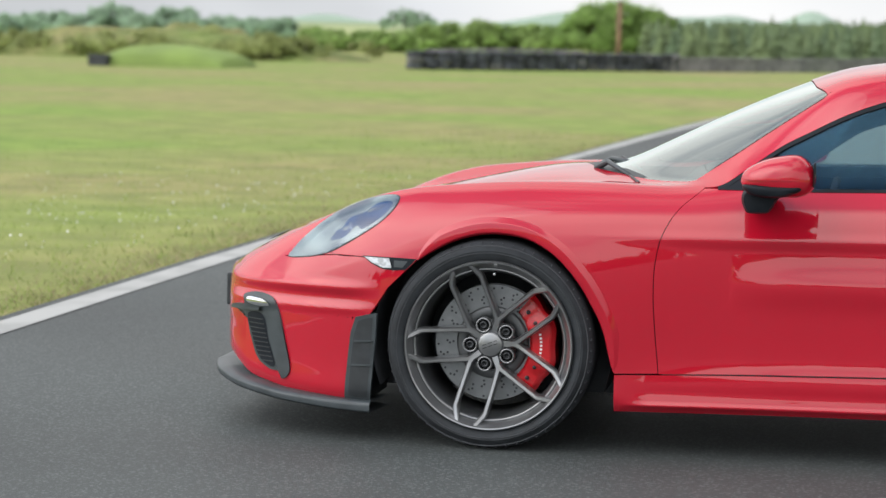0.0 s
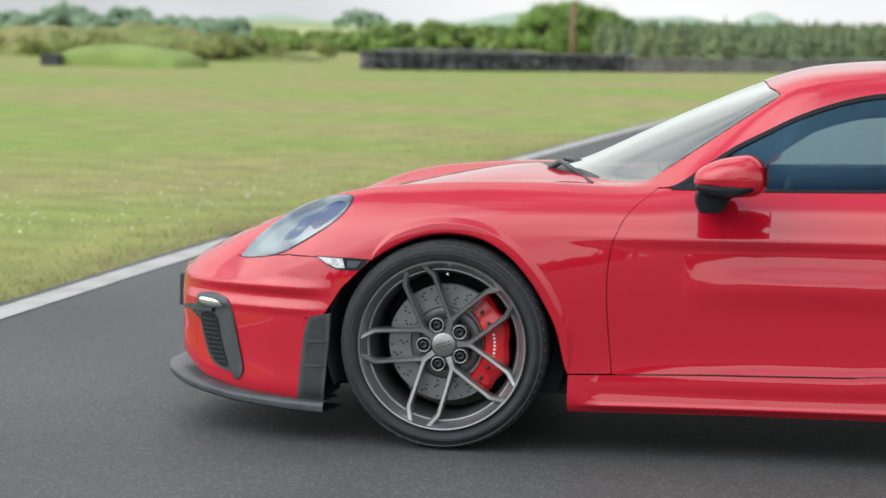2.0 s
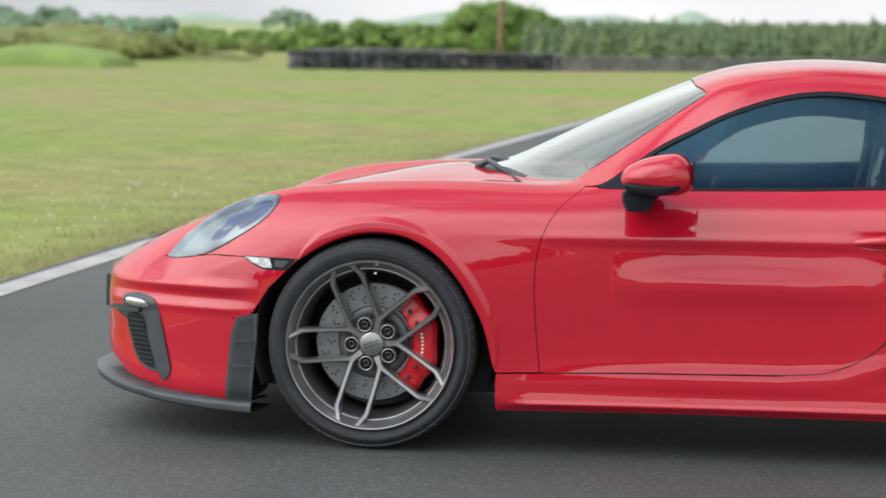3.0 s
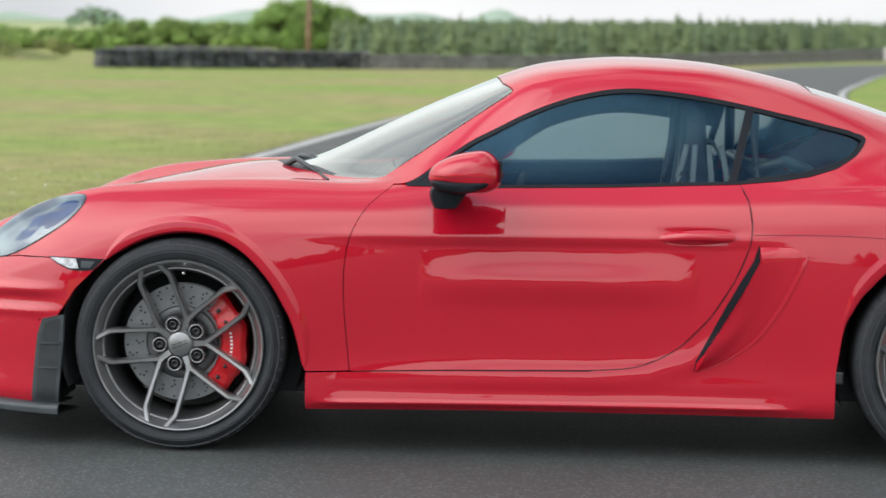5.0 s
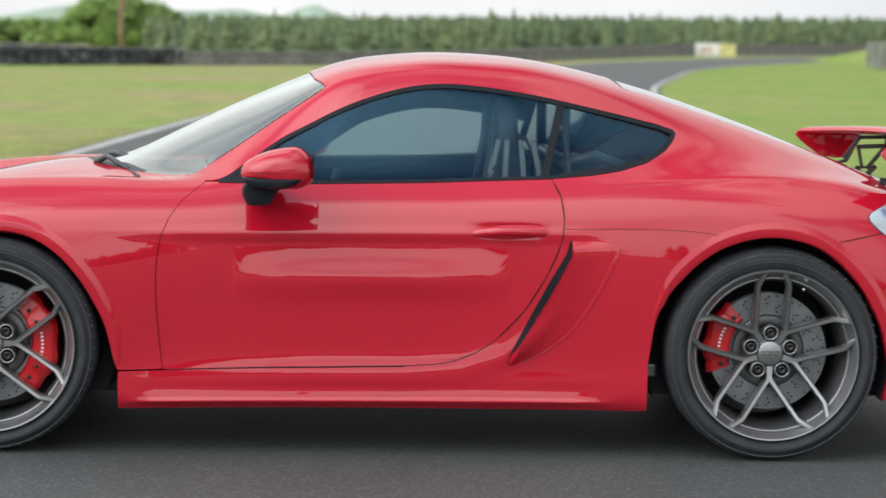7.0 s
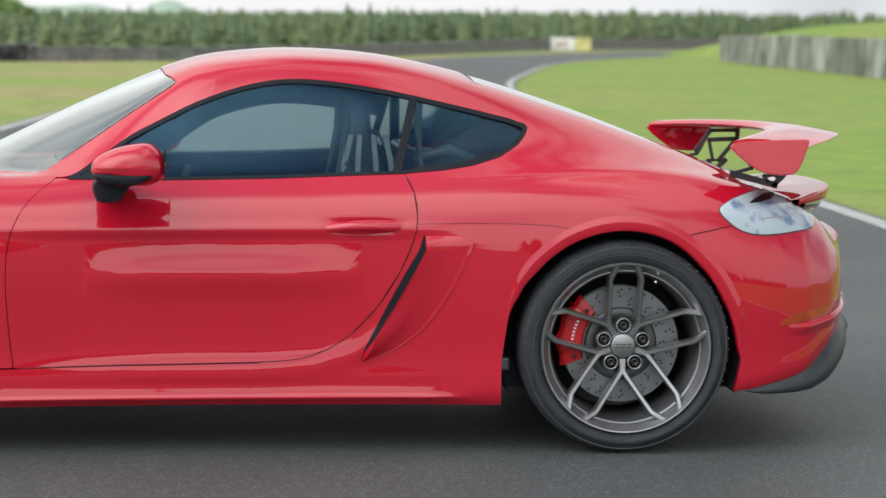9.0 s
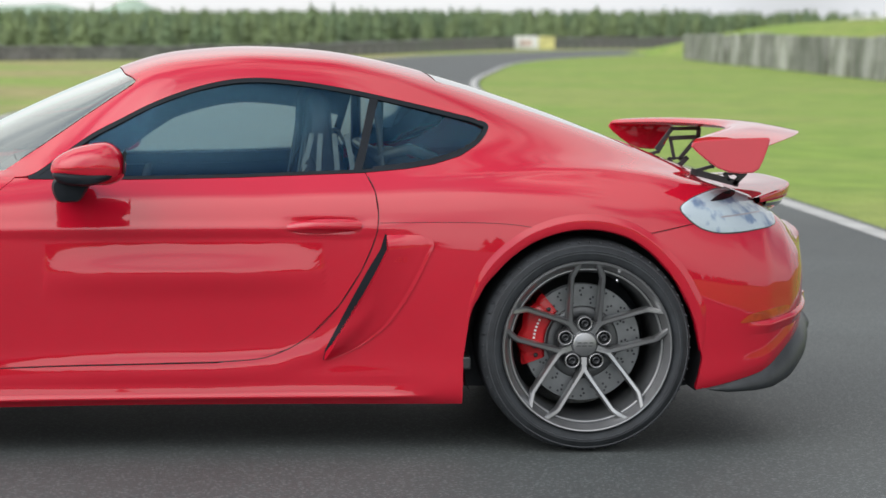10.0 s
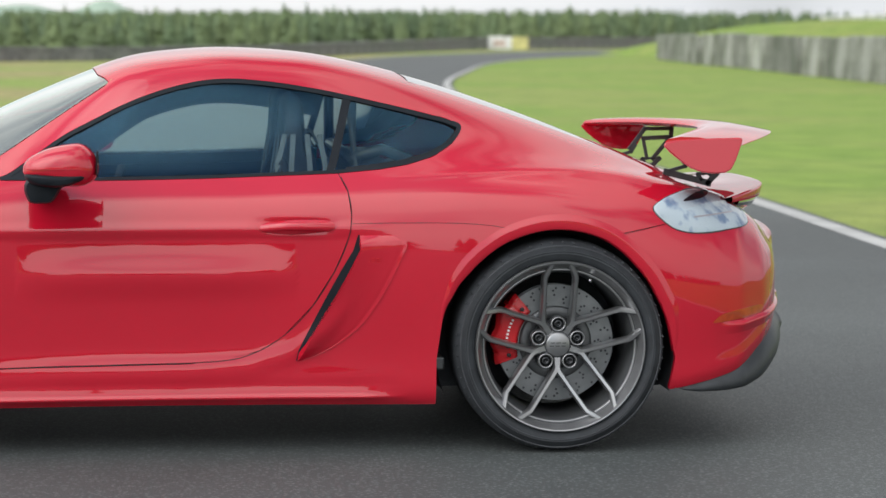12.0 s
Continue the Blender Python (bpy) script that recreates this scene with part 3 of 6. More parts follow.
# front bumper
BUMPER_REAR = curve((0.10, -0.470), (0.16, -0.469), (0.265, -0.462), (0.412, -0.438), (0.416, -0.402), (0.442, -0.383), (0.513, -0.338), (0.606, -0.244), (0.65, -0.23))
u, v = np.meshgrid(1 - np.linspace(1, 0, 60) ** 1.0, np.linspace(0, 1, 60))
x = -0.999 + 0.279 * u ** 1.6
red("front_bumper", on_skin(x, 9.0 * v), "red front bumper", "bt", 0.01)
u, v = np.meshgrid(np.linspace(0, 1, 60), np.linspace(0, 1, 60))
x, z = np.zeros(u.shape), np.full(u.shape, 0.4)
for _ in range(8):
    x = -0.72 * (1 - u) + BUMPER_REAR(z) * u
    q = q_at(x, BUMPER_TOP(x)) * v
    z = skin(x, q)[1]
red("bumper_corner", on_skin(x, q), "red front bumper corner", "btr")

# hood: between the wings, back to the scuttle
SCUTTLE = curve((9.0, 0.60), (9.6, 0.50), (10.2, 0.40), (11.0, 0.27), (12.0, 0.20))


def top_panel(left, right, qa, qb, nu, nv, lift=0.0, power=1.0):
    u, v = np.meshgrid(np.linspace(0, 1, nu) ** power, np.linspace(0, 1, nv))
    q = qa + (qb - qa) * v
    x = left(q) * (1 - u) + right(q) * u
    return on_skin(x, q, lift + 0 * x)


def whole(pn):
    """Joins a near half to its mirror image at the middle plane."""
    p, n = pn
    p2, n2 = (p * [1, -1, 1] + [0, 2 * CENTRE, 0])[::-1], (n * [1, -1, 1])[::-1]
    return np.concatenate([p, p2[1:]]), np.concatenate([n, n2[1:]])


hp, hn = whole(top_panel(const(-0.998), SCUTTLE, 9.0, 12.0, 110, 24))
sheet("hood", hp, hn, RED, car, "long red hood", lip="lr")

# door
us_d = np.linspace(0, 1, 120)
red("door", warped(lambda z: DOOR_FRONT(z) + 0.0015, lambda z: DOOR_REAR(z) - 0.0015, lambda x: SILL_SEAM(x) + 0.002, BELT, us_d, 64), "red door with a pressed crease line", "btlr")
doors = [o for o in car.children if o.name.startswith("door")]

# sill
red("sill", panel(const(0.406), const(2.0865), lambda x: np.interp(x, GRID, BOTTOM), lambda x: SILL_SEAM(x) - 0.002, 120, 16), "red sill with a lower ledge", "btlr")


# rear quarter, low part
def quarter_low(x):
    arch = np.where(x < 2.0855, SILL_SEAM(x) - 0.002, ARCH_REAR(x))
    return np.where(x < 2.655, arch, np.maximum(arch, TAIL_TOP(x) + 0.002))


def quarter_high_q(x):
    b = q_at(x, BELT(x))
    tip = q_at(np.array([2.186]), np.array([1.032]))[0]
    back = tip + (9.0 - tip) * np.clip((x - 2.186) / 0.5, 0, 1)
    return np.where(x < 2.186, b, back)


us_a = np.linspace(0, 1, 60)
red("rear_wing_panel", warped(lambda z: DOOR_REAR(z) + 0.0012, const(2.0), lambda x: SILL_SEAM(x) - 0.002, None, us_a, 64, q_high=quarter_high_q), "wide red rear quarter panel", "bl")
xs = np.sort(np.concatenate([np.linspace(2.0, 2.93, 110), np.linspace(2.083, 2.15, 60), np.linspace(2.8, 2.862, 40)]))
us_b = (xs - 2.0) / 0.93
red("rear_arch_panel", warped(const(2.0), const(2.93), lambda x: np.where(x < 2.862, quarter_low(x), TAIL_TOP(x)), None, us_b, 64, q_high=quarter_high_q), "red flared rear wheel arch panel", "b")

# rail: pillar, roof edge and rear pillar
def rail_low_q(x):
    return np.where(x < 2.186, q_at(x, WINDOW_TOP(x)), quarter_high_q(x))


def rail_high_q(x):
    a = q_at(x, PILLAR(x))
    s = np.clip((x - 1.05) / 0.15, 0, 1)
    hi = 10.3 + 0.7 * np.clip((x - 1.7) / 0.4, 0, 1)
    return np.where(x < 1.05, a, q_at(np.array([1.05]), PILLAR(np.array([1.05])))[0] * (1 - s) + hi * s)


u, v = np.meshgrid(np.linspace(0, 1, 200), np.linspace(0, 1, 30))
x = 0.60 + (2.93 - 0.60) * u
q = rail_low_q(x) * (1 - v) + rail_high_q(x) * v
red("roof_pillar", on_skin(x, q), "red windscreen pillar and roof rail", "bl")
HEADER = curve((9.8, 1.06), (10.1, 1.052), (10.5, 1.035), (11.0, 1.005), (12.0, 0.972))
u, v = np.meshgrid(np.linspace(0, 1, 100), np.linspace(0, 1, 24))
x = np.zeros(u.shape) + 1.5
for _ in range(6):
    qa = rail_high_q(x)
    q = qa * (1 - v) + 12 * v
    x = HEADER(q) * (1 - u) + (2.03 - 0.03 * v) * u
rp, rn = whole(on_skin(x, q))
sheet("roof", rp, rn, RED, car, "low curved red roof", lip="lr")

# windscreen and rear window
u, v = np.meshgrid(np.linspace(0, 1, 60), np.linspace(0, 1, 24))
x = np.zeros(u.shape) + 0.8
for _ in range(10):
    qe = q_at(x, PILLAR(np.maximum(x, 0.60)) + 0.007)
    qe = np.where(x < 0.62, 9.05, qe)
    q = qe * (1 - v) + 12 * v
    x = (SCUTTLE(q) + 0.012) * (1 - u) + (HEADER(q) - 0.0025) * u
wp, wn = whole(on_skin(x, q, -0.004 + 0 * x))
screen = sheet("windscreen", wp, wn, SCREEN, car, "raked clear windscreen reflecting a pale sky", edge=0)
gp, gn = whole(top_panel(lambda q: 2.034 + 0 * q, lambda q: 2.72 + 0 * q, 11.02, 12.0, 60, 14, lift=-0.003))
sheet("rear_window", gp, gn, DARKGLASS, car, "dark sloping rear window", edge=0)
lp, ln = whole(top_panel(lambda q: 2.724 + 0 * q, lambda q: 3.10 + 0 * q, 11.0, 12.0, 40, 14))
sheet("engine_lid", lp, ln, RED, car, "", lip="lr")
# deck beside the lid, over to the lamps
dp, dn = top_panel(const(2.93), const(3.16), 9.0, 11.0, 30, 14)
both(lambda far: sheet("rear_deck", dp, dn, RED, car, "", far, lip="r"))

# rear bumper
u, v = np.meshgrid(np.linspace(0, 1, 80) ** 0.7, np.linspace(0, 1, 50))
REAR_EDGE = curve((0.1, 2.850), (0.21, 2.846), (0.30, 2.864), (0.39, 2.848), (0.51, 2.800), (0.615, 2.724), (0.67, 2.66), (0.8, 2.66))
x, z = np.zeros(u.shape), np.full(u.shape, 0.5)
for _ in range(8):
    x = REAR_EDGE(z) * (1 - u) + 3.330 * u
    qb = np.where(x < 2.93, q_at(x, TAIL_TOP(x)), np.minimum(9.0, q_at(np.full(x.shape, 2.93), TAIL_TOP(np.full(x.shape, 2.93))) + 12 * np.maximum(x - 2.93, 0)))
    q = qb * v
    z = skin(x, q)[1]
red("rear_bumper", on_skin(x, q), "rounded red rear bumper", "btl")

# body behind the tail lamp
u, v = np.meshgrid(np.linspace(2.90, 3.16, 24), np.linspace(0, 1, 24))
qa = q_at(u, 0.69 + 0 * u)
p, nn = on_skin(u, qa * (1 - v) + 9.0 * v, -0.0015 + 0 * u)
both(lambda far: sheet("tail_corner", p, nn, RED, car, "", far, 0))
# shelf that closes the bumper under the ducktail
xs = np.linspace(3.10, 3.329, 30)
w9, z9 = skin(xs, 9.0 + 0 * xs)
p = np.stack([np.stack([xs, CENTRE - w9 * c, z9 + 0.012 * (1 - c * c)], 1) for c in np.linspace(1, -1, 15)])
n9 = np.cross(np.gradient(p, axis=0), np.gradient(p, axis=1))
n9 /= np.linalg.norm(n9, axis=-1, keepdims=True) + 1e-12
n9 *= np.sign(n9[..., 2:3])
sheet("bumper_shelf", p, n9, RED, car, "", edge=0)

# ---- wheels ----
def spoke(bm, path, width, depth):
    """A bar with a chamfered front, swept along (x, y, z) points; y is depth into the wheel."""
    pts = [Vector(p) for p in path]
    rings = []
    for i, p in enumerate(pts):
        d = (pts[min(i + 1, len(pts) - 1)] - pts[max(i - 1, 0)]).normalized()
        side = Vector((-d.z, 0, d.x)).normalized()
        front = Vector((0, -1, 0))
        w, h = width[i] / 2, depth[i]
        sec = [(-w, h), (-0.86 * w, 0.22 * h), (-0.46 * w, 0), (0.46 * w, 0), (0.86 * w, 0.22 * h), (w, h)]
        rings.append([bm.verts.new(p + side * a - front * b) for a, b in sec])
    for r0, r1 in zip(rings, rings[1:]):
        for k in range(6):
            bm.faces.new((r0[k], r0[(k + 1) % 6], r1[(k + 1) % 6], r1[k]))
    bm.faces.new(rings[0][::-1])
    bm.faces.new(rings[-1])


def build_wheel(name, tyre_r, tyre_w, turn, dish, label):
    """A wheel with its middle at the origin and its outer face at y = 0."""
    wheel = new(name)
    wheel.parent = car
    tagged(wheel, label=label)
    R = 0.272
    t = tyre_r
    bm = bmesh.new()
    prof = [(R - 0.012, 0.030), (R + 0.004, 0.008), (R + 0.018, -0.004), (R + 0.035, -0.007), (t - 0.035, -0.003), (t - 0.018, 0.008), (t - 0.007, 0.024), (t - 0.002, 0.042), (t, 0.07),
            (t, tyre_w - 0.07), (t - 0.006, tyre_w - 0.03), (t - 0.03, tyre_w), (R + 0.01, tyre_w), (R - 0.012, tyre_w - 0.03)]
    lathe(bm, prof, 96)
    bmesh.ops.recalc_face_normals(bm, faces=bm.faces)
    tyre = part("tyre", bm, RUBBER, wheel, "black low-profile road tyre", smooth=40)
    # raised ring and tread grooves
    bm = bmesh.new()
    for r in (R + 0.028, R + 0.052):
        lathe(bm, [(r - 0.002, -0.0045), (r - 0.001, -0.0085), (r + 0.001, -0.0085), (r + 0.002, -0.0045)], 96)
    for k in range(60):
        a = 2 * math.pi * k / 60
        m = Matrix.Rotation(-a, 4, "Y") @ Matrix.Translation((t - 0.0085, 0.030, 0)) @ Matrix.Rotation(radians(12), 4, "X")
        bmesh.ops.create_cube(bm, size=1, matrix=m @ Matrix.Diagonal((0.005, 0.05, 0.0022, 1)))
    part("tread_block", bm, MATT, tyre, "")
    # rim: lip, barrel and stepped inner ring
    bm = bmesh.new()
    lathe(bm, [(R - 0.021, 0.045), (R - 0.020, 0.018), (R - 0.008, -0.003), (R - 0.0045, -0.0095), (R - 0.0005, -0.0105), (R + 0.0025, -0.006), (R + 0.003, 0.03)], 96)
    bmesh.ops.recalc_face_normals(bm, faces=bm.faces)
    rim = part("rim", bm, ALLOY, wheel, "satin grey alloy rim with ten spokes", smooth=24)
    bm = bmesh.new()
    lathe(bm, [(R - 0.021, 0.020), (R - 0.030, 0.028), (R - 0.034, 0.05), (R - 0.040, 0.07), (R - 0.046, tyre_w - 0.02), (R - 0.02, tyre_w)], 96)
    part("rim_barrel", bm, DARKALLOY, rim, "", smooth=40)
    bm = bmesh.new()
    lathe(bm, [(R - 0.0215, 0.030), (R - 0.0225, 0.022), (R - 0.027, 0.020), (R - 0.030, 0.024), (R - 0.031, 0.045)], 96)
    part("rim_ledge", bm, ALLOY, rim, "", smooth=40)
    bm = bmesh.new()
    va = turn + radians(36 - 12)
    vx, vz = -(R - 0.038) * math.cos(va), (R - 0.038) * math.sin(va)
    tube(bm, [(vx * 1.06, 0.05, vz * 1.06), (vx, 0.030, vz), (vx * 0.985, 0.012, vz * 0.985)], [0.004, 0.004, 0.0048], 8)
    part("valve_stem", bm, CHROME, wheel, "", smooth=50)
    # five pairs of spokes
    for k in range(5):
        axis = turn + 2 * math.pi * k / 5
        for s in (-1, 1):
            def at(r, deg, y):
                a = axis + s * radians(deg)
                return (-r * math.cos(a), y, r * math.sin(a))
            bm = bmesh.new()
            path = [at(0.040, 38, dish + 0.004), at(0.066, 37, dish), at(0.086, 33.5, dish * 0.95), at(0.112, 25.6, dish * 0.84), at(0.150, 19.2, dish * 0.64), at(0.190, 15.2, dish * 0.42), at(0.2235, 13.0, dish * 0.22), at(0.2315, 12.0, dish * 0.16), at(0.250, 8.9, 0.002), at(0.268, 6.4, -0.005)]
            spoke(bm, path, [0.034, 0.031, 0.025, 0.0205, 0.0192, 0.0192, 0.0202, 0.021, 0.020, 0.020], [0.045, 0.045, 0.044, 0.042, 0.039, 0.036, 0.033, 0.031, 0.026, 0.02])
            bmesh.ops.recalc_face_normals(bm, faces=bm.faces)
            part("spoke", bm, ALLOY, rim, "", smooth=14)
    # hub plate, nut seats, nuts, cap
    bm = bmesh.new()
    lathe(bm, [(0.001, dish - 0.004), (0.036, dish - 0.004), (0.040, dish), (0.048, dish + 0.008), (0.078, dish + 0.022), (0.082, dish + 0.06), (0.001, dish + 0.06)], 48)
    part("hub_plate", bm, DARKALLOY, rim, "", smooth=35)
    bm = bmesh.new()
    lathe(bm, [(0.001, dish - 0.0068), (0.035, dish - 0.0066), (0.0385, dish - 0.0045), (0.040, dish + 0.002)], 40)
    cap = part("centre_cap", bm, ALLOY, wheel, "plain grey centre cap with small raised marks", smooth=35)
    bm = bmesh.new()
    for dx, w in ((-0.019, 0.014), (0.0, 0.015), (0.019, 0.012)):
        for dz in (-0.005, 0.005):
            m = Matrix.Rotation(turn - math.pi / 2, 4, "Y") @ Matrix.Translation((dx + 0.3 * dz, dish - 0.0074, dz))
            bmesh.ops.create_cube(bm, size=1, matrix=m @ Matrix.Diagonal((w, 0.001, 0.0022, 1)))
    part("raised_mark", bm, NUT, cap, "")
    for k in range(5):
        a = turn + 2 * math.pi * k / 5
        c = (-0.066 * math.cos(a), 0, 0.066 * math.sin(a))
        bm = bmesh.new()
        lathe(bm, [(0.0245, dish + 0.03), (0.0245, dish - 0.003), (0.0225, dish - 0.007), (0.0195, dish - 0.005), (0.0175, dish + 0.012), (0.0175, dish + 0.03)], 28, c)
        part("nut_seat", bm, ALLOY, rim, "", smooth=35)
        bm = bmesh.new()
        lathe(bm, [(0.001, dish + 0.004), (0.006, dish + 0.004), (0.0065, dish - 0.004), (0.0125, dish - 0.004), (0.0140, dish + 0.004), (0.0145, dish + 0.03)], 12, c)
        part("wheel_nut", bm, NUT, wheel, "", smooth=30)
    return wheel


def build_brake(wheel, disc_r, dish, caliper_angle, tall):
    """Drilled disc and caliper, fixed behind the spokes."""
    y = dish + 0.055
    bm = bmesh.new()
    lathe(bm, [(disc_r - 0.072, y), (disc_r - 0.001, y), (disc_r, y + 0.002), (disc_r, y + 0.012), (disc_r - 0.006, y + 0.013), (disc_r - 0.006, y + 0.021), (disc_r, y + 0.022), (disc_r, y + 0.034), (disc_r - 0.072, y + 0.034)], 80)
    bmesh.ops.recalc_face_normals(bm, faces=bm.faces)
    disc = part("brake_disc", bm, STEEL, wheel, "drilled steel brake disc", smooth=30)
    bm = bmesh.new()
    lathe(bm, [(0.06, y + 0.02), (0.085, y - 0.006), (disc_r - 0.078, y - 0.006), (disc_r - 0.070, y + 0.001), (disc_r - 0.070, y + 0.01)], 64)
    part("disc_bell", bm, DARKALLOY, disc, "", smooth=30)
    bm = bmesh.new()
    # holes in slanting groups of two and three
    for k in range(28):
        for da, dr in (((0.0, 0.014), (0.055, 0.022), (0.035, 0.036)) if k % 2 else ((0.0, 0.040), (0.05, 0.048), (0.02, 0.060), (0.075, 0.010))):
            a = 2 * math.pi * k / 28 + da
            m = Matrix.Rotation(-a, 4, "Y") @ Matrix.Translation((disc_r - dr, y - 0.0006, 0)) @ Matrix.Rotation(radians(90), 4, "X")
            bmesh.ops.create_circle(bm, cap_ends=True, segments=8, radius=0.0040, matrix=m)
    tagged(part("drilled_holes", bm, MATT, disc, ""), kind="stuff")
    # caliper: an arc with stepped ends
    bm = bmesh.new()
    span = radians(tall)
    rings = []
    steps = 22
    for i in range(steps + 1):
        s = i / steps
        a = caliper_angle + span * (s - 0.5)
        e = abs(2 * s - 1)
        step = 1.0 if e < 0.55 else (0.80 if e < 0.86 else 0.62)
        lo, hi = disc_r - 0.052 - 0.012 * step, disc_r + 0.004 + 0.018 * step + 0.005 * math.cos(6 * math.pi * s)
        f = y - 0.012 - 0.026 * step + 0.004 * (1 if 0.1 < e < 0.16 else 0)
        sec = [(lo, y + 0.03), (lo, f + 0.012), (lo + 0.010, f), (hi - 0.016, f), (hi, f + 0.014), (hi + 0.002, y + 0.06)]
        rings.append([bm.verts.new((-r * math.cos(a), yy, r * math.sin(a))) for r, yy in sec])
    for r0, r1 in zip(rings, rings[1:]):
        for k in range(5):
            bm.faces.new((r0[k], r0[k + 1], r1[k + 1], r1[k]))
    bm.faces.new(rings[0])
    bm.faces.new(rings[-1][::-1])
    bmesh.ops.recalc_face_normals(bm, faces=bm.faces)
    bmesh.ops.bevel(bm, geom=[e for e in bm.edges if len(e.link_faces) == 2 and e.calc_face_angle(0) > 0.5], offset=0.0022, segments=2, affect="EDGES")
    cal = part("brake_caliper", bm, CALIPER, wheel, "glossy red brake caliper with white lettering", smooth=40)
    bm = bmesh.new()
    for i in range(7):
        a = caliper_angle + radians((i - 3) * 4.2)
        r = disc_r - 0.026
        m = Matrix.Translation((-r * math.cos(a), y - 0.0392, r * math.sin(a))) @ Matrix.Rotation(a + math.pi / 2, 4, "Y")
        bmesh.ops.create_cube(bm, size=1, matrix=m @ Matrix.Diagonal((0.0065, 0.001, 0.0075, 1)))
    part("white_mark", bm, WHITE, cal, "")
    for s in (-1, 1):
        for e in (0.42, 0.66):
            a = caliper_angle + s * span * e * 0.62
            r = disc_r - 0.03
            bm = bmesh.new()
            lathe(bm, [(0.001, y - 0.040), (0.006, y - 0.040), (0.007, y - 0.036), (0.007, y - 0.02)], 10, (-r * math.cos(a), 0, r * math.sin(a)))
            part("caliper_bolt", bm, NUT, cal, "", smooth=30)


front = build_wheel("wheel", 0.340, 0.245, radians(69), 0.040, "grey ten-spoke alloy wheel with red brake caliper")
front.matrix_local = Matrix.Translation((0.0, 0.0, 0.340))
build_brake(front, 0.190, 0.040, radians(180), 102)
rear = build_wheel("wheel", 0.3425, 0.295, math.pi / 2, 0.060, "wide grey ten-spoke alloy wheel with red brake caliper")
rear.matrix_local = Matrix.Translation((2.484, 0.0, 0.3425))
build_brake(rear, 0.190, 0.060, radians(15), 70)


def far_copy(src, x, z):
    made = {}
    for o in (src, *src.children_recursive):
        made[o] = o.copy()
        scene.collection.objects.link(made[o])
        made[o].parent = made.get(o.parent, car)
    made[src].matrix_local = Matrix.Translation((x, 2 * CENTRE, z)) @ Matrix.Rotation(math.pi, 4, "Z")


far_copy(front, 0.0, 0.340)
far_copy(rear, 2.484, 0.3425)
# ---- the car's fittings ----
def fit(name, outline, mat, lift, label="", dome=0.0, rings=8, n=72, spline=True, edge=0.006, parent=None, sides=(False, True)):
    """A piece that follows the body's skin inside an outline of (x, z), on both sides of the car."""
    p, nn = blob(outline, rings, lift, n, dome, spline)
    made = []
    for far in sides:
        made.append(sheet(name, p, nn, mat, parent or car, label, far, edge, "t") if edge else sheet(name, p, nn, mat, parent or car, label, far, 0))
    return made


def strip(name, low, high, x0, x1, mat, lift, label="", n=120, m=5, q_low=None, q_high=None, edge=0.008):
    """A band of skin between two lines of height along the car."""
    u, v = np.meshgrid(np.linspace(0, 1, n), np.linspace(0, 1, m))
    x = x0 + (x1 - x0) * u
    a = q_low(x) if q_low else q_at(x, low(x))
    b = q_high(x) if q_high else q_at(x, high(x))
    p, nn = on_skin(x, a * (1 - v) + b * v, lift + 0 * x)
    return both(lambda far: sheet(name, p, nn, mat, car, label, far, edge))


def seam(points, width=0.0015, lift=0.0008, name="panel_gap"):
    """A dark gap drawn along (x, z) points."""
    pts = np.array(points, float)
    t = np.linspace(0, len(pts) - 1, 140)
    f = [smooth_curve(*[(i, p[k]) for i, p in enumerate(pts)])(t) for k in (0, 1)]
    d = np.gradient(np.stack(f, 1), axis=0)
    d /= np.linalg.norm(d, axis=1, keepdims=True)
    side = np.stack([-d[:, 1], d[:, 0]], 1) * width / 2
    x = np.stack([f[0] - side[:, 0], f[0] + side[:, 0]])
    z = np.stack([f[1] - side[:, 1], f[1] + side[:, 1]])
    p, nn = on_skin(x, q_at(x, z), lift + 0 * x)
    both(lambda far: sheet(name, p, nn, GAP, car, "", far, 0))


def inflate(name, outline, y0, y1, mat, parent, label="", layers=12, power=2.6, n=56, flat_in=0.55, spline=True):
    """A rounded body whose side view is an outline of (x, z), from y0 to y1."""
    pts = np.array(outline, float)
    m = len(pts)
    s = np.linspace(0, m, n, endpoint=False)
    i = np.floor(s).astype(int)
    t = (s - i)[:, None]
    a, b, c, d = (pts[(i + k) % m] for k in (-1, 0, 1, 2))
    ring = 0.5 * (2 * b + (c - a) * t + (2 * a - 5 * b + 4 * c - d) * t ** 2 + (3 * b - a - 3 * c + d) * t ** 3) if spline else b * (1 - t) + c * t
    mid = ring.mean(0)
    bm = bmesh.new()
    rows = []
    for k in range(layers + 1):
        u = -1 + 2 * k / layers
        u = math.sin(u * math.pi / 2)
        sc = (1 - abs(u) ** power) ** (1 / power) if u < 0 else max((1 - abs(u) ** power) ** (1 / power), flat_in)
        yy = (y0 + y1) / 2 + (y1 - y0) / 2 * u
        rows.append([bm.verts.new((mid[0] + sc * (r[0] - mid[0]), yy, mid[1] + sc * (r[1] - mid[1]))) for r in ring])
    for r0, r1 in zip(rows, rows[1:]):
        for j in range(n):
            bm.faces.new((r0[j], r0[(j + 1) % n], r1[(j + 1) % n], r1[j]))
    bm.faces.new(rows[0][::-1])
    bm.faces.new(rows[-1])
    bmesh.ops.remove_doubles(bm, verts=bm.verts, dist=1e-5)
    bmesh.ops.recalc_face_normals(bm, faces=bm.faces)
    return part(name, bm, mat, parent, label, smooth=50)


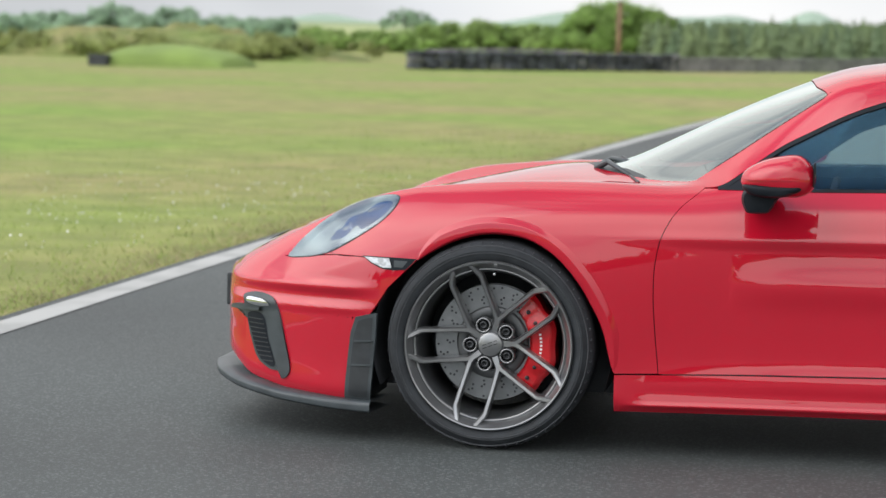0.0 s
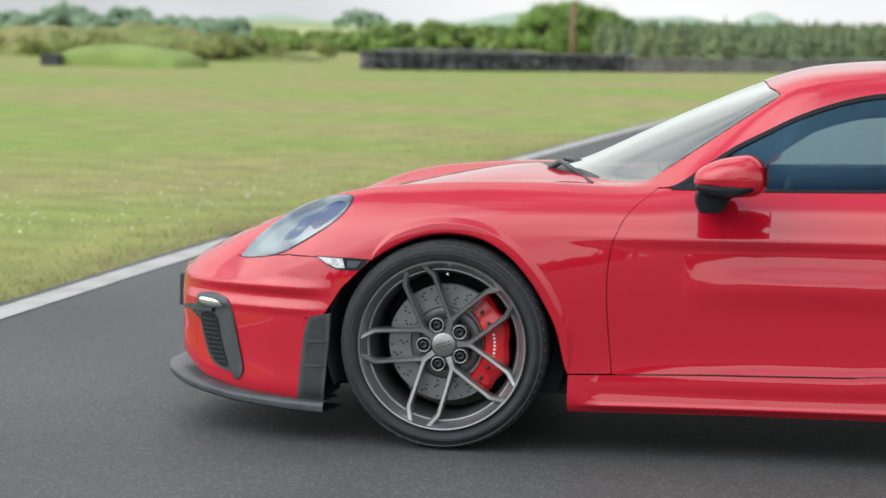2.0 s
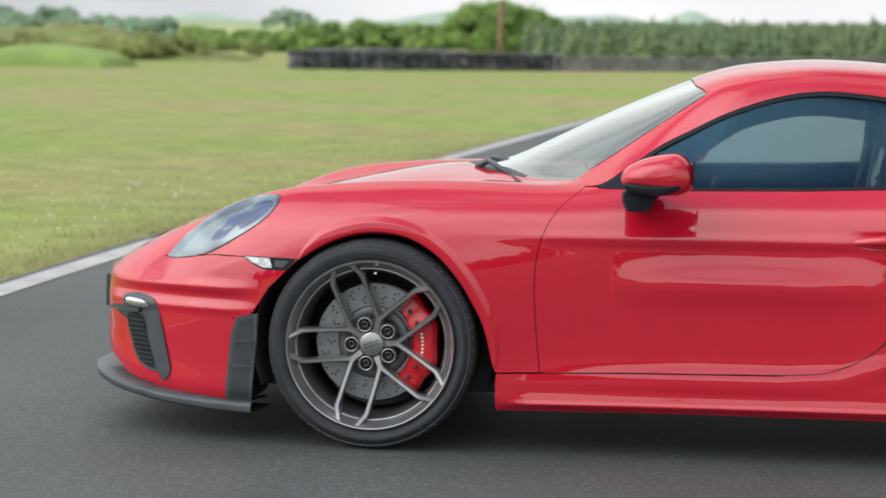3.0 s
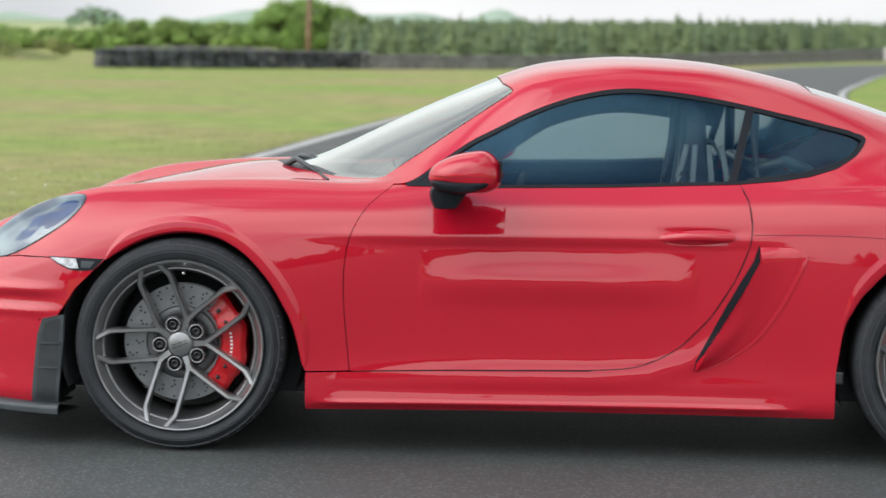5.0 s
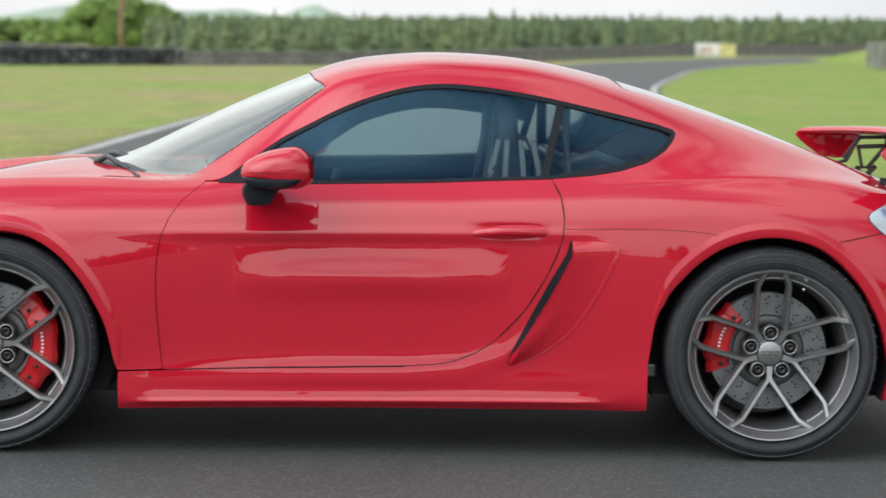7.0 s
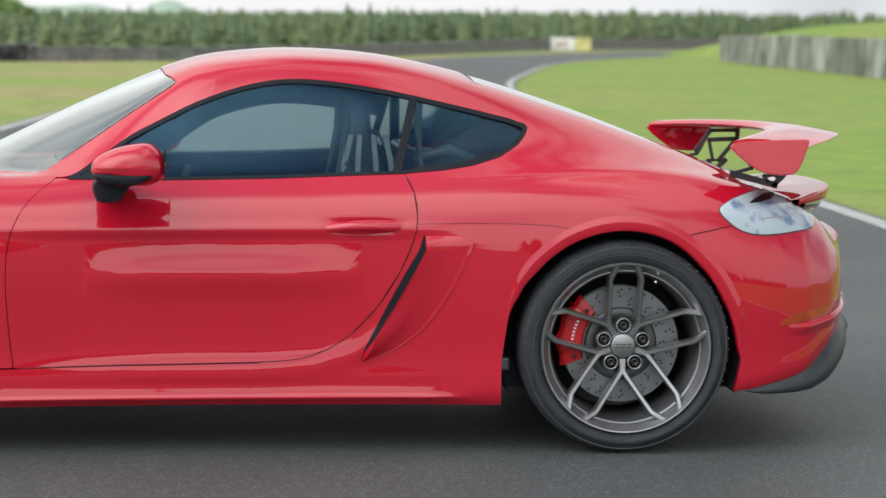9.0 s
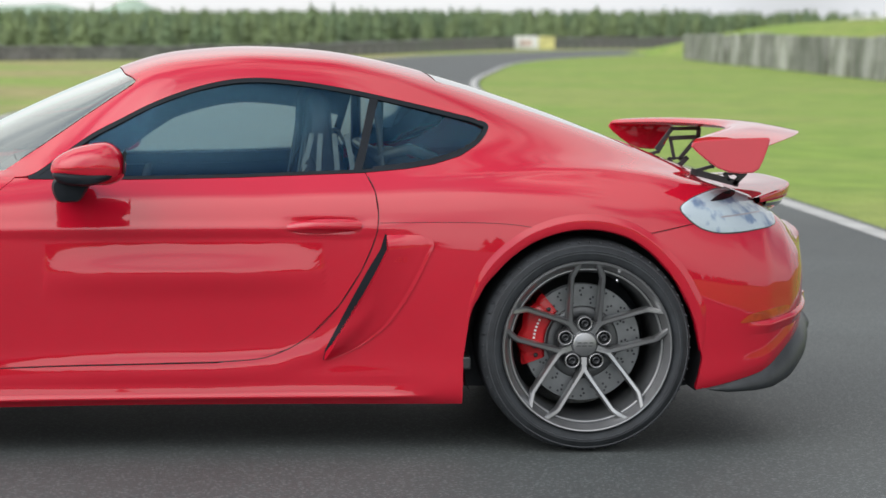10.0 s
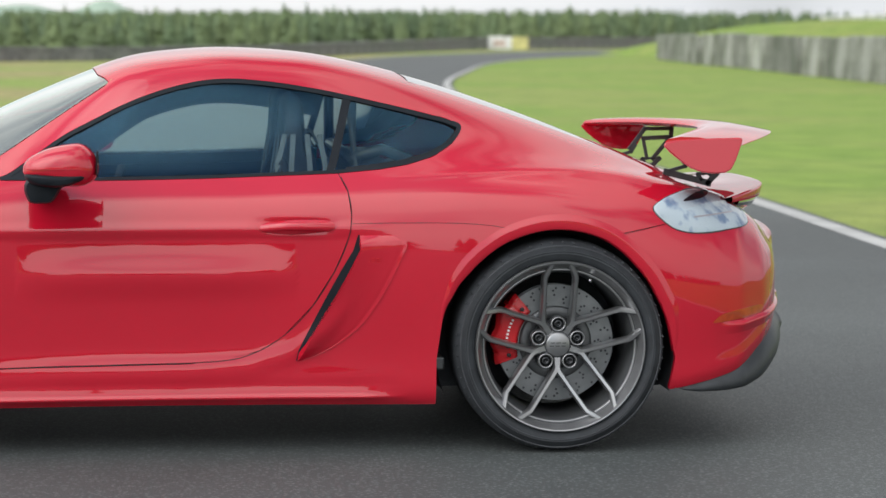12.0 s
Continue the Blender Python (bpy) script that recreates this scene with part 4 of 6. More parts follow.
def mirror_part(ob, parent=None):
    """The same part on the far side of the car."""
    me = ob.data.copy()
    me.transform(Matrix.Translation((0, 2 * CENTRE, 0)) @ Matrix.Diagonal((1, -1, 1, 1)))
    me.flip_normals()
    twin = new(ob.name.split(".")[0], me)
    twin.parent = parent or ob.parent
    if "label" in ob:
        tagged(twin, label=ob["label"])
    return twin


# floor pan, wheel housings and inner body
for lo, hi in (((-0.80, 0.28, 0.16), (-0.44, 1.52, 0.50)), ((-0.44, 0.34, 0.15), (0.44, 1.46, 0.72)), ((0.425, 0.07, 0.16), (2.07, 1.73, 0.26)), ((0.44, 0.10, 0.26), (0.60, 1.70, 0.74)),
               ((1.80, 0.12, 0.26), (2.06, 1.68, 0.70)), ((2.06, 0.36, 0.16), (2.90, 1.44, 0.76)), ((2.90, 0.22, 0.20), (3.10, 1.58, 0.62))):
    bm = bmesh.new()
    box(bm, lo, hi, bevel=0.02)
    part("underbody", bm, MATT, car, "black underbody")
for cx, cz, rad, y1 in ((0.005, 0.34, 0.392, 0.36), (2.478, 0.342, 0.395, 0.38)):
    verts, faces = [], []
    for k in range(41):
        a = radians(-22 + 224 * k / 40)
        for y in (0.03, y1):
            verts.append((cx + rad * math.cos(a), y, cz + rad * math.sin(a)))
    for k in range(40):
        faces.append((2 * k, 2 * k + 1, 2 * k + 3, 2 * k + 2))
    liner = mesh_object("wheel_liner", verts, faces, MATT, car)
    mirror_part(liner)


bm = bmesh.new()
box(bm, (2.06, 0.10, 0.255), (2.122, 0.24, 0.296), bevel=0.006)
mirror_part(part("sill_bracket", bm, DARKALLOY, car, "grey metal bracket behind the sill"))


# rolled lips round the arches
def lip(arch, x0, x1, cx, cz, proud, n=110):
    x = cx + (x0 - cx) + (x1 - x0) * (0.5 - 0.5 * np.cos(np.linspace(0.04, math.pi - 0.04, n)))
    z = arch(x)
    rows = []
    d = np.stack([x - cx, z - cz], 1)
    r = np.linalg.norm(d, axis=1, keepdims=True)
    along_ = np.linspace(0, 1, n)[:, None]
    ends = np.clip(along_ / 0.22, 0.05, 1) * np.clip((1 - along_) / 0.12, 0.05, 1)
    for out_by, lift in ((-0.004, -0.02), (-0.003, -0.004), (0.0, 0.0), (0.012, 0.0060), (0.0235, 0.0112), (0.0275, 0.0110), (0.033, 0.006), (0.046, 0.0004)):
        q = np.array([cx, cz]) + d * (r + out_by * ends) / r
        p, nn = on_skin(q[:, 0], q_at(q[:, 0], q[:, 1]), (lift - 0.0004) * (proud * ends[:, 0] if lift > 0 else 1) + 0.0004)
        rows.append(p)
    p = np.stack(rows)
    du, dv = np.gradient(p, axis=1), np.gradient(p, axis=0)
    nn = np.cross(du, dv)
    nn /= np.linalg.norm(nn, axis=-1, keepdims=True) + 1e-12
    both(lambda far: sheet("arch_lip", p, nn, RED, car, "rolled red wheel-arch lip", far, 0))


lip(ARCH_FRONT, -0.236, 0.400, 0.01, 0.31, 0.5)
lip(ARCH_REAR, 2.100, 2.858, 2.478, 0.32, 0.4)

# front: splitter, side vent, corner intake, number plate holder, hood slot
s = np.linspace(0, 1, 60)
px = -0.388 - 0.612 * np.sin(s * math.pi / 2)
pw = np.interp(px, GRID, WIDE)
pw = np.where(s > 0.97, pw * (1 - (s - 0.97) / 0.03), pw)
tan = np.gradient(np.stack([px, -pw], 1), axis=0)
tan /= np.linalg.norm(tan, axis=1, keepdims=True) + 1e-9
outw = np.stack([tan[:, 1], -tan[:, 0]], 1)
outw *= np.sign((outw * np.stack([np.full(60, -0.6), -np.ones(60)], 1)).sum(1, keepdims=True))
reach = 0.012 + 0.030 * np.clip((-0.43 - px) / 0.4, 0, 1)
ztop = np.interp(px, [-1.0, -0.93, -0.85, -0.7, -0.53, -0.43], [0.192, 0.188, 0.172, 0.150, 0.137, 0.132])
rows = []
for off, dz in ((-0.16, 0.006), (-0.004, 0.006), (0.55, 0.002), (0.95, -0.004), (1.0, -0.012), (0.98, -0.024), (0.9, -0.030), (-0.2, -0.030)):
    k = reach * off if off > 0 else np.full(60, off)
    rows.append(np.stack([px + outw[:, 0] * k, CENTRE - pw + outw[:, 1] * k, ztop + dz], 1))
p = np.stack(rows)
p[:, -1, 1] = CENTRE
p = np.concatenate([p, (p * [1, -1, 1] + [0, 2 * CENTRE, 0])[:, ::-1][:, 1:]], 1)
nn = np.cross(np.gradient(p, axis=1), np.gradient(p, axis=0))
nn /= np.linalg.norm(nn, axis=-1, keepdims=True) + 1e-12
sheet("front_splitter", p, -nn, GREYPLASTIC, car, "dark grey front splitter", False, 0)

VENT = [(-0.444, 0.412), (-0.405, 0.422), (-0.372, 0.428), (-0.376, 0.34), (-0.383, 0.25), (-0.389, 0.175), (-0.394, 0.128), (-0.440, 0.132), (-0.481, 0.142), (-0.476, 0.21), (-0.471, 0.268), (-0.461, 0.36)]
# added backing box, near black to stand for shade in the wheel arch
bm = bmesh.new()
box(bm, (-0.455, 0.050, 0.135), (-0.402, 0.36, 0.42), bevel=0.006)
mirror_part(part("vent_duct", bm, TRIM, car, ""))
vents = fit("air_vent", VENT, GREYPLASTIC, 0.004, "dark grey vent ahead of the front wheel", spline=False, edge=0.014, n=110)
INNER = [(-0.434, 0.400), (-0.405, 0.410), (-0.384, 0.413), (-0.388, 0.34), (-0.393, 0.25), (-0.399, 0.178), (-0.402, 0.150), (-0.440, 0.148), (-0.466, 0.154), (-0.462, 0.21), (-0.458, 0.268), (-0.449, 0.35)]
for ob, far in zip(vents, (False, True)):
    p, nn = blob(INNER, 6, 0.0052, 110, spline=False)
    sheet("vent_recess", p, nn, BLACK, ob, "", far, 0)
    for a, b in (((-0.446, 0.334), (-0.386, 0.336)), ((-0.455, 0.254), (-0.390, 0.256))):
        t = np.linspace(0, 1, 6)
        xs_, zs_ = a[0] + (b[0] - a[0]) * t, a[1] + (b[1] - a[1]) * t
        x2 = np.stack([xs_, xs_, xs_, xs_])
        z2 = np.stack([zs_ - 0.004, zs_ - 0.003, zs_ + 0.002, zs_ + 0.003])
        p, nn = on_skin(x2, q_at(x2, z2), np.array([0.005, 0.010, 0.011, 0.005])[:, None] + 0 * x2)
        sheet("vane", p, nn, GREYPLASTIC, ob, "", far, 0)

INTAKE = [(-0.870, 0.446), (-0.83, 0.460), (-0.789, 0.462), (-0.745, 0.446), (-0.721, 0.400), (-0.698, 0.308), (-0.680, 0.229), (-0.687, 0.198), (-0.708, 0.186), (-0.721, 0.208), (-0.76, 0.214), (-0.808, 0.246), (-0.840, 0.32), (-0.860, 0.384), (-0.912, 0.401), (-0.912, 0.412), (-0.868, 0.420)]
intakes = fit("corner_intake", INTAKE, GREYPLASTIC, 0.007, "dark grey corner intake with a mesh grille", rings=10, n=120, edge=0.012)
GRILLE = [(-0.848, 0.388), (-0.784, 0.390), (-0.762, 0.311), (-0.735, 0.228), (-0.765, 0.226), (-0.802, 0.254), (-0.830, 0.321)]
for ob, far in zip(intakes, (False, True)):
    p, nn = blob(GRILLE, 6, 0.0085, 60)
    sheet("mesh_grille", p, nn, TRIM, ob, "", far, 0)
    for k in range(10):
        z0 = 0.238 + 0.0152 * k
        xa, xb = np.interp(z0, [0.226, 0.254, 0.321, 0.388], [-0.766, -0.801, -0.829, -0.846]), np.interp(z0, [0.228, 0.311, 0.388], [-0.738, -0.764, -0.786])
        x2 = np.stack([np.linspace(xa, xb, 5)] * 3)
        z2 = np.stack([np.full(5, z0 - 0.0022), np.full(5, z0), np.full(5, z0 + 0.0022)])
        p, nn = on_skin(x2, q_at(x2, z2), np.array([0.008, 0.013, 0.008])[:, None] + 0 * x2)
        sheet("grille_bar", p, nn, BLACK, ob, "", far, 0)
    p, nn = blob([(-0.846, 0.442), (-0.785, 0.439), (-0.759, 0.426), (-0.809, 0.421), (-0.850, 0.427)], 5, 0.0095, 48)
    sheet("fog_lamp", p, nn, CHROME, ob, "clear strip lamp", far, 0)
    x2 = np.stack([np.linspace(-0.915, -0.79, 14)] * 4)
    z2 = np.stack([np.linspace(0.398, 0.405, 14) + d for d in (-0.004, 0.0, 0.010, 0.014)])
    p, nn = on_skin(x2, q_at(x2, z2), np.array([0.008, 0.022, 0.020, 0.008])[:, None] + 0 * x2)
    sheet("intake_blade", p, nn, GREYPLASTIC, ob, "", far, 0)

bm = bmesh.new()
box(bm, (-1.046, 0.63, 0.362), (-0.985, 1.17, 0.478), bevel=0.008)
part("plate_holder", bm, BLACK, car, "empty black number plate holder")
sp, sn = whole(top_panel(lambda q: -0.890 + 0 * q, lambda q: -0.850 + 0 * q, 8.7, 12.0, 8, 30, lift=0.006))
sheet("hood_slot", sp, sn, MATT, car, "black air outlet slot across the nose", edge=0)

# lamps
HEAD = [(-0.702, 0.590), (-0.690, 0.612), (-0.655, 0.652), (-0.600, 0.700), (-0.540, 0.742), (-0.470, 0.776), (-0.400, 0.797), (-0.350, 0.804), (-0.328, 0.798), (-0.332, 0.775), (-0.352, 0.747), (-0.385, 0.716), (-0.429, 0.686), (-0.485, 0.652), (-0.543, 0.619), (-0.600, 0.601), (-0.655, 0.592)]
HOUSING = material("headlamp_housing", (0.48, 0.53, 0.53), rough=0.25, metal=0.2, second=(0.13, 0.17, 0.22), scale=7, spread=(0.42, 0.58))
# the blue of sky mirrored in the lens is put into the bowl colour
BOWL = material("dark_blue_lamp_bowl", (0.02, 0.07, 0.20), rough=0.25, metal=0.0, vary=0.3, scale=12)
HEADLENS = glass("headlamp_lens", (0.86, 0.92, 0.95), gain=1.15)
def grown(outline, by):
    a = np.array(outline)
    m = a.mean(0)
    d = a - m
    r = np.linalg.norm(d, axis=1, keepdims=True)
    return [tuple(v) for v in m + d * (r + by) / r]


HEAD_NEAR = HEAD
for far in (False, True):
    HEAD = [(a_, b_ - (0.035 * np.clip((b_ - 0.60) / 0.2, 0, 1) if far else 0.0)) for a_, b_ in HEAD_NEAR]
    ob = fit("headlamp", grown(HEAD, 0.004), MATT, 0.0012, "long clear headlamp with dark surround", edge=0.004, rings=4, n=100, sides=(far,))[0]
    p, nn = blob(HEAD, 10, 0.0022, 100)
    sheet("housing", p, nn, HOUSING, ob, "", far, 0)
    p, nn = blob([(-0.55, 0.655), (-0.51, 0.695), (-0.49, 0.725), (-0.44, 0.745), (-0.40, 0.775), (-0.355, 0.785), (-0.345, 0.768), (-0.385, 0.728), (-0.44, 0.694), (-0.46, 0.705), (-0.50, 0.665)], 6, 0.0028, 60)
    sheet("lamp_bowl", p, nn, BOWL, ob, "", far, 0)
    for cx, cz, rad in ((-0.452, 0.718, 0.018), (-0.520, 0.675, 0.015)):
        ring = [(cx + rad * math.cos(a), cz + rad * 0.8 * math.sin(a)) for a in np.linspace(0, 2 * math.pi, 12, endpoint=False)]
        p, nn = blob(ring, 6, 0.003, 36, dome=0.008)
        sheet("projector", p, nn, BOWL, ob, "", far, 0)
    for strip_ in ([(-0.505, 0.690), (-0.485, 0.700), (-0.480, 0.694), (-0.500, 0.684)], [(-0.486, 0.706), (-0.478, 0.690), (-0.472, 0.692), (-0.480, 0.710)], [(-0.425, 0.752), (-0.375, 0.772), (-0.372, 0.766), (-0.42, 0.745)]):
        p, nn = blob(strip_, 4, 0.0065, 30)
        sheet("light_strip", p, nn, CHROME, ob, "", far, 0)
    p, nn = blob(HEAD, 12, 0.004, 100, dome=0.014)
    sheet("lens", p, nn, HEADLENS, ob, "", far, 0)
bm = bmesh.new()
box(bm, (-0.725, 0.255, 0.574), (-0.695, 0.285, 0.592), bevel=0.004)
mirror_part(part("washer_cover", bm, RED, car, ""))

MARKERGLASS = material("ribbed_clear_lens", (0.55, 0.57, 0.60), rough=0.25, coat=0.5, vary=0.25, scale=60)
MARK = [(-0.426, 0.612), (-0.38, 0.611), (-0.30, 0.610), (-0.248, 0.609), (-0.262, 0.592), (-0.282, 0.573), (-0.32, 0.572), (-0.355, 0.574), (-0.395, 0.590)]
marks = fit("side_marker", grown(MARK, 0.002), TRIM, 0.0022, "slim clear side marker lamp", spline=False, edge=0.004)
for ob, far in zip(marks, (False, True)):
    p, nn = blob([(-0.420, 0.609), (-0.335, 0.608), (-0.325, 0.577), (-0.355, 0.577), (-0.393, 0.592)], 5, 0.0034, 50, dome=0.004, spline=False)
    sheet("marker_lens", p, nn, MARKERGLASS, ob, "", far, 0)
    p, nn = blob([(-0.318, 0.602), (-0.272, 0.601), (-0.288, 0.580), (-0.318, 0.580)], 4, 0.0034, 32, spline=False)
    sheet("marker_inset", p, nn, GREYPLASTIC, ob, "", far, 0)

# side windows: black frames, panes
def below(f, d):
    return lambda x: f(x) - d


strip("window_frame", below(WINDOW_TOP, 0.014), WINDOW_TOP, 0.712, 2.186, TRIM, -0.001, "black upper window frame")
strip("window_frame", below(BELT, 0.003), below(BELT, -0.007), 0.712, 2.10, TRIM, 0.002, "black lower window seal")
pts = np.array([(1.80, 0.8905), (1.905, 0.903), (1.994, 0.918), (2.083, 0.944), (2.138, 0.972), (2.170, 1.000), (2.187, 1.026), (2.182, 1.041), (2.160, 1.050)])
t = np.linspace(0, 8, 90)
f = np.stack([smooth_curve(*[(i, p_[k]) for i, p_ in enumerate(pts)])(t) for k in (0, 1)], 1)
d = np.gradient(f, axis=0)
d /= np.linalg.norm(d, axis=1, keepdims=True)
inward = np.stack([-d[:, 1], d[:, 0]], 1)
rows = [f + inward * k for k in (0.000, 0.005, 0.010, 0.015)]
x2, z2 = np.stack([r[:, 0] for r in rows]), np.stack([r[:, 1] for r in rows])
p, nn = on_skin(x2, q_at(x2, z2), 0.0 * x2 + 0.0018)
both(lambda far: sheet("window_frame", p, nn, TRIM, car, "black window frame corner", far, 0))
# inner face of the far door frame
u, v = np.meshgrid(np.linspace(0, 1, 80), np.linspace(0, 1, 5))
x2 = 0.80 + (1.80 - 0.80) * u
z2 = WINDOW_TOP(x2) - 0.012 - (0.095 + 0.06 * np.clip((1.15 - x2) / 0.3, 0, 1)) * v
z2 = np.maximum(z2, BELT(x2) + 0.004)
p, nn = on_skin(x2, q_at(x2, z2), -0.030 + 0 * x2)
sheet("inner_door_frame", p, -nn, SEAT, car, "black inner frame of the door window", True, 0.01)
x2 = 0.80 + (1.80 - 0.80) * u
z2 = BELT(x2) - 0.035 + 0.045 * v
p, nn = on_skin(x2, q_at(x2, z2), -0.020 + 0 * x2)
sheet("inner_door_sill", p, -nn, SEAT, car, "black inner sill of the door window", True, 0.01)
# black mirror triangle at the foot of the pillar
fit("mirror_base_panel", [(0.685, 0.866), (0.705, 0.874), (0.80, 0.930), (0.83, 0.945), (0.83, 0.869), (0.75, 0.867)], TRIM, -0.002, "black triangle panel behind the mirror", spline=False, edge=0)
u, v = np.meshgrid(np.linspace(0, 1, 4), np.linspace(0, 1, 30))
x2 = 1.735 + 0.063 * v + 0.027 * u
qa, qb = q_at(x2, BELT(x2) + 0.004), q_at(x2, WINDOW_TOP(x2) - 0.012)
p, nn = on_skin(x2, qa * (1 - v) + qb * v, -0.002 + 0 * x2)
both(lambda far: sheet("centre_pillar", p, nn, TRIM, car, "black leaning pillar between the side windows", far, 0.012))


def pane(name, x0, x1, label):
    u, v = np.meshgrid(np.linspace(0, 1, 60), np.linspace(0, 1, 24))
    x = x0 + (x1 - x0) * u
    a, b = q_at(x, BELT(x) + 0.006), q_at(x, np.maximum(WINDOW_TOP(x) - 0.011, BELT(x) + 0.008))
    p, nn = on_skin(x, a * (1 - v) + b * v, -0.006 + 0 * x)
    for ob in both(lambda far: sheet(name, p, nn, GLASS, car, label, far, 0)):
        ob.visible_shadow = False


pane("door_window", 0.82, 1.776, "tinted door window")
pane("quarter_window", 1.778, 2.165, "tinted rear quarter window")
screen.visible_shadow = False

# door handle in its dished recess
HANDLE = [(1.514, 0.712), (1.540, 0.737), (1.60, 0.748), (1.667, 0.751), (1.73, 0.747), (1.766, 0.735), (1.745, 0.705), (1.70, 0.697), (1.62, 0.693), (1.555, 0.697)]
for ob in fit("door_handle", HANDLE, RED, 0.002, "body-coloured door handle", rings=6, n=80, edge=0.003):
    far = ob.data.vertices[0].co.y > CENTRE
    p, nn = blob([(1.522, 0.714), (1.548, 0.734), (1.64, 0.745), (1.73, 0.743), (1.760, 0.729), (1.742, 0.709), (1.64, 0.697), (1.555, 0.701)], 12, 0.004, 80, dome=0.026)
    d = np.gradient(p, axis=1), np.gradient(p, axis=0)
    n2 = np.cross(d[1], d[0])
    n2 /= np.linalg.norm(n2, axis=-1, keepdims=True) + 1e-12
    n2 *= np.sign((n2 * nn).sum(-1, keepdims=True))
    sheet("grip", p, n2, RED, ob, "", far, 0)

# side air intake: black mouth, raised red blade
MOUTH_L = curve((0.295, 1.640), (0.33, 1.648), (0.40, 1.684), (0.50, 1.735), (0.58, 1.778), (0.65, 1.819), (0.70, 1.834))
MOUTH_R = curve((0.295, 1.645), (0.33, 1.664), (0.40, 1.709), (0.50, 1.768), (0.58, 1.811), (0.65, 1.845), (0.70, 1.838))
BLADE_R = smooth_curve((0.293, 1.652), (0.31, 1.70), (0.330, 1.742), (0.365, 1.795), (0.403, 1.840), (0.45, 1.877), (0.494, 1.906), (0.585, 1.954), (0.64, 1.978), (0.668, 1.988), (0.685, 1.980), (0.697, 1.955))
v, u = np.meshgrid(np.linspace(0.296, 0.698, 60), np.linspace(0, 1, 8), indexing="ij")
x2 = MOUTH_L(v) * (1 - u) + MOUTH_R(v) * u
p, nn = on_skin(x2, q_at(x2, v), 0.0015 + 0 * x2)
both(lambda far: sheet("intake_mouth", p, nn, TRIM, car, "black side air intake mouth", far, 0))
v, u = np.meshgrid(np.linspace(0.295, 0.6965, 90), np.linspace(0, 1, 36), indexing="ij")
xl, xr = MOUTH_R(v), BLADE_R(v)
x2 = xl * (1 - u) + xr * u
room = np.clip((xr - xl) / 0.09, 0, 1) * np.clip((0.698 - v) / 0.03, 0, 1) ** 0.5
lift = 0.0006 + room * (0.0030 + 0.022 * (1 - u) ** 1.7 - 0.0012 * np.exp(-((u - 0.90) / 0.06) ** 2))
p, nn = on_skin(x2, q_at(x2, v), lift)
n2 = np.cross(np.gradient(p, axis=1), np.gradient(p, axis=0))
n2 /= np.linalg.norm(n2, axis=-1, keepdims=True) + 1e-12
n2 *= np.sign((n2 * nn).sum(-1, keepdims=True))
blades_ = both(lambda far: sheet("intake_blade", p, n2, RED, car, "raised red blade of the side intake", far, 0.018, "lrt"))
# small raised marks on the blade
for ob, far in zip(blades_, (False, True)):
    for k, x0 in enumerate((1.860, 1.876, 1.893)):
        x2 = np.stack([np.linspace(x0, x0 + 0.011, 4)] * 2)
        for z0 in (0.612, 0.618, 0.624):
            z2 = np.stack([np.full(4, z0), np.full(4, z0 + 0.0022)])
            p, nn = on_skin(x2, q_at(x2, z2), 0.0165 + 0 * x2)
            sheet("raised_mark", p, nn, CALIPER, ob, "", far, 0)

# gaps between panels
seam([(0.56, 0.2675), (0.84, 0.2775), (1.12, 0.284), (1.38, 0.2925), (1.50, 0.316), (1.606, 0.379), (1.692, 0.471), (1.760, 0.581), (1.800, 0.675), (1.813, 0.755), (1.803, 0.831), (1.782, 0.876)], width=0.003)
seam([(1.815, 0.733), (1.95, 0.736), (2.10, 0.737), (2.22, 0.733), (2.30, 0.722), (2.345, 0.700)])
seam([(2.655, 0.696), (2.74, 0.714), (2.821, 0.731), (2.87, 0.740)])
seam([(-0.545, 0.617), (-0.53, 0.610), (-0.50, 0.607), (-0.43, 0.609)])

# door mirrors
MIRROR = [(0.798, 0.906), (0.811, 0.938), (0.869, 0.970), (0.950, 0.987), (0.986, 0.981), (1.013, 0.956), (1.026, 0.921), (1.022, 0.891), (1.005, 0.870), (0.972, 0.858), (0.925, 0.858), (0.86, 0.868), (0.808, 0.888)]
mirror = inflate("door_mirror", MIRROR, -0.215, -0.020, RED, car, "red door mirror on a black foot", 14, 2.8)
inflate("mirror_underside", [(0.808, 0.897), (0.90, 0.8985), (0.985, 0.8975), (0.998, 0.894), (0.990, 0.881), (0.962, 0.868), (0.926, 0.858), (0.87, 0.856), (0.82, 0.868)], -0.2195, -0.016, TRIM, mirror, "", 10, 3.8)
inflate("mirror_foot", [(0.850, 0.884), (0.915, 0.872), (0.926, 0.860), (0.912, 0.848), (0.898, 0.825), (0.883, 0.806), (0.852, 0.802), (0.823, 0.803), (0.811, 0.812), (0.799, 0.845), (0.808, 0.874)], -0.150, 0.09, TRIM, mirror, "", 8, 6)
inflate("mirror_ridge", [(0.802, 0.9125), (0.90, 0.9155), (1.022, 0.9175), (1.024, 0.9145), (0.90, 0.9115), (0.803, 0.9085)], -0.2190, -0.019, RED, mirror, "", 10, 2.9, spline=False)
bm = bmesh.new()
box(bm, (1.0195, -0.185, 0.893), (1.0235, -0.045, 0.965), bevel=0.002)
part("mirror_glass", bm, TRIM, mirror, "")
twin = mirror_part(mirror, car)
for c in list(mirror.children):
    mirror_part(c, twin)

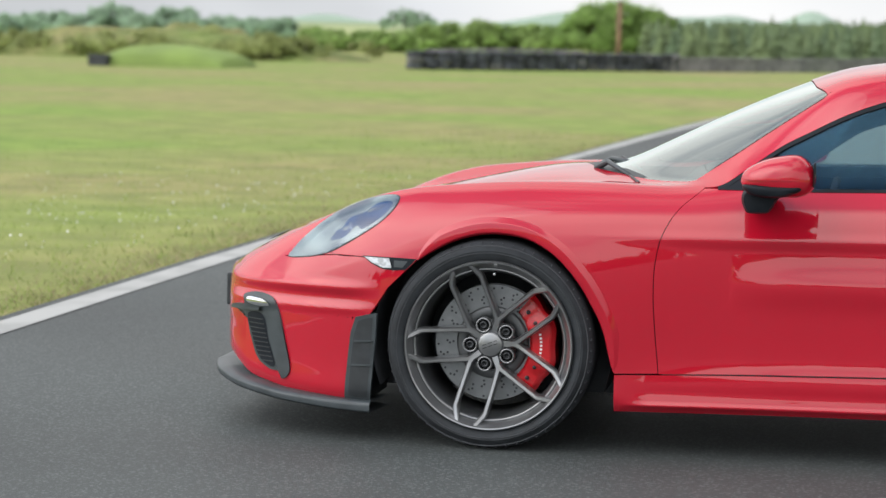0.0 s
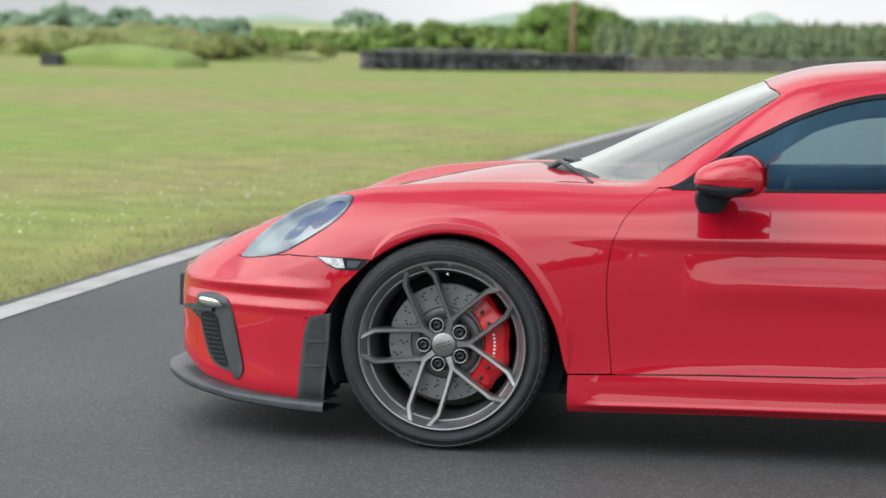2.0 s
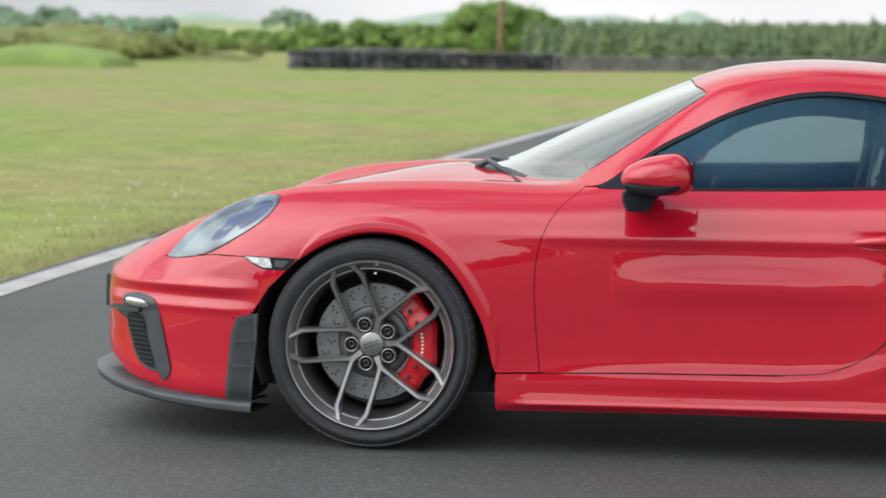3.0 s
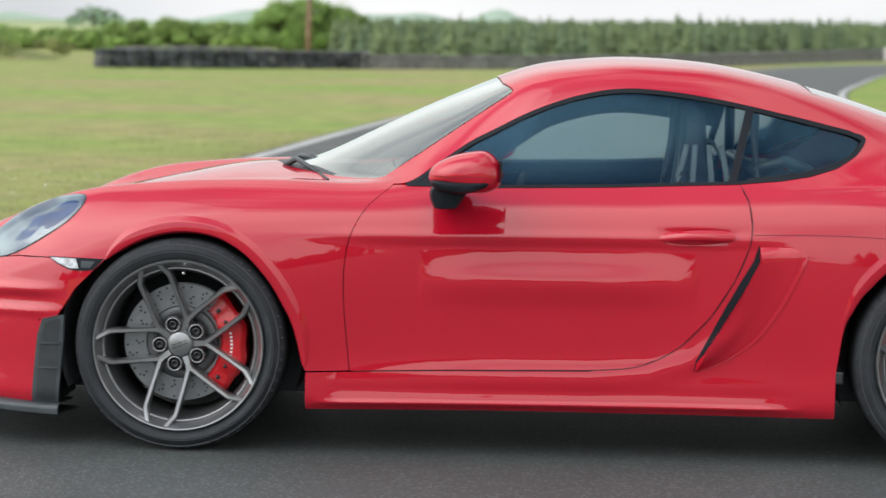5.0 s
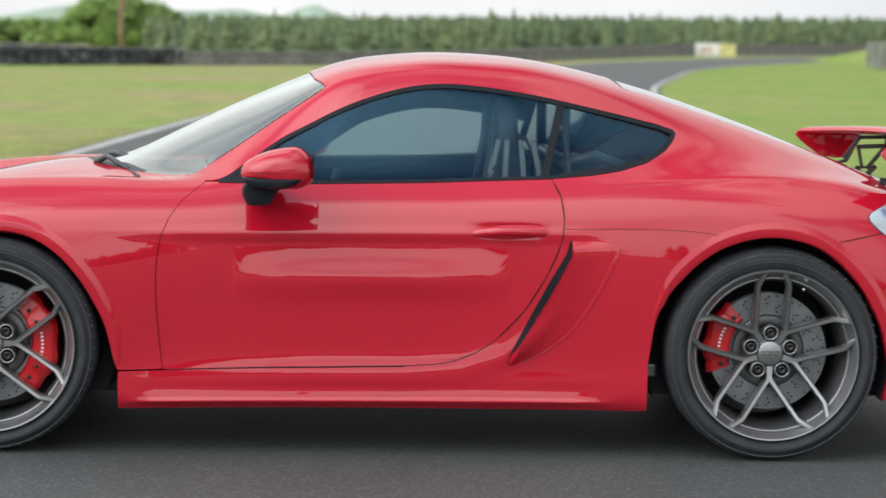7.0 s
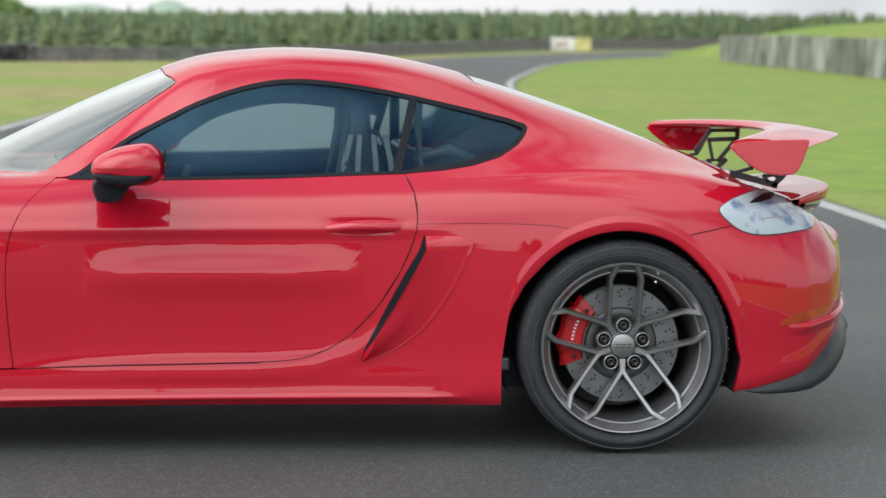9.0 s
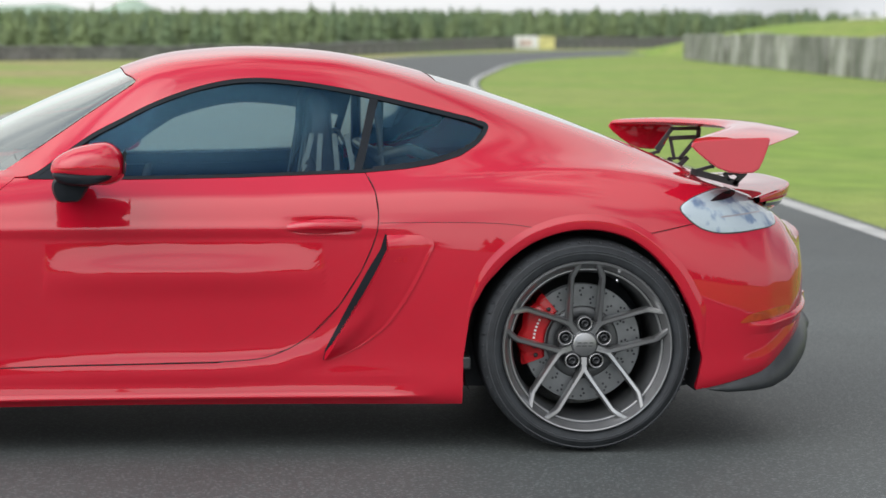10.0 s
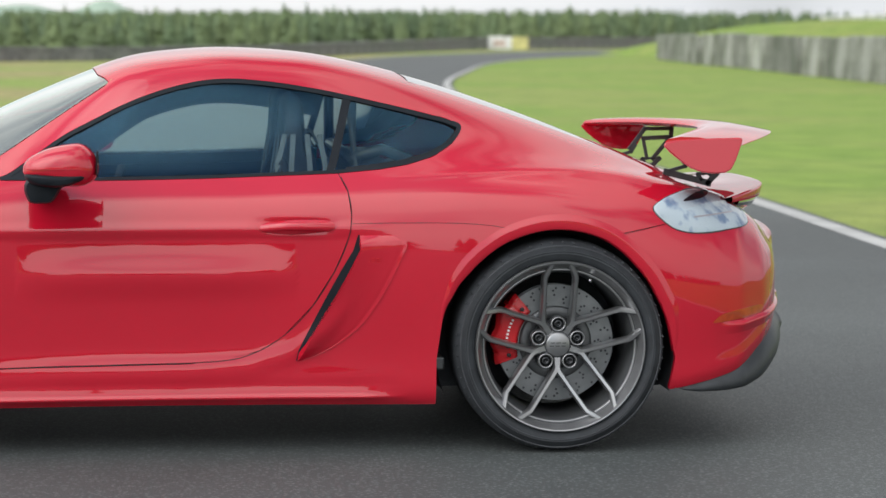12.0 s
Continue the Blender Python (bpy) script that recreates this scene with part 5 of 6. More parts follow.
# scuttle, wipers
cp, cn = whole(top_panel(lambda q: SCUTTLE(q) + 0.001, lambda q: SCUTTLE(q) + 0.020 + 0.05 * np.clip((q - 9.9) / 0.9, 0, 1), 9.95, 12.0, 6, 40, lift=0.0005))
sheet("scuttle_panel", cp, cn, BLACK, car, "black scuttle panel at the foot of the windscreen", edge=0)
for pts in ([(0.255, 0.68, 0.884), (0.300, 0.65, 0.910), (0.394, 0.46, 0.876)], [(0.235, 0.98, 0.880), (0.285, 0.92, 0.908), (0.37, 0.76, 0.905)]):
    bm = bmesh.new()
    tube(bm, pts, [0.011, 0.009, 0.007], 8)
    arm = part("wiper_arm", bm, GREYPLASTIC, car, "black windscreen wiper", smooth=40)
    bm = bmesh.new()
    e = Vector(pts[-1])
    tube(bm, [e + Vector((-0.06, 0.26, 0.006)), e, e + Vector((0.045, -0.13, -0.016))], 0.005, 6)
    part("wiper_blade", bm, BLACK, arm, "")

# tail: lamp, reflector, diffuser, ducktail, wing
TAIL = [(2.790, 0.778), (2.824, 0.806), (2.882, 0.824), (2.946, 0.833), (3.02, 0.823), (3.075, 0.809), (3.122, 0.790), (3.150, 0.766), (3.156, 0.738), (3.142, 0.717), (3.063, 0.709), (2.973, 0.703), (2.902, 0.706), (2.843, 0.727)]
STRIPE = material("pale_red_reflector", (0.66, 0.54, 0.54), rough=0.3, vary=0.1)
# blue spots paint the sky's reflection onto the pale housing
TAILHOUSE = material("tail_lamp_housing", (0.88, 0.89, 0.90), rough=0.25, metal=0.0, second=(0.34, 0.42, 0.58), scale=16, spread=(0.38, 0.50))
for ob in fit("tail_lamp", grown(TAIL, 0.004), MATT, 0.0015, "clear tail lamp with a dark rim", edge=0.004, rings=4, n=100):
    far = ob.data.vertices[0].co.y > CENTRE
    p, nn = blob(TAIL, 12, 0.0025, 100)
    sheet("housing", p, nn, TAILHOUSE, ob, "", far, 0)
    p, nn = blob([(2.90, 0.80), (2.96, 0.822), (3.02, 0.822), (2.99, 0.808), (2.94, 0.80)], 4, 0.004, 40)
    sheet("dark_inset", p, nn, TRIM, ob, "", far, 0)
    p, nn = blob([(2.93, 0.748), (3.09, 0.757), (3.09, 0.761), (2.93, 0.753)], 3, 0.0036, 40, spline=False)
    sheet("reflector_strip", p, nn, STRIPE, ob, "", far, 0)
    p, nn = blob([(3.08, 0.80), (3.125, 0.782), (3.13, 0.765), (3.085, 0.782)], 4, 0.004, 40)
    sheet("red_inset", p, nn, CALIPER, ob, "", far, 0)
    p, nn = blob(TAIL, 12, 0.004, 100, dome=0.012)
    sheet("lens", p, nn, HEADLENS, ob, "", far, 0)
REFLECT = material("amber_red_reflector", (0.42, 0.05, 0.012), rough=0.15, coat=0.6, vary=0.15, scale=20)
fit("rear_reflector", [(2.993, 0.412), (3.012, 0.430), (3.04, 0.442), (3.117, 0.454), (3.182, 0.457), (3.184, 0.435), (3.14, 0.428), (3.095, 0.421), (3.04, 0.415)], REFLECT, 0.002, "slim amber-red rear reflector", edge=0.003, n=60)
t = np.linspace(3.02, 3.335, 60)
zr = np.interp(t, [3.02, 3.1, 3.2, 3.335], [0.400, 0.404, 0.420, 0.452])
x2 = np.stack([t] * 5)
z2 = np.stack([zr + d for d in (-0.030, -0.012, -0.004, 0.004, 0.012)])
p, nn = on_skin(x2, q_at(x2, z2), np.array([0.0, 0.006, 0.012, 0.010, 0.0])[:, None] * np.clip((t - 3.02) / 0.08, 0, 1) + 0.0004)
n2 = np.cross(np.gradient(p, axis=1), np.gradient(p, axis=0))
n2 /= np.linalg.norm(n2, axis=-1, keepdims=True) + 1e-12
n2 *= np.sign((n2 * nn).sum(-1, keepdims=True))
both(lambda far: sheet("bumper_ridge", p, n2, RED, car, "", far, 0))

xs_ = np.linspace(2.865, 3.345, 70)
w0, z0 = skin(xs_, 0 * xs_)
k = np.clip((xs_ - 2.865) / 0.48, 0, 1)
zl = np.interp(xs_, [2.865, 2.90, 2.95, 3.05, 3.12, 3.18, 3.27, 3.31, 3.345], [0.204, 0.194, 0.187, 0.187, 0.194, 0.215, 0.268, 0.292, 0.312])
rows = []
for f, out_by in ((0.0, -0.004), (0.12, 0.012), (0.35, 0.030), (0.62, 0.040), (0.85, 0.034), (1.0, 0.020), (1.05, -0.02), (1.0, -0.15)):
    grow = out_by * (0.25 + 0.35 * k)
    rows.append(np.stack([xs_ + np.maximum(grow, -0.03) * 1.1 * k, CENTRE - np.maximum(w0 + grow, 0.0), z0 * (1 - f) + zl * f], 1))
p = np.stack(rows[::-1])
nn = np.cross(np.gradient(p, axis=1), np.gradient(p, axis=0))
nn /= np.linalg.norm(nn, axis=-1, keepdims=True) + 1e-12
both(lambda far: sheet("rear_diffuser", p, nn, BLACK, car, "dark grey rear diffuser", far, 0))
bm = bmesh.new()
box(bm, (2.95, 0.45, 0.23), (3.26, 1.35, 0.40))
part("diffuser_core", bm, MATT, car, "")
bm = bmesh.new()
box(bm, (3.05, 0.62, 0.42), (3.20, 1.18, 0.66))
part("bumper_core", bm, RED, car, "")

# ducktail lip across the tail, and the light strip under it
def across(prof, half, name, mat, label):
    rows = []
    for i in range(49):
        w = half * math.sin((-1 + i / 24) * math.pi / 2)
        s_ = abs(w / 0.62)
        back_by, drop, thin = 0.20 * s_ ** 3, 0.033 * s_ ** 3, 1 - 0.65 * s_ ** 3
        rows.append([(x - back_by * max(0, x - 2.93) / 0.37, CENTRE + w, (z if z > 0.829 else 0.832 - (0.832 - z) * thin) - drop) for x, z in prof])
    p = np.array(rows)
    nn = np.cross(np.gradient(p, axis=0), np.gradient(p, axis=1))
    nn /= np.linalg.norm(nn, axis=-1, keepdims=True) + 1e-12
    ob = sheet(name, p, nn, mat, car, label, False, 0.0)
    bm = bmesh.new()
    bm.from_mesh(ob.data)
    for e in bm.edges:
        e.smooth = len(e.link_faces) == 2 and e.calc_face_angle(0) < radians(40)
    bm.to_mesh(ob.data)
    bm.free()
    return ob


across([(2.93, 0.860), (3.0, 0.843), (3.07, 0.834), (3.15, 0.8295), (3.22, 0.831), (3.27, 0.837), (3.292, 0.838), (3.301, 0.835), (3.303, 0.830), (3.299, 0.812), (3.294, 0.798), (3.285, 0.794), (3.15, 0.794), (3.0, 0.794)], 0.62, "ducktail", RED, "red ducktail lip under the wing")
across([(3.0, 0.797), (3.284, 0.797), (3.278, 0.778), (3.262, 0.758), (3.235, 0.742), (3.0, 0.74)], 0.57, "tail_light_bar", DARKGLASS, "black light strip under the ducktail")

# rear wing: swept plane, hanging end plates, lattice struts
wing = new("rear_wing")
wing.parent = car
tagged(wing, label="large red rear wing on black lattice struts")
rows = []
for i in range(61):
    w = -0.782 + 1.564 * i / 60
    s_ = abs(w) / 0.782
    lead, chord = 3.098 - 0.264 * s_ ** 1.7, 0.262 - 0.01 * s_
    sec = []
    for c, up, dn in ((0.0, 0.0, 0.0), (0.05, 0.011, -0.008), (0.2, 0.019, -0.012), (0.45, 0.020, -0.010), (0.75, 0.011, -0.006), (1.0, 0.001, -0.001)):
        sec.append((c, up, dn))
    zb = 1.016 - 0.022 * s_ ** 3
    top = [(lead + chord * c, CENTRE + w, zb + up - 0.010 * c) for c, up, dn in sec]
    bot = [(lead + chord * c, CENTRE + w, zb + dn - 0.010 * c) for c, up, dn in sec[::-1]]
    rows.append(top + bot)
p = np.array(rows)
verts = p.reshape(-1, 3)
m = p.shape[1]
faces = [(i * m + j, i * m + (j + 1) % m, (i + 1) * m + (j + 1) % m, (i + 1) * m + j) for i in range(60) for j in range(m)]
faces += [tuple(range(m - 1, -1, -1)), tuple(60 * m + j for j in range(m))]
plane = mesh_object("wing_plane", verts, faces, RED, wing)
bm = bmesh.new()
bm.from_mesh(plane.data)
bmesh.ops.recalc_face_normals(bm, faces=bm.faces)
for e in bm.edges:
    e.smooth = len(e.link_faces) == 2 and e.calc_face_angle(0) < radians(50)
bm.to_mesh(plane.data)
bm.free()
PLATE = [(2.822, 0.982), (2.828, 0.994), (2.851, 1.000), (2.956, 1.007), (3.076, 1.010), (3.090, 1.007), (3.083, 0.979), (3.066, 0.934), (3.052, 0.902), (3.038, 0.894), (2.996, 0.892), (2.951, 0.894), (2.916, 0.906), (2.881, 0.934), (2.846, 0.962)]
m = len(PLATE)
ring = [np.array(PLATE[i % m]) * 0.5 + (np.array(PLATE[(i - 1) % m]) + np.array(PLATE[(i + 1) % m])) * 0.25 if i not in (5, 4) else np.array(PLATE[i]) for i in range(m)]
bm = bmesh.new()
face = bm.faces.new([bm.verts.new((a_, 0.108, b_)) for a_, b_ in ring])
out_ = bmesh.ops.extrude_face_region(bm, geom=[face])
bmesh.ops.translate(bm, verts=[v_ for v_ in out_["geom"] if isinstance(v_, bmesh.types.BMVert)], vec=(0, 0.014, 0))
bmesh.ops.recalc_face_normals(bm, faces=bm.faces)
bmesh.ops.bevel(bm, geom=[e for e in bm.edges if e.calc_face_angle(0) > 1.0], offset=0.004, segments=3, affect="EDGES")
for v_ in bm.verts:
    v_.co.y -= 0.10 * (1.0 - v_.co.z)
plate = part("end_plate", bm, RED, wing, "red end plate", smooth=35)
mirror_part(plate)
for yy in (0.42, 1.38):
    for a_, b_, wd in (((2.962, 0.910), (3.020, 0.988), 0.015), ((3.020, 0.986), (3.122, 0.988), 0.014), ((3.012, 0.950), (3.120, 0.956), 0.016), ((3.122, 0.988), (3.120, 0.953), 0.016),
                       ((3.114, 0.950), (3.050, 0.872), 0.015), ((3.014, 0.948), (3.030, 0.872), 0.012), ((2.900, 0.880), (3.052, 0.842), 0.022), ((2.915, 0.884), (2.968, 0.899), 0.012),
                       ((2.968, 0.897), (2.985, 0.925), 0.012), ((3.010, 0.874), (3.078, 0.876), 0.009), ((3.078, 0.876), (3.042, 0.840), 0.018), ((3.010, 0.874), (3.025, 0.852), 0.014)):
        d = Vector((b_[0] - a_[0], 0, b_[1] - a_[1]))
        m_ = Matrix.Translation(((a_[0] + b_[0]) / 2, yy, (a_[1] + b_[1]) / 2)) @ Matrix.Rotation(-math.atan2(d.z, d.x), 4, "Y")
        bm = bmesh.new()
        half = (d.length + wd * 0.6) / 2
        box(bm, (-half, -0.006, -wd / 2), (half, 0.006, wd / 2), bevel=0.002)
        bmesh.ops.transform(bm, matrix=m_, verts=bm.verts)
        part("strut_bar", bm, BLACK, wing, "black lattice strut bar")

# ---- cabin ----
bm = bmesh.new()
box(bm, (0.62, 0.16, 0.26), (1.95, 1.64, 0.30))
box(bm, (1.86, 0.18, 0.28), (1.98, 1.62, 0.90))
part("cabin_floor", bm, MATT, car, "")
u, v = np.meshgrid(np.linspace(0.62, 1.82, 40), np.linspace(0, 1, 16))
zz = 0.30 + (BELT(u) - 0.012 - 0.30) * v
p, nn = on_skin(u, q_at(u, zz), -0.045 + 0 * u)
both(lambda far: sheet("door_card", p, nn, SEAT, car, "black inner door trim", far, 0.004))
p, nn = on_skin(u, q_at(u, zz), -0.060 + 0 * u)
both(lambda far: sheet("door_card_inner", p, -nn, SEAT, car, "", far, 0.0))
dash = inflate("dashboard", [(0.55, 0.84), (0.66, 0.895), (0.80, 0.905), (0.92, 0.88), (0.95, 0.80), (0.90, 0.62), (0.70, 0.55), (0.58, 0.6)], 0.20, 1.60, SEAT, car, "black dashboard", 6, 8)
bm = bmesh.new()
a = np.linspace(0, 2 * math.pi, 29)
tube(bm, [(1.03 + 0.05 * math.sin(t), 0.55 + 0.18 * math.cos(t), 0.70 + 0.175 * math.sin(t)) for t in a], 0.014, 8, cap=False)
part("steering_wheel", bm, SEAT, car, "black steering wheel", smooth=60)
for yy in (0.55, 1.25):
    seat = new("bucket_seat")
    seat.parent = car
    tagged(seat, label="black high-backed bucket seat with pale belts")
    inflate("seat_back", [(1.53, 0.42), (1.57, 0.66), (1.592, 0.86), (1.602, 1.02), (1.607, 1.10), (1.625, 1.128), (1.655, 1.128), (1.677, 1.09), (1.690, 0.98), (1.725, 0.90), (1.72, 0.75), (1.68, 0.50), (1.62, 0.40)], yy - 0.235, yy + 0.235, SEAT, seat, "", 10, 5)
    inflate("seat_cushion", [(1.02, 0.50), (1.10, 0.55), (1.35, 0.49), (1.55, 0.46), (1.60, 0.36), (1.50, 0.30), (1.08, 0.36)], yy - 0.25, yy + 0.25, SEAT, seat, "", 8, 6)
    inflate("seat_bolster", [(1.50, 0.66), (1.555, 0.80), (1.585, 0.90), (1.615, 0.92), (1.65, 0.80), (1.62, 0.60), (1.53, 0.50)], yy - 0.285, yy - 0.19, SEAT, seat, "", 6, 3)
    for dy in (-0.09, 0.09):
        bm = bmesh.new()
        pts = [(1.76, yy + dy, 0.92), (1.71, yy + dy * 1.05, 1.005), (1.605, yy + dy, 1.01), (1.585, yy + dy, 0.88), (1.55, yy + dy * 0.9, 0.66)]
        for p0, p1 in zip(pts, pts[1:]):
            d = Vector(p1) - Vector(p0)
            m_ = Matrix.Translation((Vector(p0) + Vector(p1)) / 2) @ Matrix.Rotation(-math.atan2(d.z, d.x), 4, "Y")
            bmesh.ops.create_cube(bm, size=1, matrix=m_ @ Matrix.Diagonal((d.length + 0.01, 0.045, 0.004, 1)))
        part("seat_belt", bm, BELTCLOTH, seat, "")
for x0, x1 in ((1.612, 1.585), (1.640, 1.63), (1.685, 1.69), (1.725, 1.74)):
    bm = bmesh.new()
    for p0, p1 in (((x0, 0.300, 1.00), (x1 + 0.005, 0.285, 0.90)), ((x1 + 0.005, 0.285, 0.90), (x1, 0.28, 0.70))):
        d = Vector(p1) - Vector(p0)
        m_ = Matrix.Translation((Vector(p0) + Vector(p1)) / 2) @ Matrix.Rotation(-math.atan2(d.z, d.x), 4, "Y")
        bmesh.ops.create_cube(bm, size=1, matrix=m_ @ Matrix.Diagonal((d.length + 0.004, 0.003, 0.017, 1)))
    part("harness_strap", bm, BELTCLOTH, car, "pale harness strap beside the seat")
cage = new("roll_cage")
cage.parent = car
tagged(cage, label="dark roll cage behind the seats")
for pts in ([(1.84, 0.22, 0.30), (1.84, 0.24, 0.85), (1.83, 0.34, 1.10), (1.82, 0.50, 1.185), (1.82, 0.90, 1.20), (1.82, 1.30, 1.185), (1.83, 1.46, 1.10), (1.84, 1.56, 0.85), (1.84, 1.58, 0.30)],
            [(1.84, 0.26, 0.92), (1.84, 1.54, 0.92)], [(1.84, 0.27, 0.93), (1.93, 0.31, 0.955), (2.02, 0.36, 0.92), (2.06, 0.40, 0.84)]):
    bm = bmesh.new()
    tube(bm, pts, 0.019, 10)
    part("cage_tube", bm, GREYPLASTIC, cage, "", smooth=50)
# pale parcel shelf trim that shows through the quarter window
inflate("rear_shelf", [(1.95, 0.84), (2.05, 0.875), (2.25, 0.86), (2.32, 0.80), (2.20, 0.74), (1.98, 0.76)], 0.36, 1.44, SEAT, car, "", 6, 6)
inflate("roof_lining", [(1.06, 1.165), (1.2, 1.225), (1.42, 1.243), (1.7, 1.228), (1.95, 1.17), (1.95, 1.155), (1.7, 1.208), (1.42, 1.223), (1.2, 1.205)], 0.42, 1.38, SEAT, car, "", 6, 8, spline=False)
# ---- ground, track, walls and distance ----
GRASS = material("meadow_grass", (0.205, 0.295, 0.050), rough=0.9, second=(0.29, 0.262, 0.098), scale=0.13, spread=(0.38, 0.62), bump=0.4, bump_scale=14, detail=10)
ASPHALT = material("worn_asphalt", (0.078, 0.088, 0.087), rough=0.62, second=(0.063, 0.071, 0.070), scale=0.7, spread=(0.35, 0.65), detail=3, bump=0.5, bump_scale=150)
nt = ASPHALT.node_tree
shader = nt.nodes["Principled BSDF"]
was = shader.inputs["Base Color"].links[0].from_socket
tc, grain, tone, join = nt.nodes.new("ShaderNodeTexCoord"), nt.nodes.new("ShaderNodeTexVoronoi"), nt.nodes.new("ShaderNodeValToRGB"), nt.nodes.new("ShaderNodeMixRGB")
grain.inputs["Scale"].default_value = 62
tone.color_ramp.elements[0].position, tone.color_ramp.elements[0].color = 0.10, (1.95, 1.95, 1.92, 1)
tone.color_ramp.elements[1].position, tone.color_ramp.elements[1].color = 0.42, (0.80, 0.80, 0.80, 1)
join.blend_type = "MULTIPLY"
join.inputs["Fac"].default_value = 1.0
nt.links.new(tc.outputs["Object"], grain.inputs["Vector"])
nt.links.new(grain.outputs["Distance"], tone.inputs["Fac"])
nt.links.new(was, join.inputs["Color1"])
nt.links.new(tone.outputs["Color"], join.inputs["Color2"])
nt.links.new(join.outputs["Color"], shader.inputs["Base Color"])
PAINTLINE = material("white_line_paint", (0.40, 0.40, 0.385), rough=0.7, vary=0.12, scale=2.5)
CONCRETE = material("weathered_concrete", (0.27, 0.275, 0.262), rough=0.9, second=(0.14, 0.148, 0.122), scale=0.55, spread=(0.38, 0.60), random_tint=0.28, bump=0.3, bump_scale=20)


def flat(name, left, right, z, mat, label, category, kind="structure", thick=0.0):
    """A strip of ground between two lines of (x, y)."""
    verts, faces = [], []
    for (a, b), (c, d) in zip(left, right):
        verts += [(a, b, z), (c, d, z)]
    for i in range(len(left) - 1):
        faces.append((2 * i, 2 * i + 1, 2 * i + 3, 2 * i + 2))
    ob = mesh_object(name, verts, faces, mat)
    return tagged(ob, label, category, kind=kind)



LEFT_EDGE = [(-2.75, -400), (-2.74, -200), (-2.72, -80), (-2.70, -40), (-2.67, -20), (-2.64, -8), (-2.62, 0), (-2.60, 3), (-2.55, 7), (-2.42, 12), (-2.10, 18.5), (-1.66, 27.7), (-0.8, 40), (1.2, 62), (4.5, 86), (9.9, 108), (14.5, 128), (20.5, 148), (31, 178), (54, 225)]
RIGHT_EDGE = [(5.6, -400), (5.6, -200), (5.62, -80), (5.66, -40), (5.70, -20), (5.75, -8), (5.78, 0), (5.82, 3), (5.88, 7), (6.0, 11), (6.15, 18.5), (6.5, 28), (7.1, 40), (8.6, 56), (11.3, 74), (15.8, 100), (24.4, 132), (35, 158), (55, 190), (90, 220)]


def dense(line, n=240):
    """A smooth line through points, none overshot."""
    a = np.array(line, float)
    s = np.linspace(0, 1, n) ** 1.0
    ys = np.concatenate([np.linspace(a[0, 1], -10, 20), np.linspace(-9, 60, 120), np.linspace(61, a[-1, 1], 100)])
    return [(float(f), float(y)) for f, y in zip(smooth_curve(*[(y, x) for x, y in line])(ys), ys)]


flat("ground", [(-3000, -3000), (-3000, 4500)], [(3000, -3000), (3000, 4500)], -0.03, GRASS, "wide rough meadow of green and straw-coloured grass", "grass")
LE, RE = dense(LEFT_EDGE), dense(RIGHT_EDGE)
flat("road", [(x - 0.12, y) for x, y in LE], [(x + 0.12, y) for x, y in RE], 0.0, ASPHALT, "dark grey worn asphalt race track", "road")
flat("trim", [(x - 0.05, y) for x, y in LE], [(x + 0.12, y) for x, y in LE], 0.004, PAINTLINE, "white painted line along the track edge", "road line")
flat("trim", [(x - 0.12, y) for x, y in RE], [(x + 0.05, y) for x, y in RE], 0.004, PAINTLINE, "white painted line along the track edge", "road line")

rng = np.random.default_rng(7)
mottle(ASPHALT, 0.45, (0.86, 0.86, 0.86), (1.14, 1.14, 1.13), 5.0)
mottle(GRASS, 1.6, (0.80, 0.84, 0.78), (1.16, 1.12, 1.15), 8.0)
mottle(CONCRETE, 1.0, (0.55, 0.58, 0.50), (1.28, 1.27, 1.24), stretch=(0.5, 0.5, 0.45), ground=True)
mottle(CONCRETE, 5.0, (0.8, 0.8, 0.8), (1.15, 1.15, 1.12))


def scatter_mesh(name, verts, faces, mat, parent=None, label="", normals=None):
    me = bpy.data.meshes.new(name)
    v = np.ascontiguousarray(verts, dtype=np.float32)
    f = np.ascontiguousarray(faces, dtype=np.int32)
    k = f.shape[1]
    me.vertices.add(len(v))
    me.vertices.foreach_set("co", v.ravel())
    me.loops.add(f.size)
    me.loops.foreach_set("vertex_index", f.ravel())
    me.polygons.add(len(f))
    me.polygons.foreach_set("loop_start", np.arange(len(f), dtype=np.int32) * k)
    me.update(calc_edges=True)
    me.materials.append(mat)
    if normals is not None:
        me.polygons.foreach_set("use_smooth", np.ones(len(f), dtype=bool))
        me.normals_split_custom_set_from_vertices(np.ascontiguousarray(normals, dtype=np.float32))
    ob = new(name, me)
    ob.parent = parent
    if label:
        tagged(ob, label=label)
    return ob


def leaf_cards(centres, size, facing=None):
    """Small four-cornered leaf clumps turned every way, or along given directions."""
    n = len(centres)
    if facing is None:
        facing = rng.normal(size=(n, 3))
        facing /= np.linalg.norm(facing, axis=1, keepdims=True)
    a = np.cross(facing, rng.normal(size=(n, 3)))
    a /= np.linalg.norm(a, axis=1, keepdims=True)
    b = np.cross(facing, a)
    s = size * rng.uniform(0.6, 1.4, (n, 1))
    v = np.stack([centres - a * s, centres - b * s * 0.6, centres + a * s, centres + b * s * 0.6], 1).reshape(-1, 3)
    return v, np.arange(4 * n).reshape(n, 4)


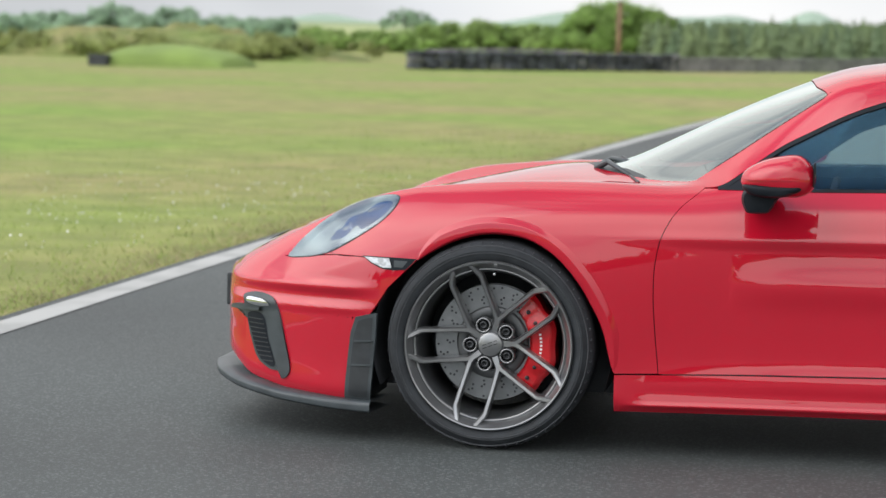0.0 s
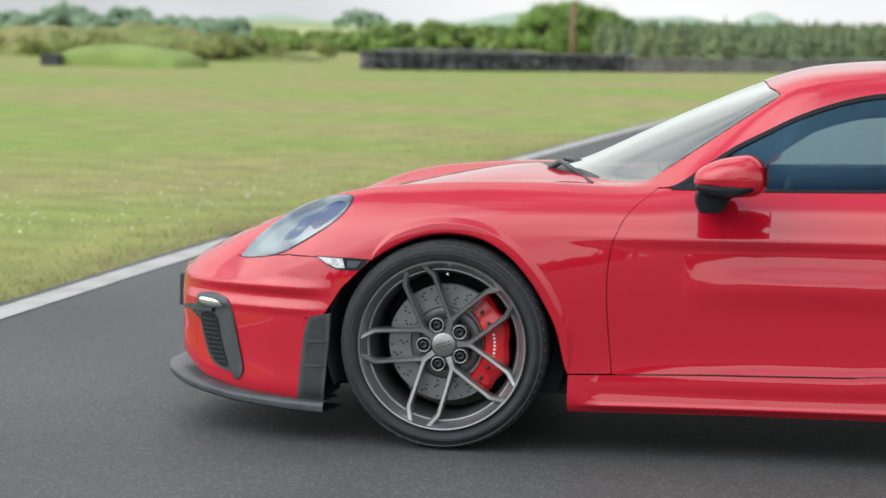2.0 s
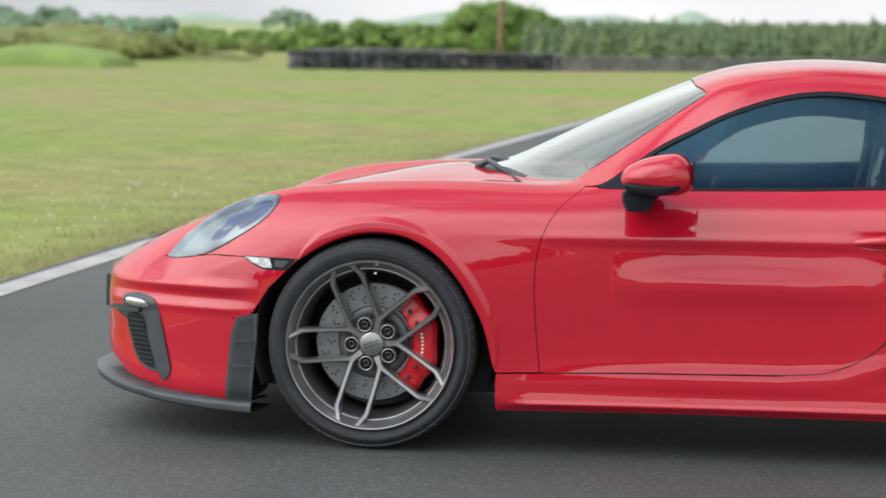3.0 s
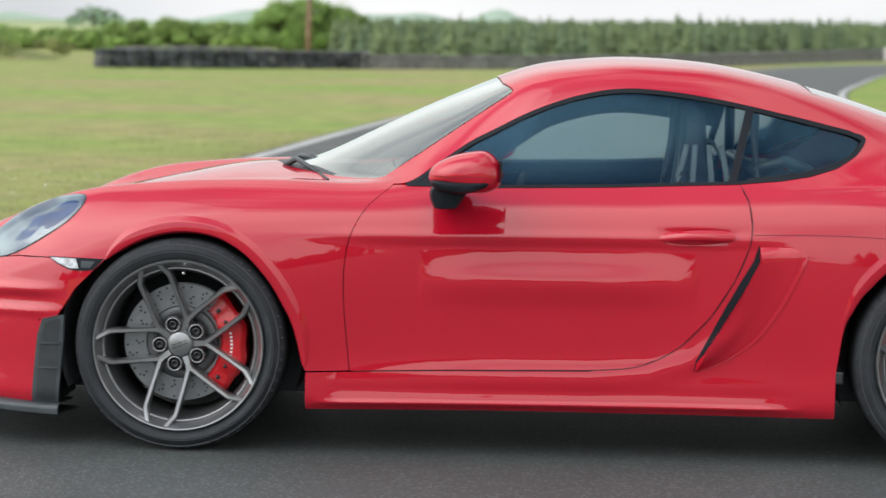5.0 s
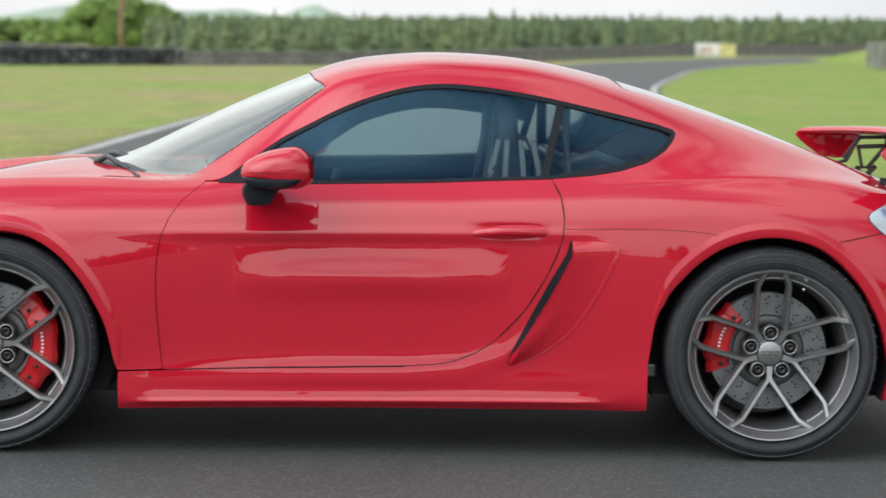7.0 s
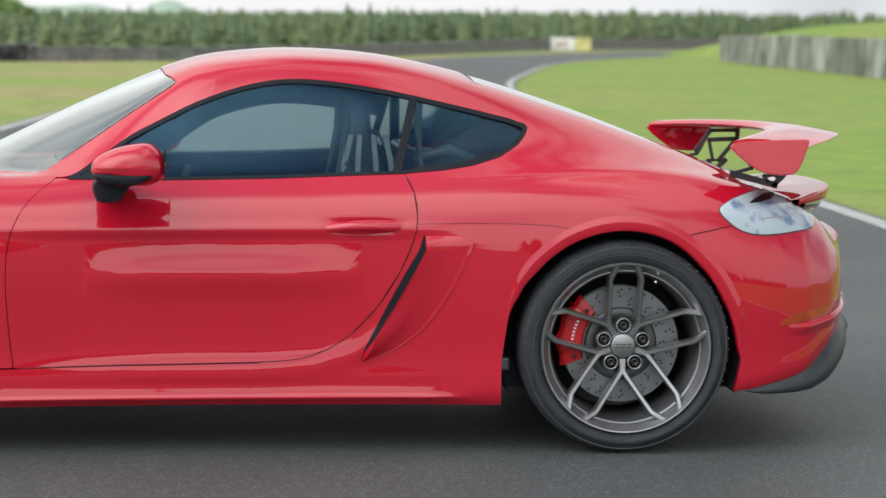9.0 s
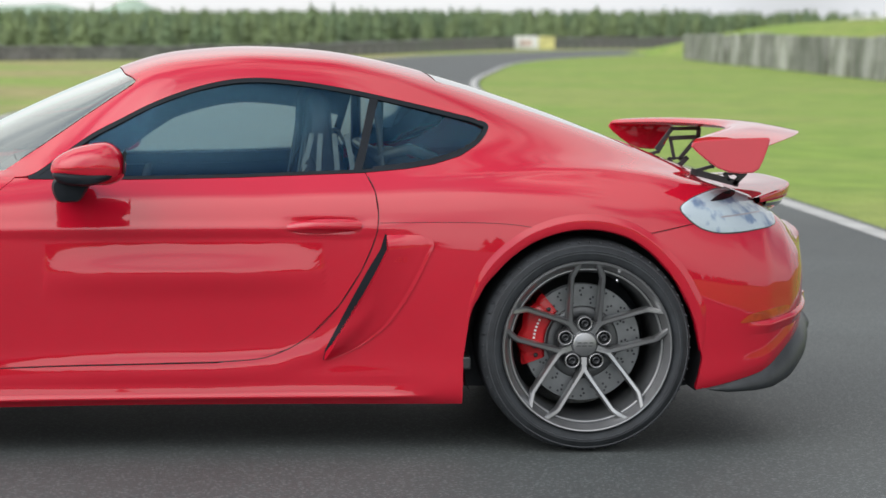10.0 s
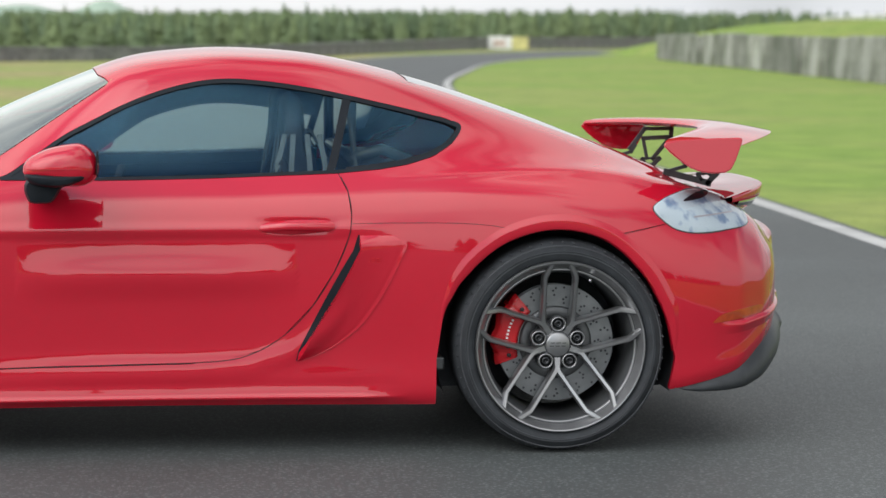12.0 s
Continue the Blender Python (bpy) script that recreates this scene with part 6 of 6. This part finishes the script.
LEAF = material("summer_leaves", (0.30, 0.44, 0.13), rough=0.75, vary=0.2, scale=0.5, random_tint=0.25, island=True)
LEAF_PALE = material("pale_hedge_leaves", (0.34, 0.47, 0.15), rough=0.75, vary=0.2, scale=0.4, random_tint=0.25, island=True)
# distance haze painted into the leaf colour: paler and bluer than LEAF
LEAF_HAZED = material("distant_leaves", (0.42, 0.56, 0.40), rough=0.85, vary=0.15, scale=0.1, random_tint=0.15, island=True)
NEEDLE = material("conifer_needles", (0.118, 0.158, 0.066), rough=0.85, second=(0.080, 0.120, 0.058), scale=0.06, random_tint=0.2, island=True)
BARK = material("rough_bark", (0.12, 0.09, 0.065), rough=0.9, vary=0.3, scale=6, bump=0.4, bump_scale=20)
POLEWOOD = material("rusty_brown_pole", (0.23, 0.14, 0.09), rough=0.85, vary=0.25, scale=4)
BANKGRASS = material("rough_bank_grass", (0.17, 0.22, 0.06), rough=0.95, second=(0.24, 0.23, 0.09), scale=0.35, spread=(0.38, 0.6), bump=0.6, bump_scale=5)
MOUNDGRASS = material("fresh_mown_grass", (0.21, 0.29, 0.075), rough=0.9, vary=0.12, scale=0.6, bump=0.3, bump_scale=10)
INFIELD = material("short_infield_grass", (0.175, 0.275, 0.036), rough=0.9, second=(0.22, 0.275, 0.055), scale=0.16, spread=(0.38, 0.62), bump=0.35, bump_scale=14)
# both hill greens are paled to paint in haze; the yellow is pasture
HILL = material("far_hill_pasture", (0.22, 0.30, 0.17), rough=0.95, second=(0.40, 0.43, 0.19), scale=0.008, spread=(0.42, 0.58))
HILL_HAZED = material("soft_far_hills", (0.33, 0.43, 0.33), rough=0.95, vary=0.08, scale=0.006)
GREYWALL = material("grey_barrier", (0.26, 0.255, 0.25), rough=0.9, second=(0.165, 0.165, 0.17), scale=0.3, spread=(0.35, 0.65), bump=0.3, bump_scale=6, random_tint=0.04)

for leaf_ in (LEAF, LEAF_PALE, LEAF_HAZED):
    leafy(leaf_)
GORSE = leafy(material("rough_gorse_leaves", (0.34, 0.38, 0.15), rough=0.85, vary=0.25, scale=0.6, random_tint=0.15, island=True))
mottle(INFIELD, 1.4, (0.82, 0.86, 0.8), (1.15, 1.1, 1.15), 8.0)
mottle(BANKGRASS, 1.8, (0.75, 0.8, 0.7), (1.2, 1.15, 1.2))
mottle(GREYWALL, 2.5, (0.7, 0.7, 0.7), (1.2, 1.2, 1.18))
# infield right of the track
inf_r = [(x + 0.13, y) for x, y in RE]
flat("ground", inf_r, [(x + 400, y) for x, y in inf_r], -0.012, INFIELD, "short bright green infield grass", "grass")


def tree(name, at, height, width, leaves, size, mat, label, trunk_r=0.18, low=0.12, squash=1.0, clumps=26):
    """A tapered trunk with limbs, and a crown of leaf clumps with an uneven outline."""
    t = thing(name, label, "tree" if "tree" in name else "bush", at=at)
    bm = bmesh.new()
    tube(bm, [(0, 0, -0.1), (0.03 * width, 0, height * 0.25), (-0.02 * width, 0.02, height * 0.5), (0.02, 0, height * 0.85)], [trunk_r, trunk_r * 0.8, trunk_r * 0.5, trunk_r * 0.12], 9)
    ends = []
    for k in range(clumps):
        z = height * rng.uniform(low + 0.08, 0.92)
        h = (z / height - low) / (1 - low)
        reach = 0.5 * width * math.sqrt(max(0.08, 1 - (2 * h - 0.85) ** 2)) * rng.uniform(0.45, 0.95)
        a = rng.uniform(0, 2 * math.pi)
        e = np.array([reach * math.cos(a), reach * math.sin(a) * squash, z])
        ends.append((e, width * rng.uniform(0.09, 0.19)))
        if k < 14:
            tube(bm, [(0, 0, z * 0.55), tuple(e * [0.5, 0.5, 1] * [1, 1, 0.85]), tuple(e)], [trunk_r * 0.35, trunk_r * 0.2, trunk_r * 0.06], 6)
    part("trunk", bm, BARK, t, "", smooth=50)
    pts = []
    per = leaves // clumps
    for e, r in ends:
        d = rng.normal(size=(per, 3))
        d /= np.linalg.norm(d, axis=1, keepdims=True)
        pts.append(e + d * r * rng.uniform(0.35, 1.1, (per, 1)) * [1, 1, 0.8])
    c = np.concatenate(pts)
    own = np.concatenate([p_ - e for p_, (e, r) in zip(pts, ends)])
    own /= np.linalg.norm(own, axis=1, keepdims=True)
    away = c - [0, 0, height * 0.4]
    away /= np.linalg.norm(away, axis=1, keepdims=True)
    lean = own * 0.8 + away * 0.7 + [0, 0, 0.5] + rng.normal(0, 0.33, c.shape)
    lean /= np.linalg.norm(lean, axis=1, keepdims=True)
    v, f = leaf_cards(c, size, lean)
    scatter_mesh("crown", v, f, mat, t, "")
    return t


# hedge bushes, the round tree by the pole
for k in range(17):
    x = -36.8 + 1.05 * k + rng.uniform(-0.3, 0.3)
    hgt = (1.55, 1.45, 1.3, 1.35, 1.3, 1.35, 1.4, 1.6, 1.9, 2.1, 2.0, 2.35, 2.2, 2.0, 2.1, 2.0, 2.0)[k]
    tree("hedge_bush", (x, 150 + rng.uniform(-1.5, 1.5), 0), hgt, 2.3 + rng.uniform(-0.2, 0.4), 2800, 0.12, (LEAF_PALE, LEAF, LEAF_PALE)[k % 3], "leafy green hedge bush beyond the meadow", 0.06, 0.0, clumps=42)
for k, (x, w, hgt) in enumerate(((-22.3, 5.4, 3.9), (-20.0, 6.0, 4.2), (-17.6, 5.0, 3.7))):
    tree("round_tree", (x, 190 + k, 0), hgt, w, 11000, 0.15, LEAF, "round leafy green tree behind the tyre wall", 0.2, 0.0, clumps=80)
pole = thing("wooden_pole", "bare rust-brown wooden pole before the round tree", "pole", at=(-10.77, 104, 0))
bm = bmesh.new()
tube(bm, [(0, 0, -0.1), (0, 0, 1.5), (0.02, 0, 2.92)], [0.13, 0.12, 0.10], 12)
part("shaft", bm, POLEWOOD, pole, "", smooth=40)
bm = bmesh.new()
tube(bm, [(0.02, 0, 2.92), (0.02, 0, 2.96)], [0.115, 0.06], 12)
part("pole_cap", bm, BARK, pole, "")


def mound(name, at, size, mat, label, wobble=0.25, n=40, steep=0.8, skew=0.0):
    """A low hump of earth."""
    verts, faces = [], []
    for j in range(n + 1):
        for i in range(n + 1):
            u, v = 2 * i / n - 1, 2 * j / n - 1
            e = max(0.0, (1 - abs(u) ** 2.4)) * max(0.0, (1 - abs(v) ** 2.4))
            e *= 1 - skew * u
            k = noise.noise(Vector((u * 2.3 + at[0], v * 2.3 + at[1], 0.3)))
            verts.append((u * size[0], v * size[1], size[2] * e ** steep * (1 + wobble * k) - 0.03))
    for j in range(n):
        for i in range(n):
            a = j * (n + 1) + i
            faces.append((a, a + 1, a + n + 2, a + n + 1))
    ob = mesh_object(name, verts, faces, mat)
    ob.location = at
    return tagged(ob, label, "mound", kind="structure")


mound("mound", (-23.0, 73.5, 0), (2.25, 2.4, 0.70), MOUNDGRASS, "smooth bright green grass mound", 0.15, steep=0.32, skew=0.45)
mound("mound", (-31.0, 97, 0), (9.5, 4.0, 1.15), BANKGRASS, "rough olive bank of long grass", 0.5)
mound("mound", (-29.8, 98, 0), (3.4, 3.0, 1.6), BANKGRASS, "rough olive bank of long grass", 0.5)
mound("mound", (-44, 100, 0), (8.0, 4.0, 0.6), BANKGRASS, "rough olive bank of long grass", 0.5)
for k in range(44):
    x, y = rng.uniform(-40, -21.5), rng.uniform(92.5, 98)
    tree("rough_bush", (x, y, 0.25), rng.uniform(0.4, 0.85), rng.uniform(1.4, 2.8), 620, 0.09, GORSE, "low rough gorse bush on the bank", 0.03, 0.0, clumps=9)
crate = thing("dark_crate", "low dark crate standing by the mound", "crate", at=(-25.1, 71, 0))
bm = bmesh.new()
box(bm, (-0.33, -0.25, -0.03), (0.33, 0.25, 0.30), bevel=0.03)
part("body", bm, MATT, crate, "")
bm = bmesh.new()
box(bm, (-0.36, -0.28, 0.30), (0.36, 0.28, 0.35), bevel=0.015)
part("lid", bm, GREYPLASTIC, crate, "")

# far trees on the left, clumps on the hills
for k in range(22):
    x = -128 + 2.1 * k + rng.uniform(-0.8, 0.8)
    hgt = 2.9 + 1.9 * math.exp(-((k - 9.0) / 1.2) ** 2) + 1.6 * math.exp(-((k - 13.6) / 1.1) ** 2) + rng.uniform(-0.2, 0.3)
    tree("distant_tree", (x, 330 + rng.uniform(-8, 8), -0.2), hgt + 0.2, 5.6, 2400, 0.30, LEAF_HAZED, "distant tree, haze painted into its leaves", 0.15, 0.0, clumps=34)
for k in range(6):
    tree("hilltop_tree", (-116.5 + 2.2 * k, 560, 2.2), (2.4, 4.2, 5.0, 4.6, 4.3, 2.6)[k], 4.2, 1000, 0.34, LEAF_HAZED, "clump of trees on the far hill, paled with painted haze", 0.15, 0.0, clumps=20)


def ridge(name, y, x0, x1, crest, mat, label, n=400, depth=180):
    verts, faces = [], []
    for i in range(n + 1):
        x = x0 + (x1 - x0) * i / n
        h = crest(x)
        for k, (dy, s) in enumerate(((-depth, -0.2), (-depth * 0.45, 0.62), (0, 1.0), (depth, 0.3))):
            verts.append((x, y + dy, h * s))
    for i in range(n):
        for k in range(3):
            a = 4 * i + k
            faces.append((a, a + 4, a + 5, a + 1))
    return tagged(mesh_object(name, verts, faces, mat), label, "hill", kind="structure")


ridge("backdrop", 700, -420, 120, lambda x: 3.5 + 0.5 * math.exp(-((x + 140) / 40) ** 2) + 0.3 * noise.noise(Vector((x * 0.02, 3, 0))), HILL, "yellowish pasture rising in the distance, its green paled as haze")
ridge("backdrop", 1300, -700, 900, lambda x: 6.6 + 4.0 * math.exp(-((x + 305) / 18) ** 2) + 6.8 * math.exp(-((x + 168) / 30) ** 2) + 6.0 * math.exp(-((x + 95) / 45) ** 2) + 2.0 * math.exp(-((x + 76) / 14) ** 2) + 9.5 * math.exp(-((x + 34) / 14) ** 2) + 0.5 * noise.noise(Vector((x * 0.05, 7, 0))), HILL_HAZED, "horizon hills, grey-green with painted haze")

# young conifer wood across the far side
def conifers(name, n, xs, ys, label, heights):
    V, F = [], []
    base = 0
    for _ in range(n):
        y = rng.uniform(*ys)
        x = rng.uniform(*xs) * abs(y) / 450
        if y > 0 and y < np.interp(x, [-12, -6.5, 4.5, 11, 16, 25, 36, 47, 60, 80, 200], [110, 104, 122, 146, 166, 198, 222, 245, 268, 302, 320]):
            continue
        h = heights(x, y) * rng.uniform(0.80, 1.10) + (0.5 if rng.random() < 0.06 else 0)
        w = h * rng.uniform(0.22, 0.34)
        tiers = 6
        for t in range(tiers):
            z0 = h * (0.02 + 0.90 * t / tiers)
            z1 = h * min(1.0, 0.02 + 0.90 * (t + 1.9) / tiers)
            r = w * (1 - t / tiers) ** 0.8 * rng.uniform(0.85, 1.15)
            k = 9
            a = np.arange(k) * 2 * math.pi / k + rng.uniform(0, 6)
            rr = r * rng.uniform(0.55, 1.2, k)
            ring = np.stack([x + rr * np.cos(a), y + rr * np.sin(a), z0 + rng.uniform(-0.04, 0.04, k) * h], 1)
            V.append(np.concatenate([ring, [[x, y, z1]]]))
            i = np.arange(k)
            F.append(np.stack([base + i, base + (i + 1) % k, np.full(k, base + k)], 1))
            base += k + 1
    ob = scatter_mesh(name, np.concatenate(V), np.concatenate(F), NEEDLE)
    return tagged(ob, label, "woods", kind="stuff")


conifers("conifer_wood", 3600, (-42, 200), (112, 470), "dense young conifer plantation beyond the track", lambda x, y: 1.34 + (3.1 + 1.7 * min(1, max(0, (x * 450 / y + 20) / 120))) * y / 450)
conifers("conifer_wood", 420, (-800, 800), (-150, -110), "dark conifer belt across the open ground", lambda x, y: 8.5)

# tyre wall: stacked worn tyres
def along(path, step):
    a = np.array(path, float)
    seg = np.hypot(*np.diff(a, axis=0).T)
    s = np.concatenate([[0], np.cumsum(seg)])
    at = np.arange(0, s[-1], step)
    return [(np.interp(t, s, a[:, 0]), np.interp(t, s, a[:, 1]), math.atan2(*(np.diff(a, axis=0)[min(np.searchsorted(s, t, "right") - 1, len(seg) - 1)][::-1]))) for t in at]


wall = thing("tyre_wall", "long dark wall of stacked worn tyres", "tyre wall", at=(-12, 80, 0))
bm = bmesh.new()
lathe(bm, [(0.19, -0.09), (0.27, -0.11), (0.315, -0.085), (0.325, 0), (0.315, 0.085), (0.27, 0.11), (0.19, 0.09)], 20)
bmesh.ops.transform(bm, matrix=Matrix.Rotation(math.pi / 2, 4, "X"), verts=bm.verts)
TYREPIECE = material("weathered_tyre", (0.062, 0.067, 0.076), rough=0.8, vary=0.3, scale=3, random_tint=0.35)
TYREPALE = material("pale_dusty_tyre", (0.14, 0.14, 0.14), rough=0.85, vary=0.3, scale=3, random_tint=0.3)
for f in bm.faces:
    f.smooth = True
tyre_mesh = bpy.data.meshes.new("tyre")
bm.to_mesh(tyre_mesh)
bm.free()
tyre_mesh.materials.append(TYREPIECE)
pale_mesh = tyre_mesh.copy()
pale_mesh.materials[0] = TYREPALE
for i, (x, y, a) in enumerate(along([(-15.3, 77.6), (-12.3, 80.3), (-9.6, 84.0), (-6.9, 88)], 0.56)):
    for k in range(3):
        ob = new("tyre", pale_mesh if rng.random() < 0.06 else tyre_mesh)
        ob.parent = wall
        ob.location = (x + 12 + rng.uniform(-0.05, 0.05), y - 80 + rng.uniform(-0.06, 0.06), 0.11 + 0.222 * k)
        ob.rotation_euler = (rng.uniform(-0.06, 0.06), rng.uniform(-0.06, 0.06), rng.uniform(0, 3))
bm = bmesh.new()
verts, faces = [], []
cover = along([(-15.0, 78.0), (-12.3, 80.5), (-9.8, 83.8)], 0.4)
for i, (x, y, a) in enumerate(cover):
    zc = 0.66 + 0.07 * math.sin(math.pi * i / len(cover)) + 0.01 * noise.noise(Vector((x, y, 0)))
    for dy, dz in ((-0.34, 0.0), (-0.2, 0.05), (0.2, 0.06), (0.4, 0.0)):
        verts.append((x + 12, y - 80 + dy, zc + dz))
for i in range(len(cover) - 1):
    for k in range(3):
        b = 4 * i + k
        faces.append((b, b + 4, b + 5, b + 1))
bm.free()
mesh_object("belt_cover", verts, faces, material("dusty_conveyor_belt", (0.16, 0.14, 0.15), rough=0.85, vary=0.3, scale=1.5), wall, "dusty brown rubber strip")

# grey barrier that follows the far edge of the track
barrier = thing("track_barrier", "weathered grey barrier curving along the far side of the track", "barrier", at=(-6, 89, 0))
run = along([(-6.5, 88.6), (-2.0, 95), (4.5, 106), (11.0, 131), (16.0, 151), (25.2, 186), (36, 208), (47, 231), (60, 255), (80, 290)], 3.0)
for i, (x, y, a) in enumerate(run):
    hgt = 0.55 + 0.55 * min(1, max(0, (y - 95) / 130)) + rng.uniform(-0.02, 0.02)
    bm = bmesh.new()
    box(bm, (-1.50, -0.3, -0.03), (1.48, 0.3, hgt), bevel=0.02)
    for v in bm.verts:
        v.co += Vector((0, 0.03, 0.015)) * noise.noise(v.co * 1.7 + Vector((i, 0, 0)))
    ob = part("barrier_section", bm, GREYWALL, barrier, "")
    ob.location = (x + 6, y - 89, 0)
    ob.rotation_euler = (0, 0, a)
board = thing("track_board", "small white and yellow board at the far bend", "sign", at=(29.05, 189.8, 0))
for name, lo, hi, m in (("white_panel", -1.65, 0.35, WHITE), ("yellow_panel", 0.37, 1.75, material("yellow_panel", (0.60, 0.55, 0.24), rough=0.6, vary=0.15, scale=1.5))):
    bm = bmesh.new()
    box(bm, (lo, -0.06, 0.02), (hi, 0.06, 1.08), bevel=0.02)
    part(name, bm, m, board, "")
bm = bmesh.new()
box(bm, (-1.2, -0.075, 0.25), (-0.2, -0.066, 0.75))
part("pale_mark", bm, material("faded_pink_print", (0.55, 0.42, 0.38), rough=0.7, vary=0.3, scale=3), board, "")

# concrete wall sections by the infield
blocks = along([(28.6, 125.0), (27.5, 115), (26.4, 105), (24.6, 84), (22.6, 64), (20.0, 44)], 4.5)
for i, (x, y, a) in enumerate(blocks):
    hgt = 1.46 - 0.005 * i + rng.uniform(-0.09, 0.05)
    b = thing("concrete_block", "tall weathered concrete wall section streaked with moss", "wall", "concrete wall sections", at=(x, y, -0.02))
    b.rotation_euler = (0, 0, a + rng.uniform(-0.06, 0.06))
    bm = bmesh.new()
    box(bm, (0.0, -0.2, -0.02), (4.50, 0.2, hgt), bevel=0.03)
    bmesh.ops.subdivide_edges(bm, edges=[e for e in bm.edges if e.calc_length() > 1.0], cuts=5, use_grid_fill=True)
    for v in bm.verts:
        v.co += Vector((0, 0.012, 0.03 if v.co.z > 0.8 else 0)) * noise.noise(v.co * 0.9 + Vector((i * 3, 0, 0)))
    part("slab", bm, CONCRETE, b, "", smooth=30)
mound("mound", (50, 140, 0), (19, 22, 2.75), INFIELD, "green grass bank behind the concrete wall", 0.08)
fence = thing("white_rail", "low white rail along the top of the bank", "rail", at=(45, 150, 2.2))
for k in range(5):
    bm = bmesh.new()
    box(bm, (1.6 * k - 0.05, -0.05, -0.2), (1.6 * k + 0.05, 0.05, 0.45 + 0.12 * k))
    part("post", bm, WHITE, fence, "")
for dz in (0.12, 0.38):
    bm = bmesh.new()
    tube(bm, [(-0.3, -0.06, dz), (3.2, -0.06, dz + 0.25), (7.0, -0.06, dz + 0.55)], 0.075, 8)
    part("beam", bm, WHITE, fence, "")

# grass blades by the near track edge, with small white flowers
def blades(name, n, xs, ys, hgt, mat, label, cat, edge):
    y = ys[0] + (ys[1] - ys[0]) * rng.random(n) ** 1.6
    x = edge(y) - 0.14 - np.abs(rng.normal(0, 1, n)) ** 1.3 * xs
    a = rng.uniform(0, 2 * math.pi, n)
    h = hgt * rng.uniform(0.5, 1.4, n)
    w = 0.0022 + 0.0015 * rng.random(n)
    dx, dy = np.cos(a) * w, np.sin(a) * w
    lean = np.stack([-np.sin(a), np.cos(a)], 1) * (h * rng.uniform(0.9, 2.2, n))[:, None]
    v = np.stack([np.stack([x - dx, y - dy, 0 * x - 0.03], 1), np.stack([x + dx, y + dy, 0 * x - 0.03], 1), np.stack([x + lean[:, 0], y + lean[:, 1], h - 0.03], 1)], 1).reshape(-1, 3)
    ob = scatter_mesh(name, v, np.arange(3 * n).reshape(n, 3), mat)
    return tagged(ob, label, cat, kind="stuff")


BLADE = material("grass_blades", (0.27, 0.35, 0.09), rough=0.8, vary=0.2, scale=1.2, random_tint=0.22, island=True)
STRAW = leafy(material("dry_straw", (0.36, 0.31, 0.18), rough=0.85, vary=0.2, scale=1.0, random_tint=0.3, island=True))
leafy(BLADE)
left_of = smooth_curve(*[(y, x) for x, y in LEFT_EDGE])
right_of = smooth_curve(*[(y, x) for x, y in RIGHT_EDGE])
blades("grass_blades", 16000, 3.0, (1.0, 26.0), 0.035, BLADE, "short green grass by the track edge", "grass", left_of)
blades("dry_grass", 6000, 0.22, (1.0, 22.0), 0.035, STRAW, "dry straw-coloured grass at the track edge", "grass", left_of)
blades("grass_blades", 7000, -3.0, (8.0, 30.0), 0.03, BLADE, "short green infield grass by the track edge", "grass", lambda y: right_of(y) + 0.3)
n = 320
y = rng.uniform(5, 14, n)
x = left_of(y) - 0.6 - np.abs(rng.normal(0, 1.6, n))
c = np.stack([x, y, rng.uniform(0.02, 0.07, n)], 1)
v, f = leaf_cards(c, 0.009)
tagged(scatter_mesh("daisy_flowers", v, f, WHITE), "tiny white daisies in the grass", "flowers", kind="stuff")
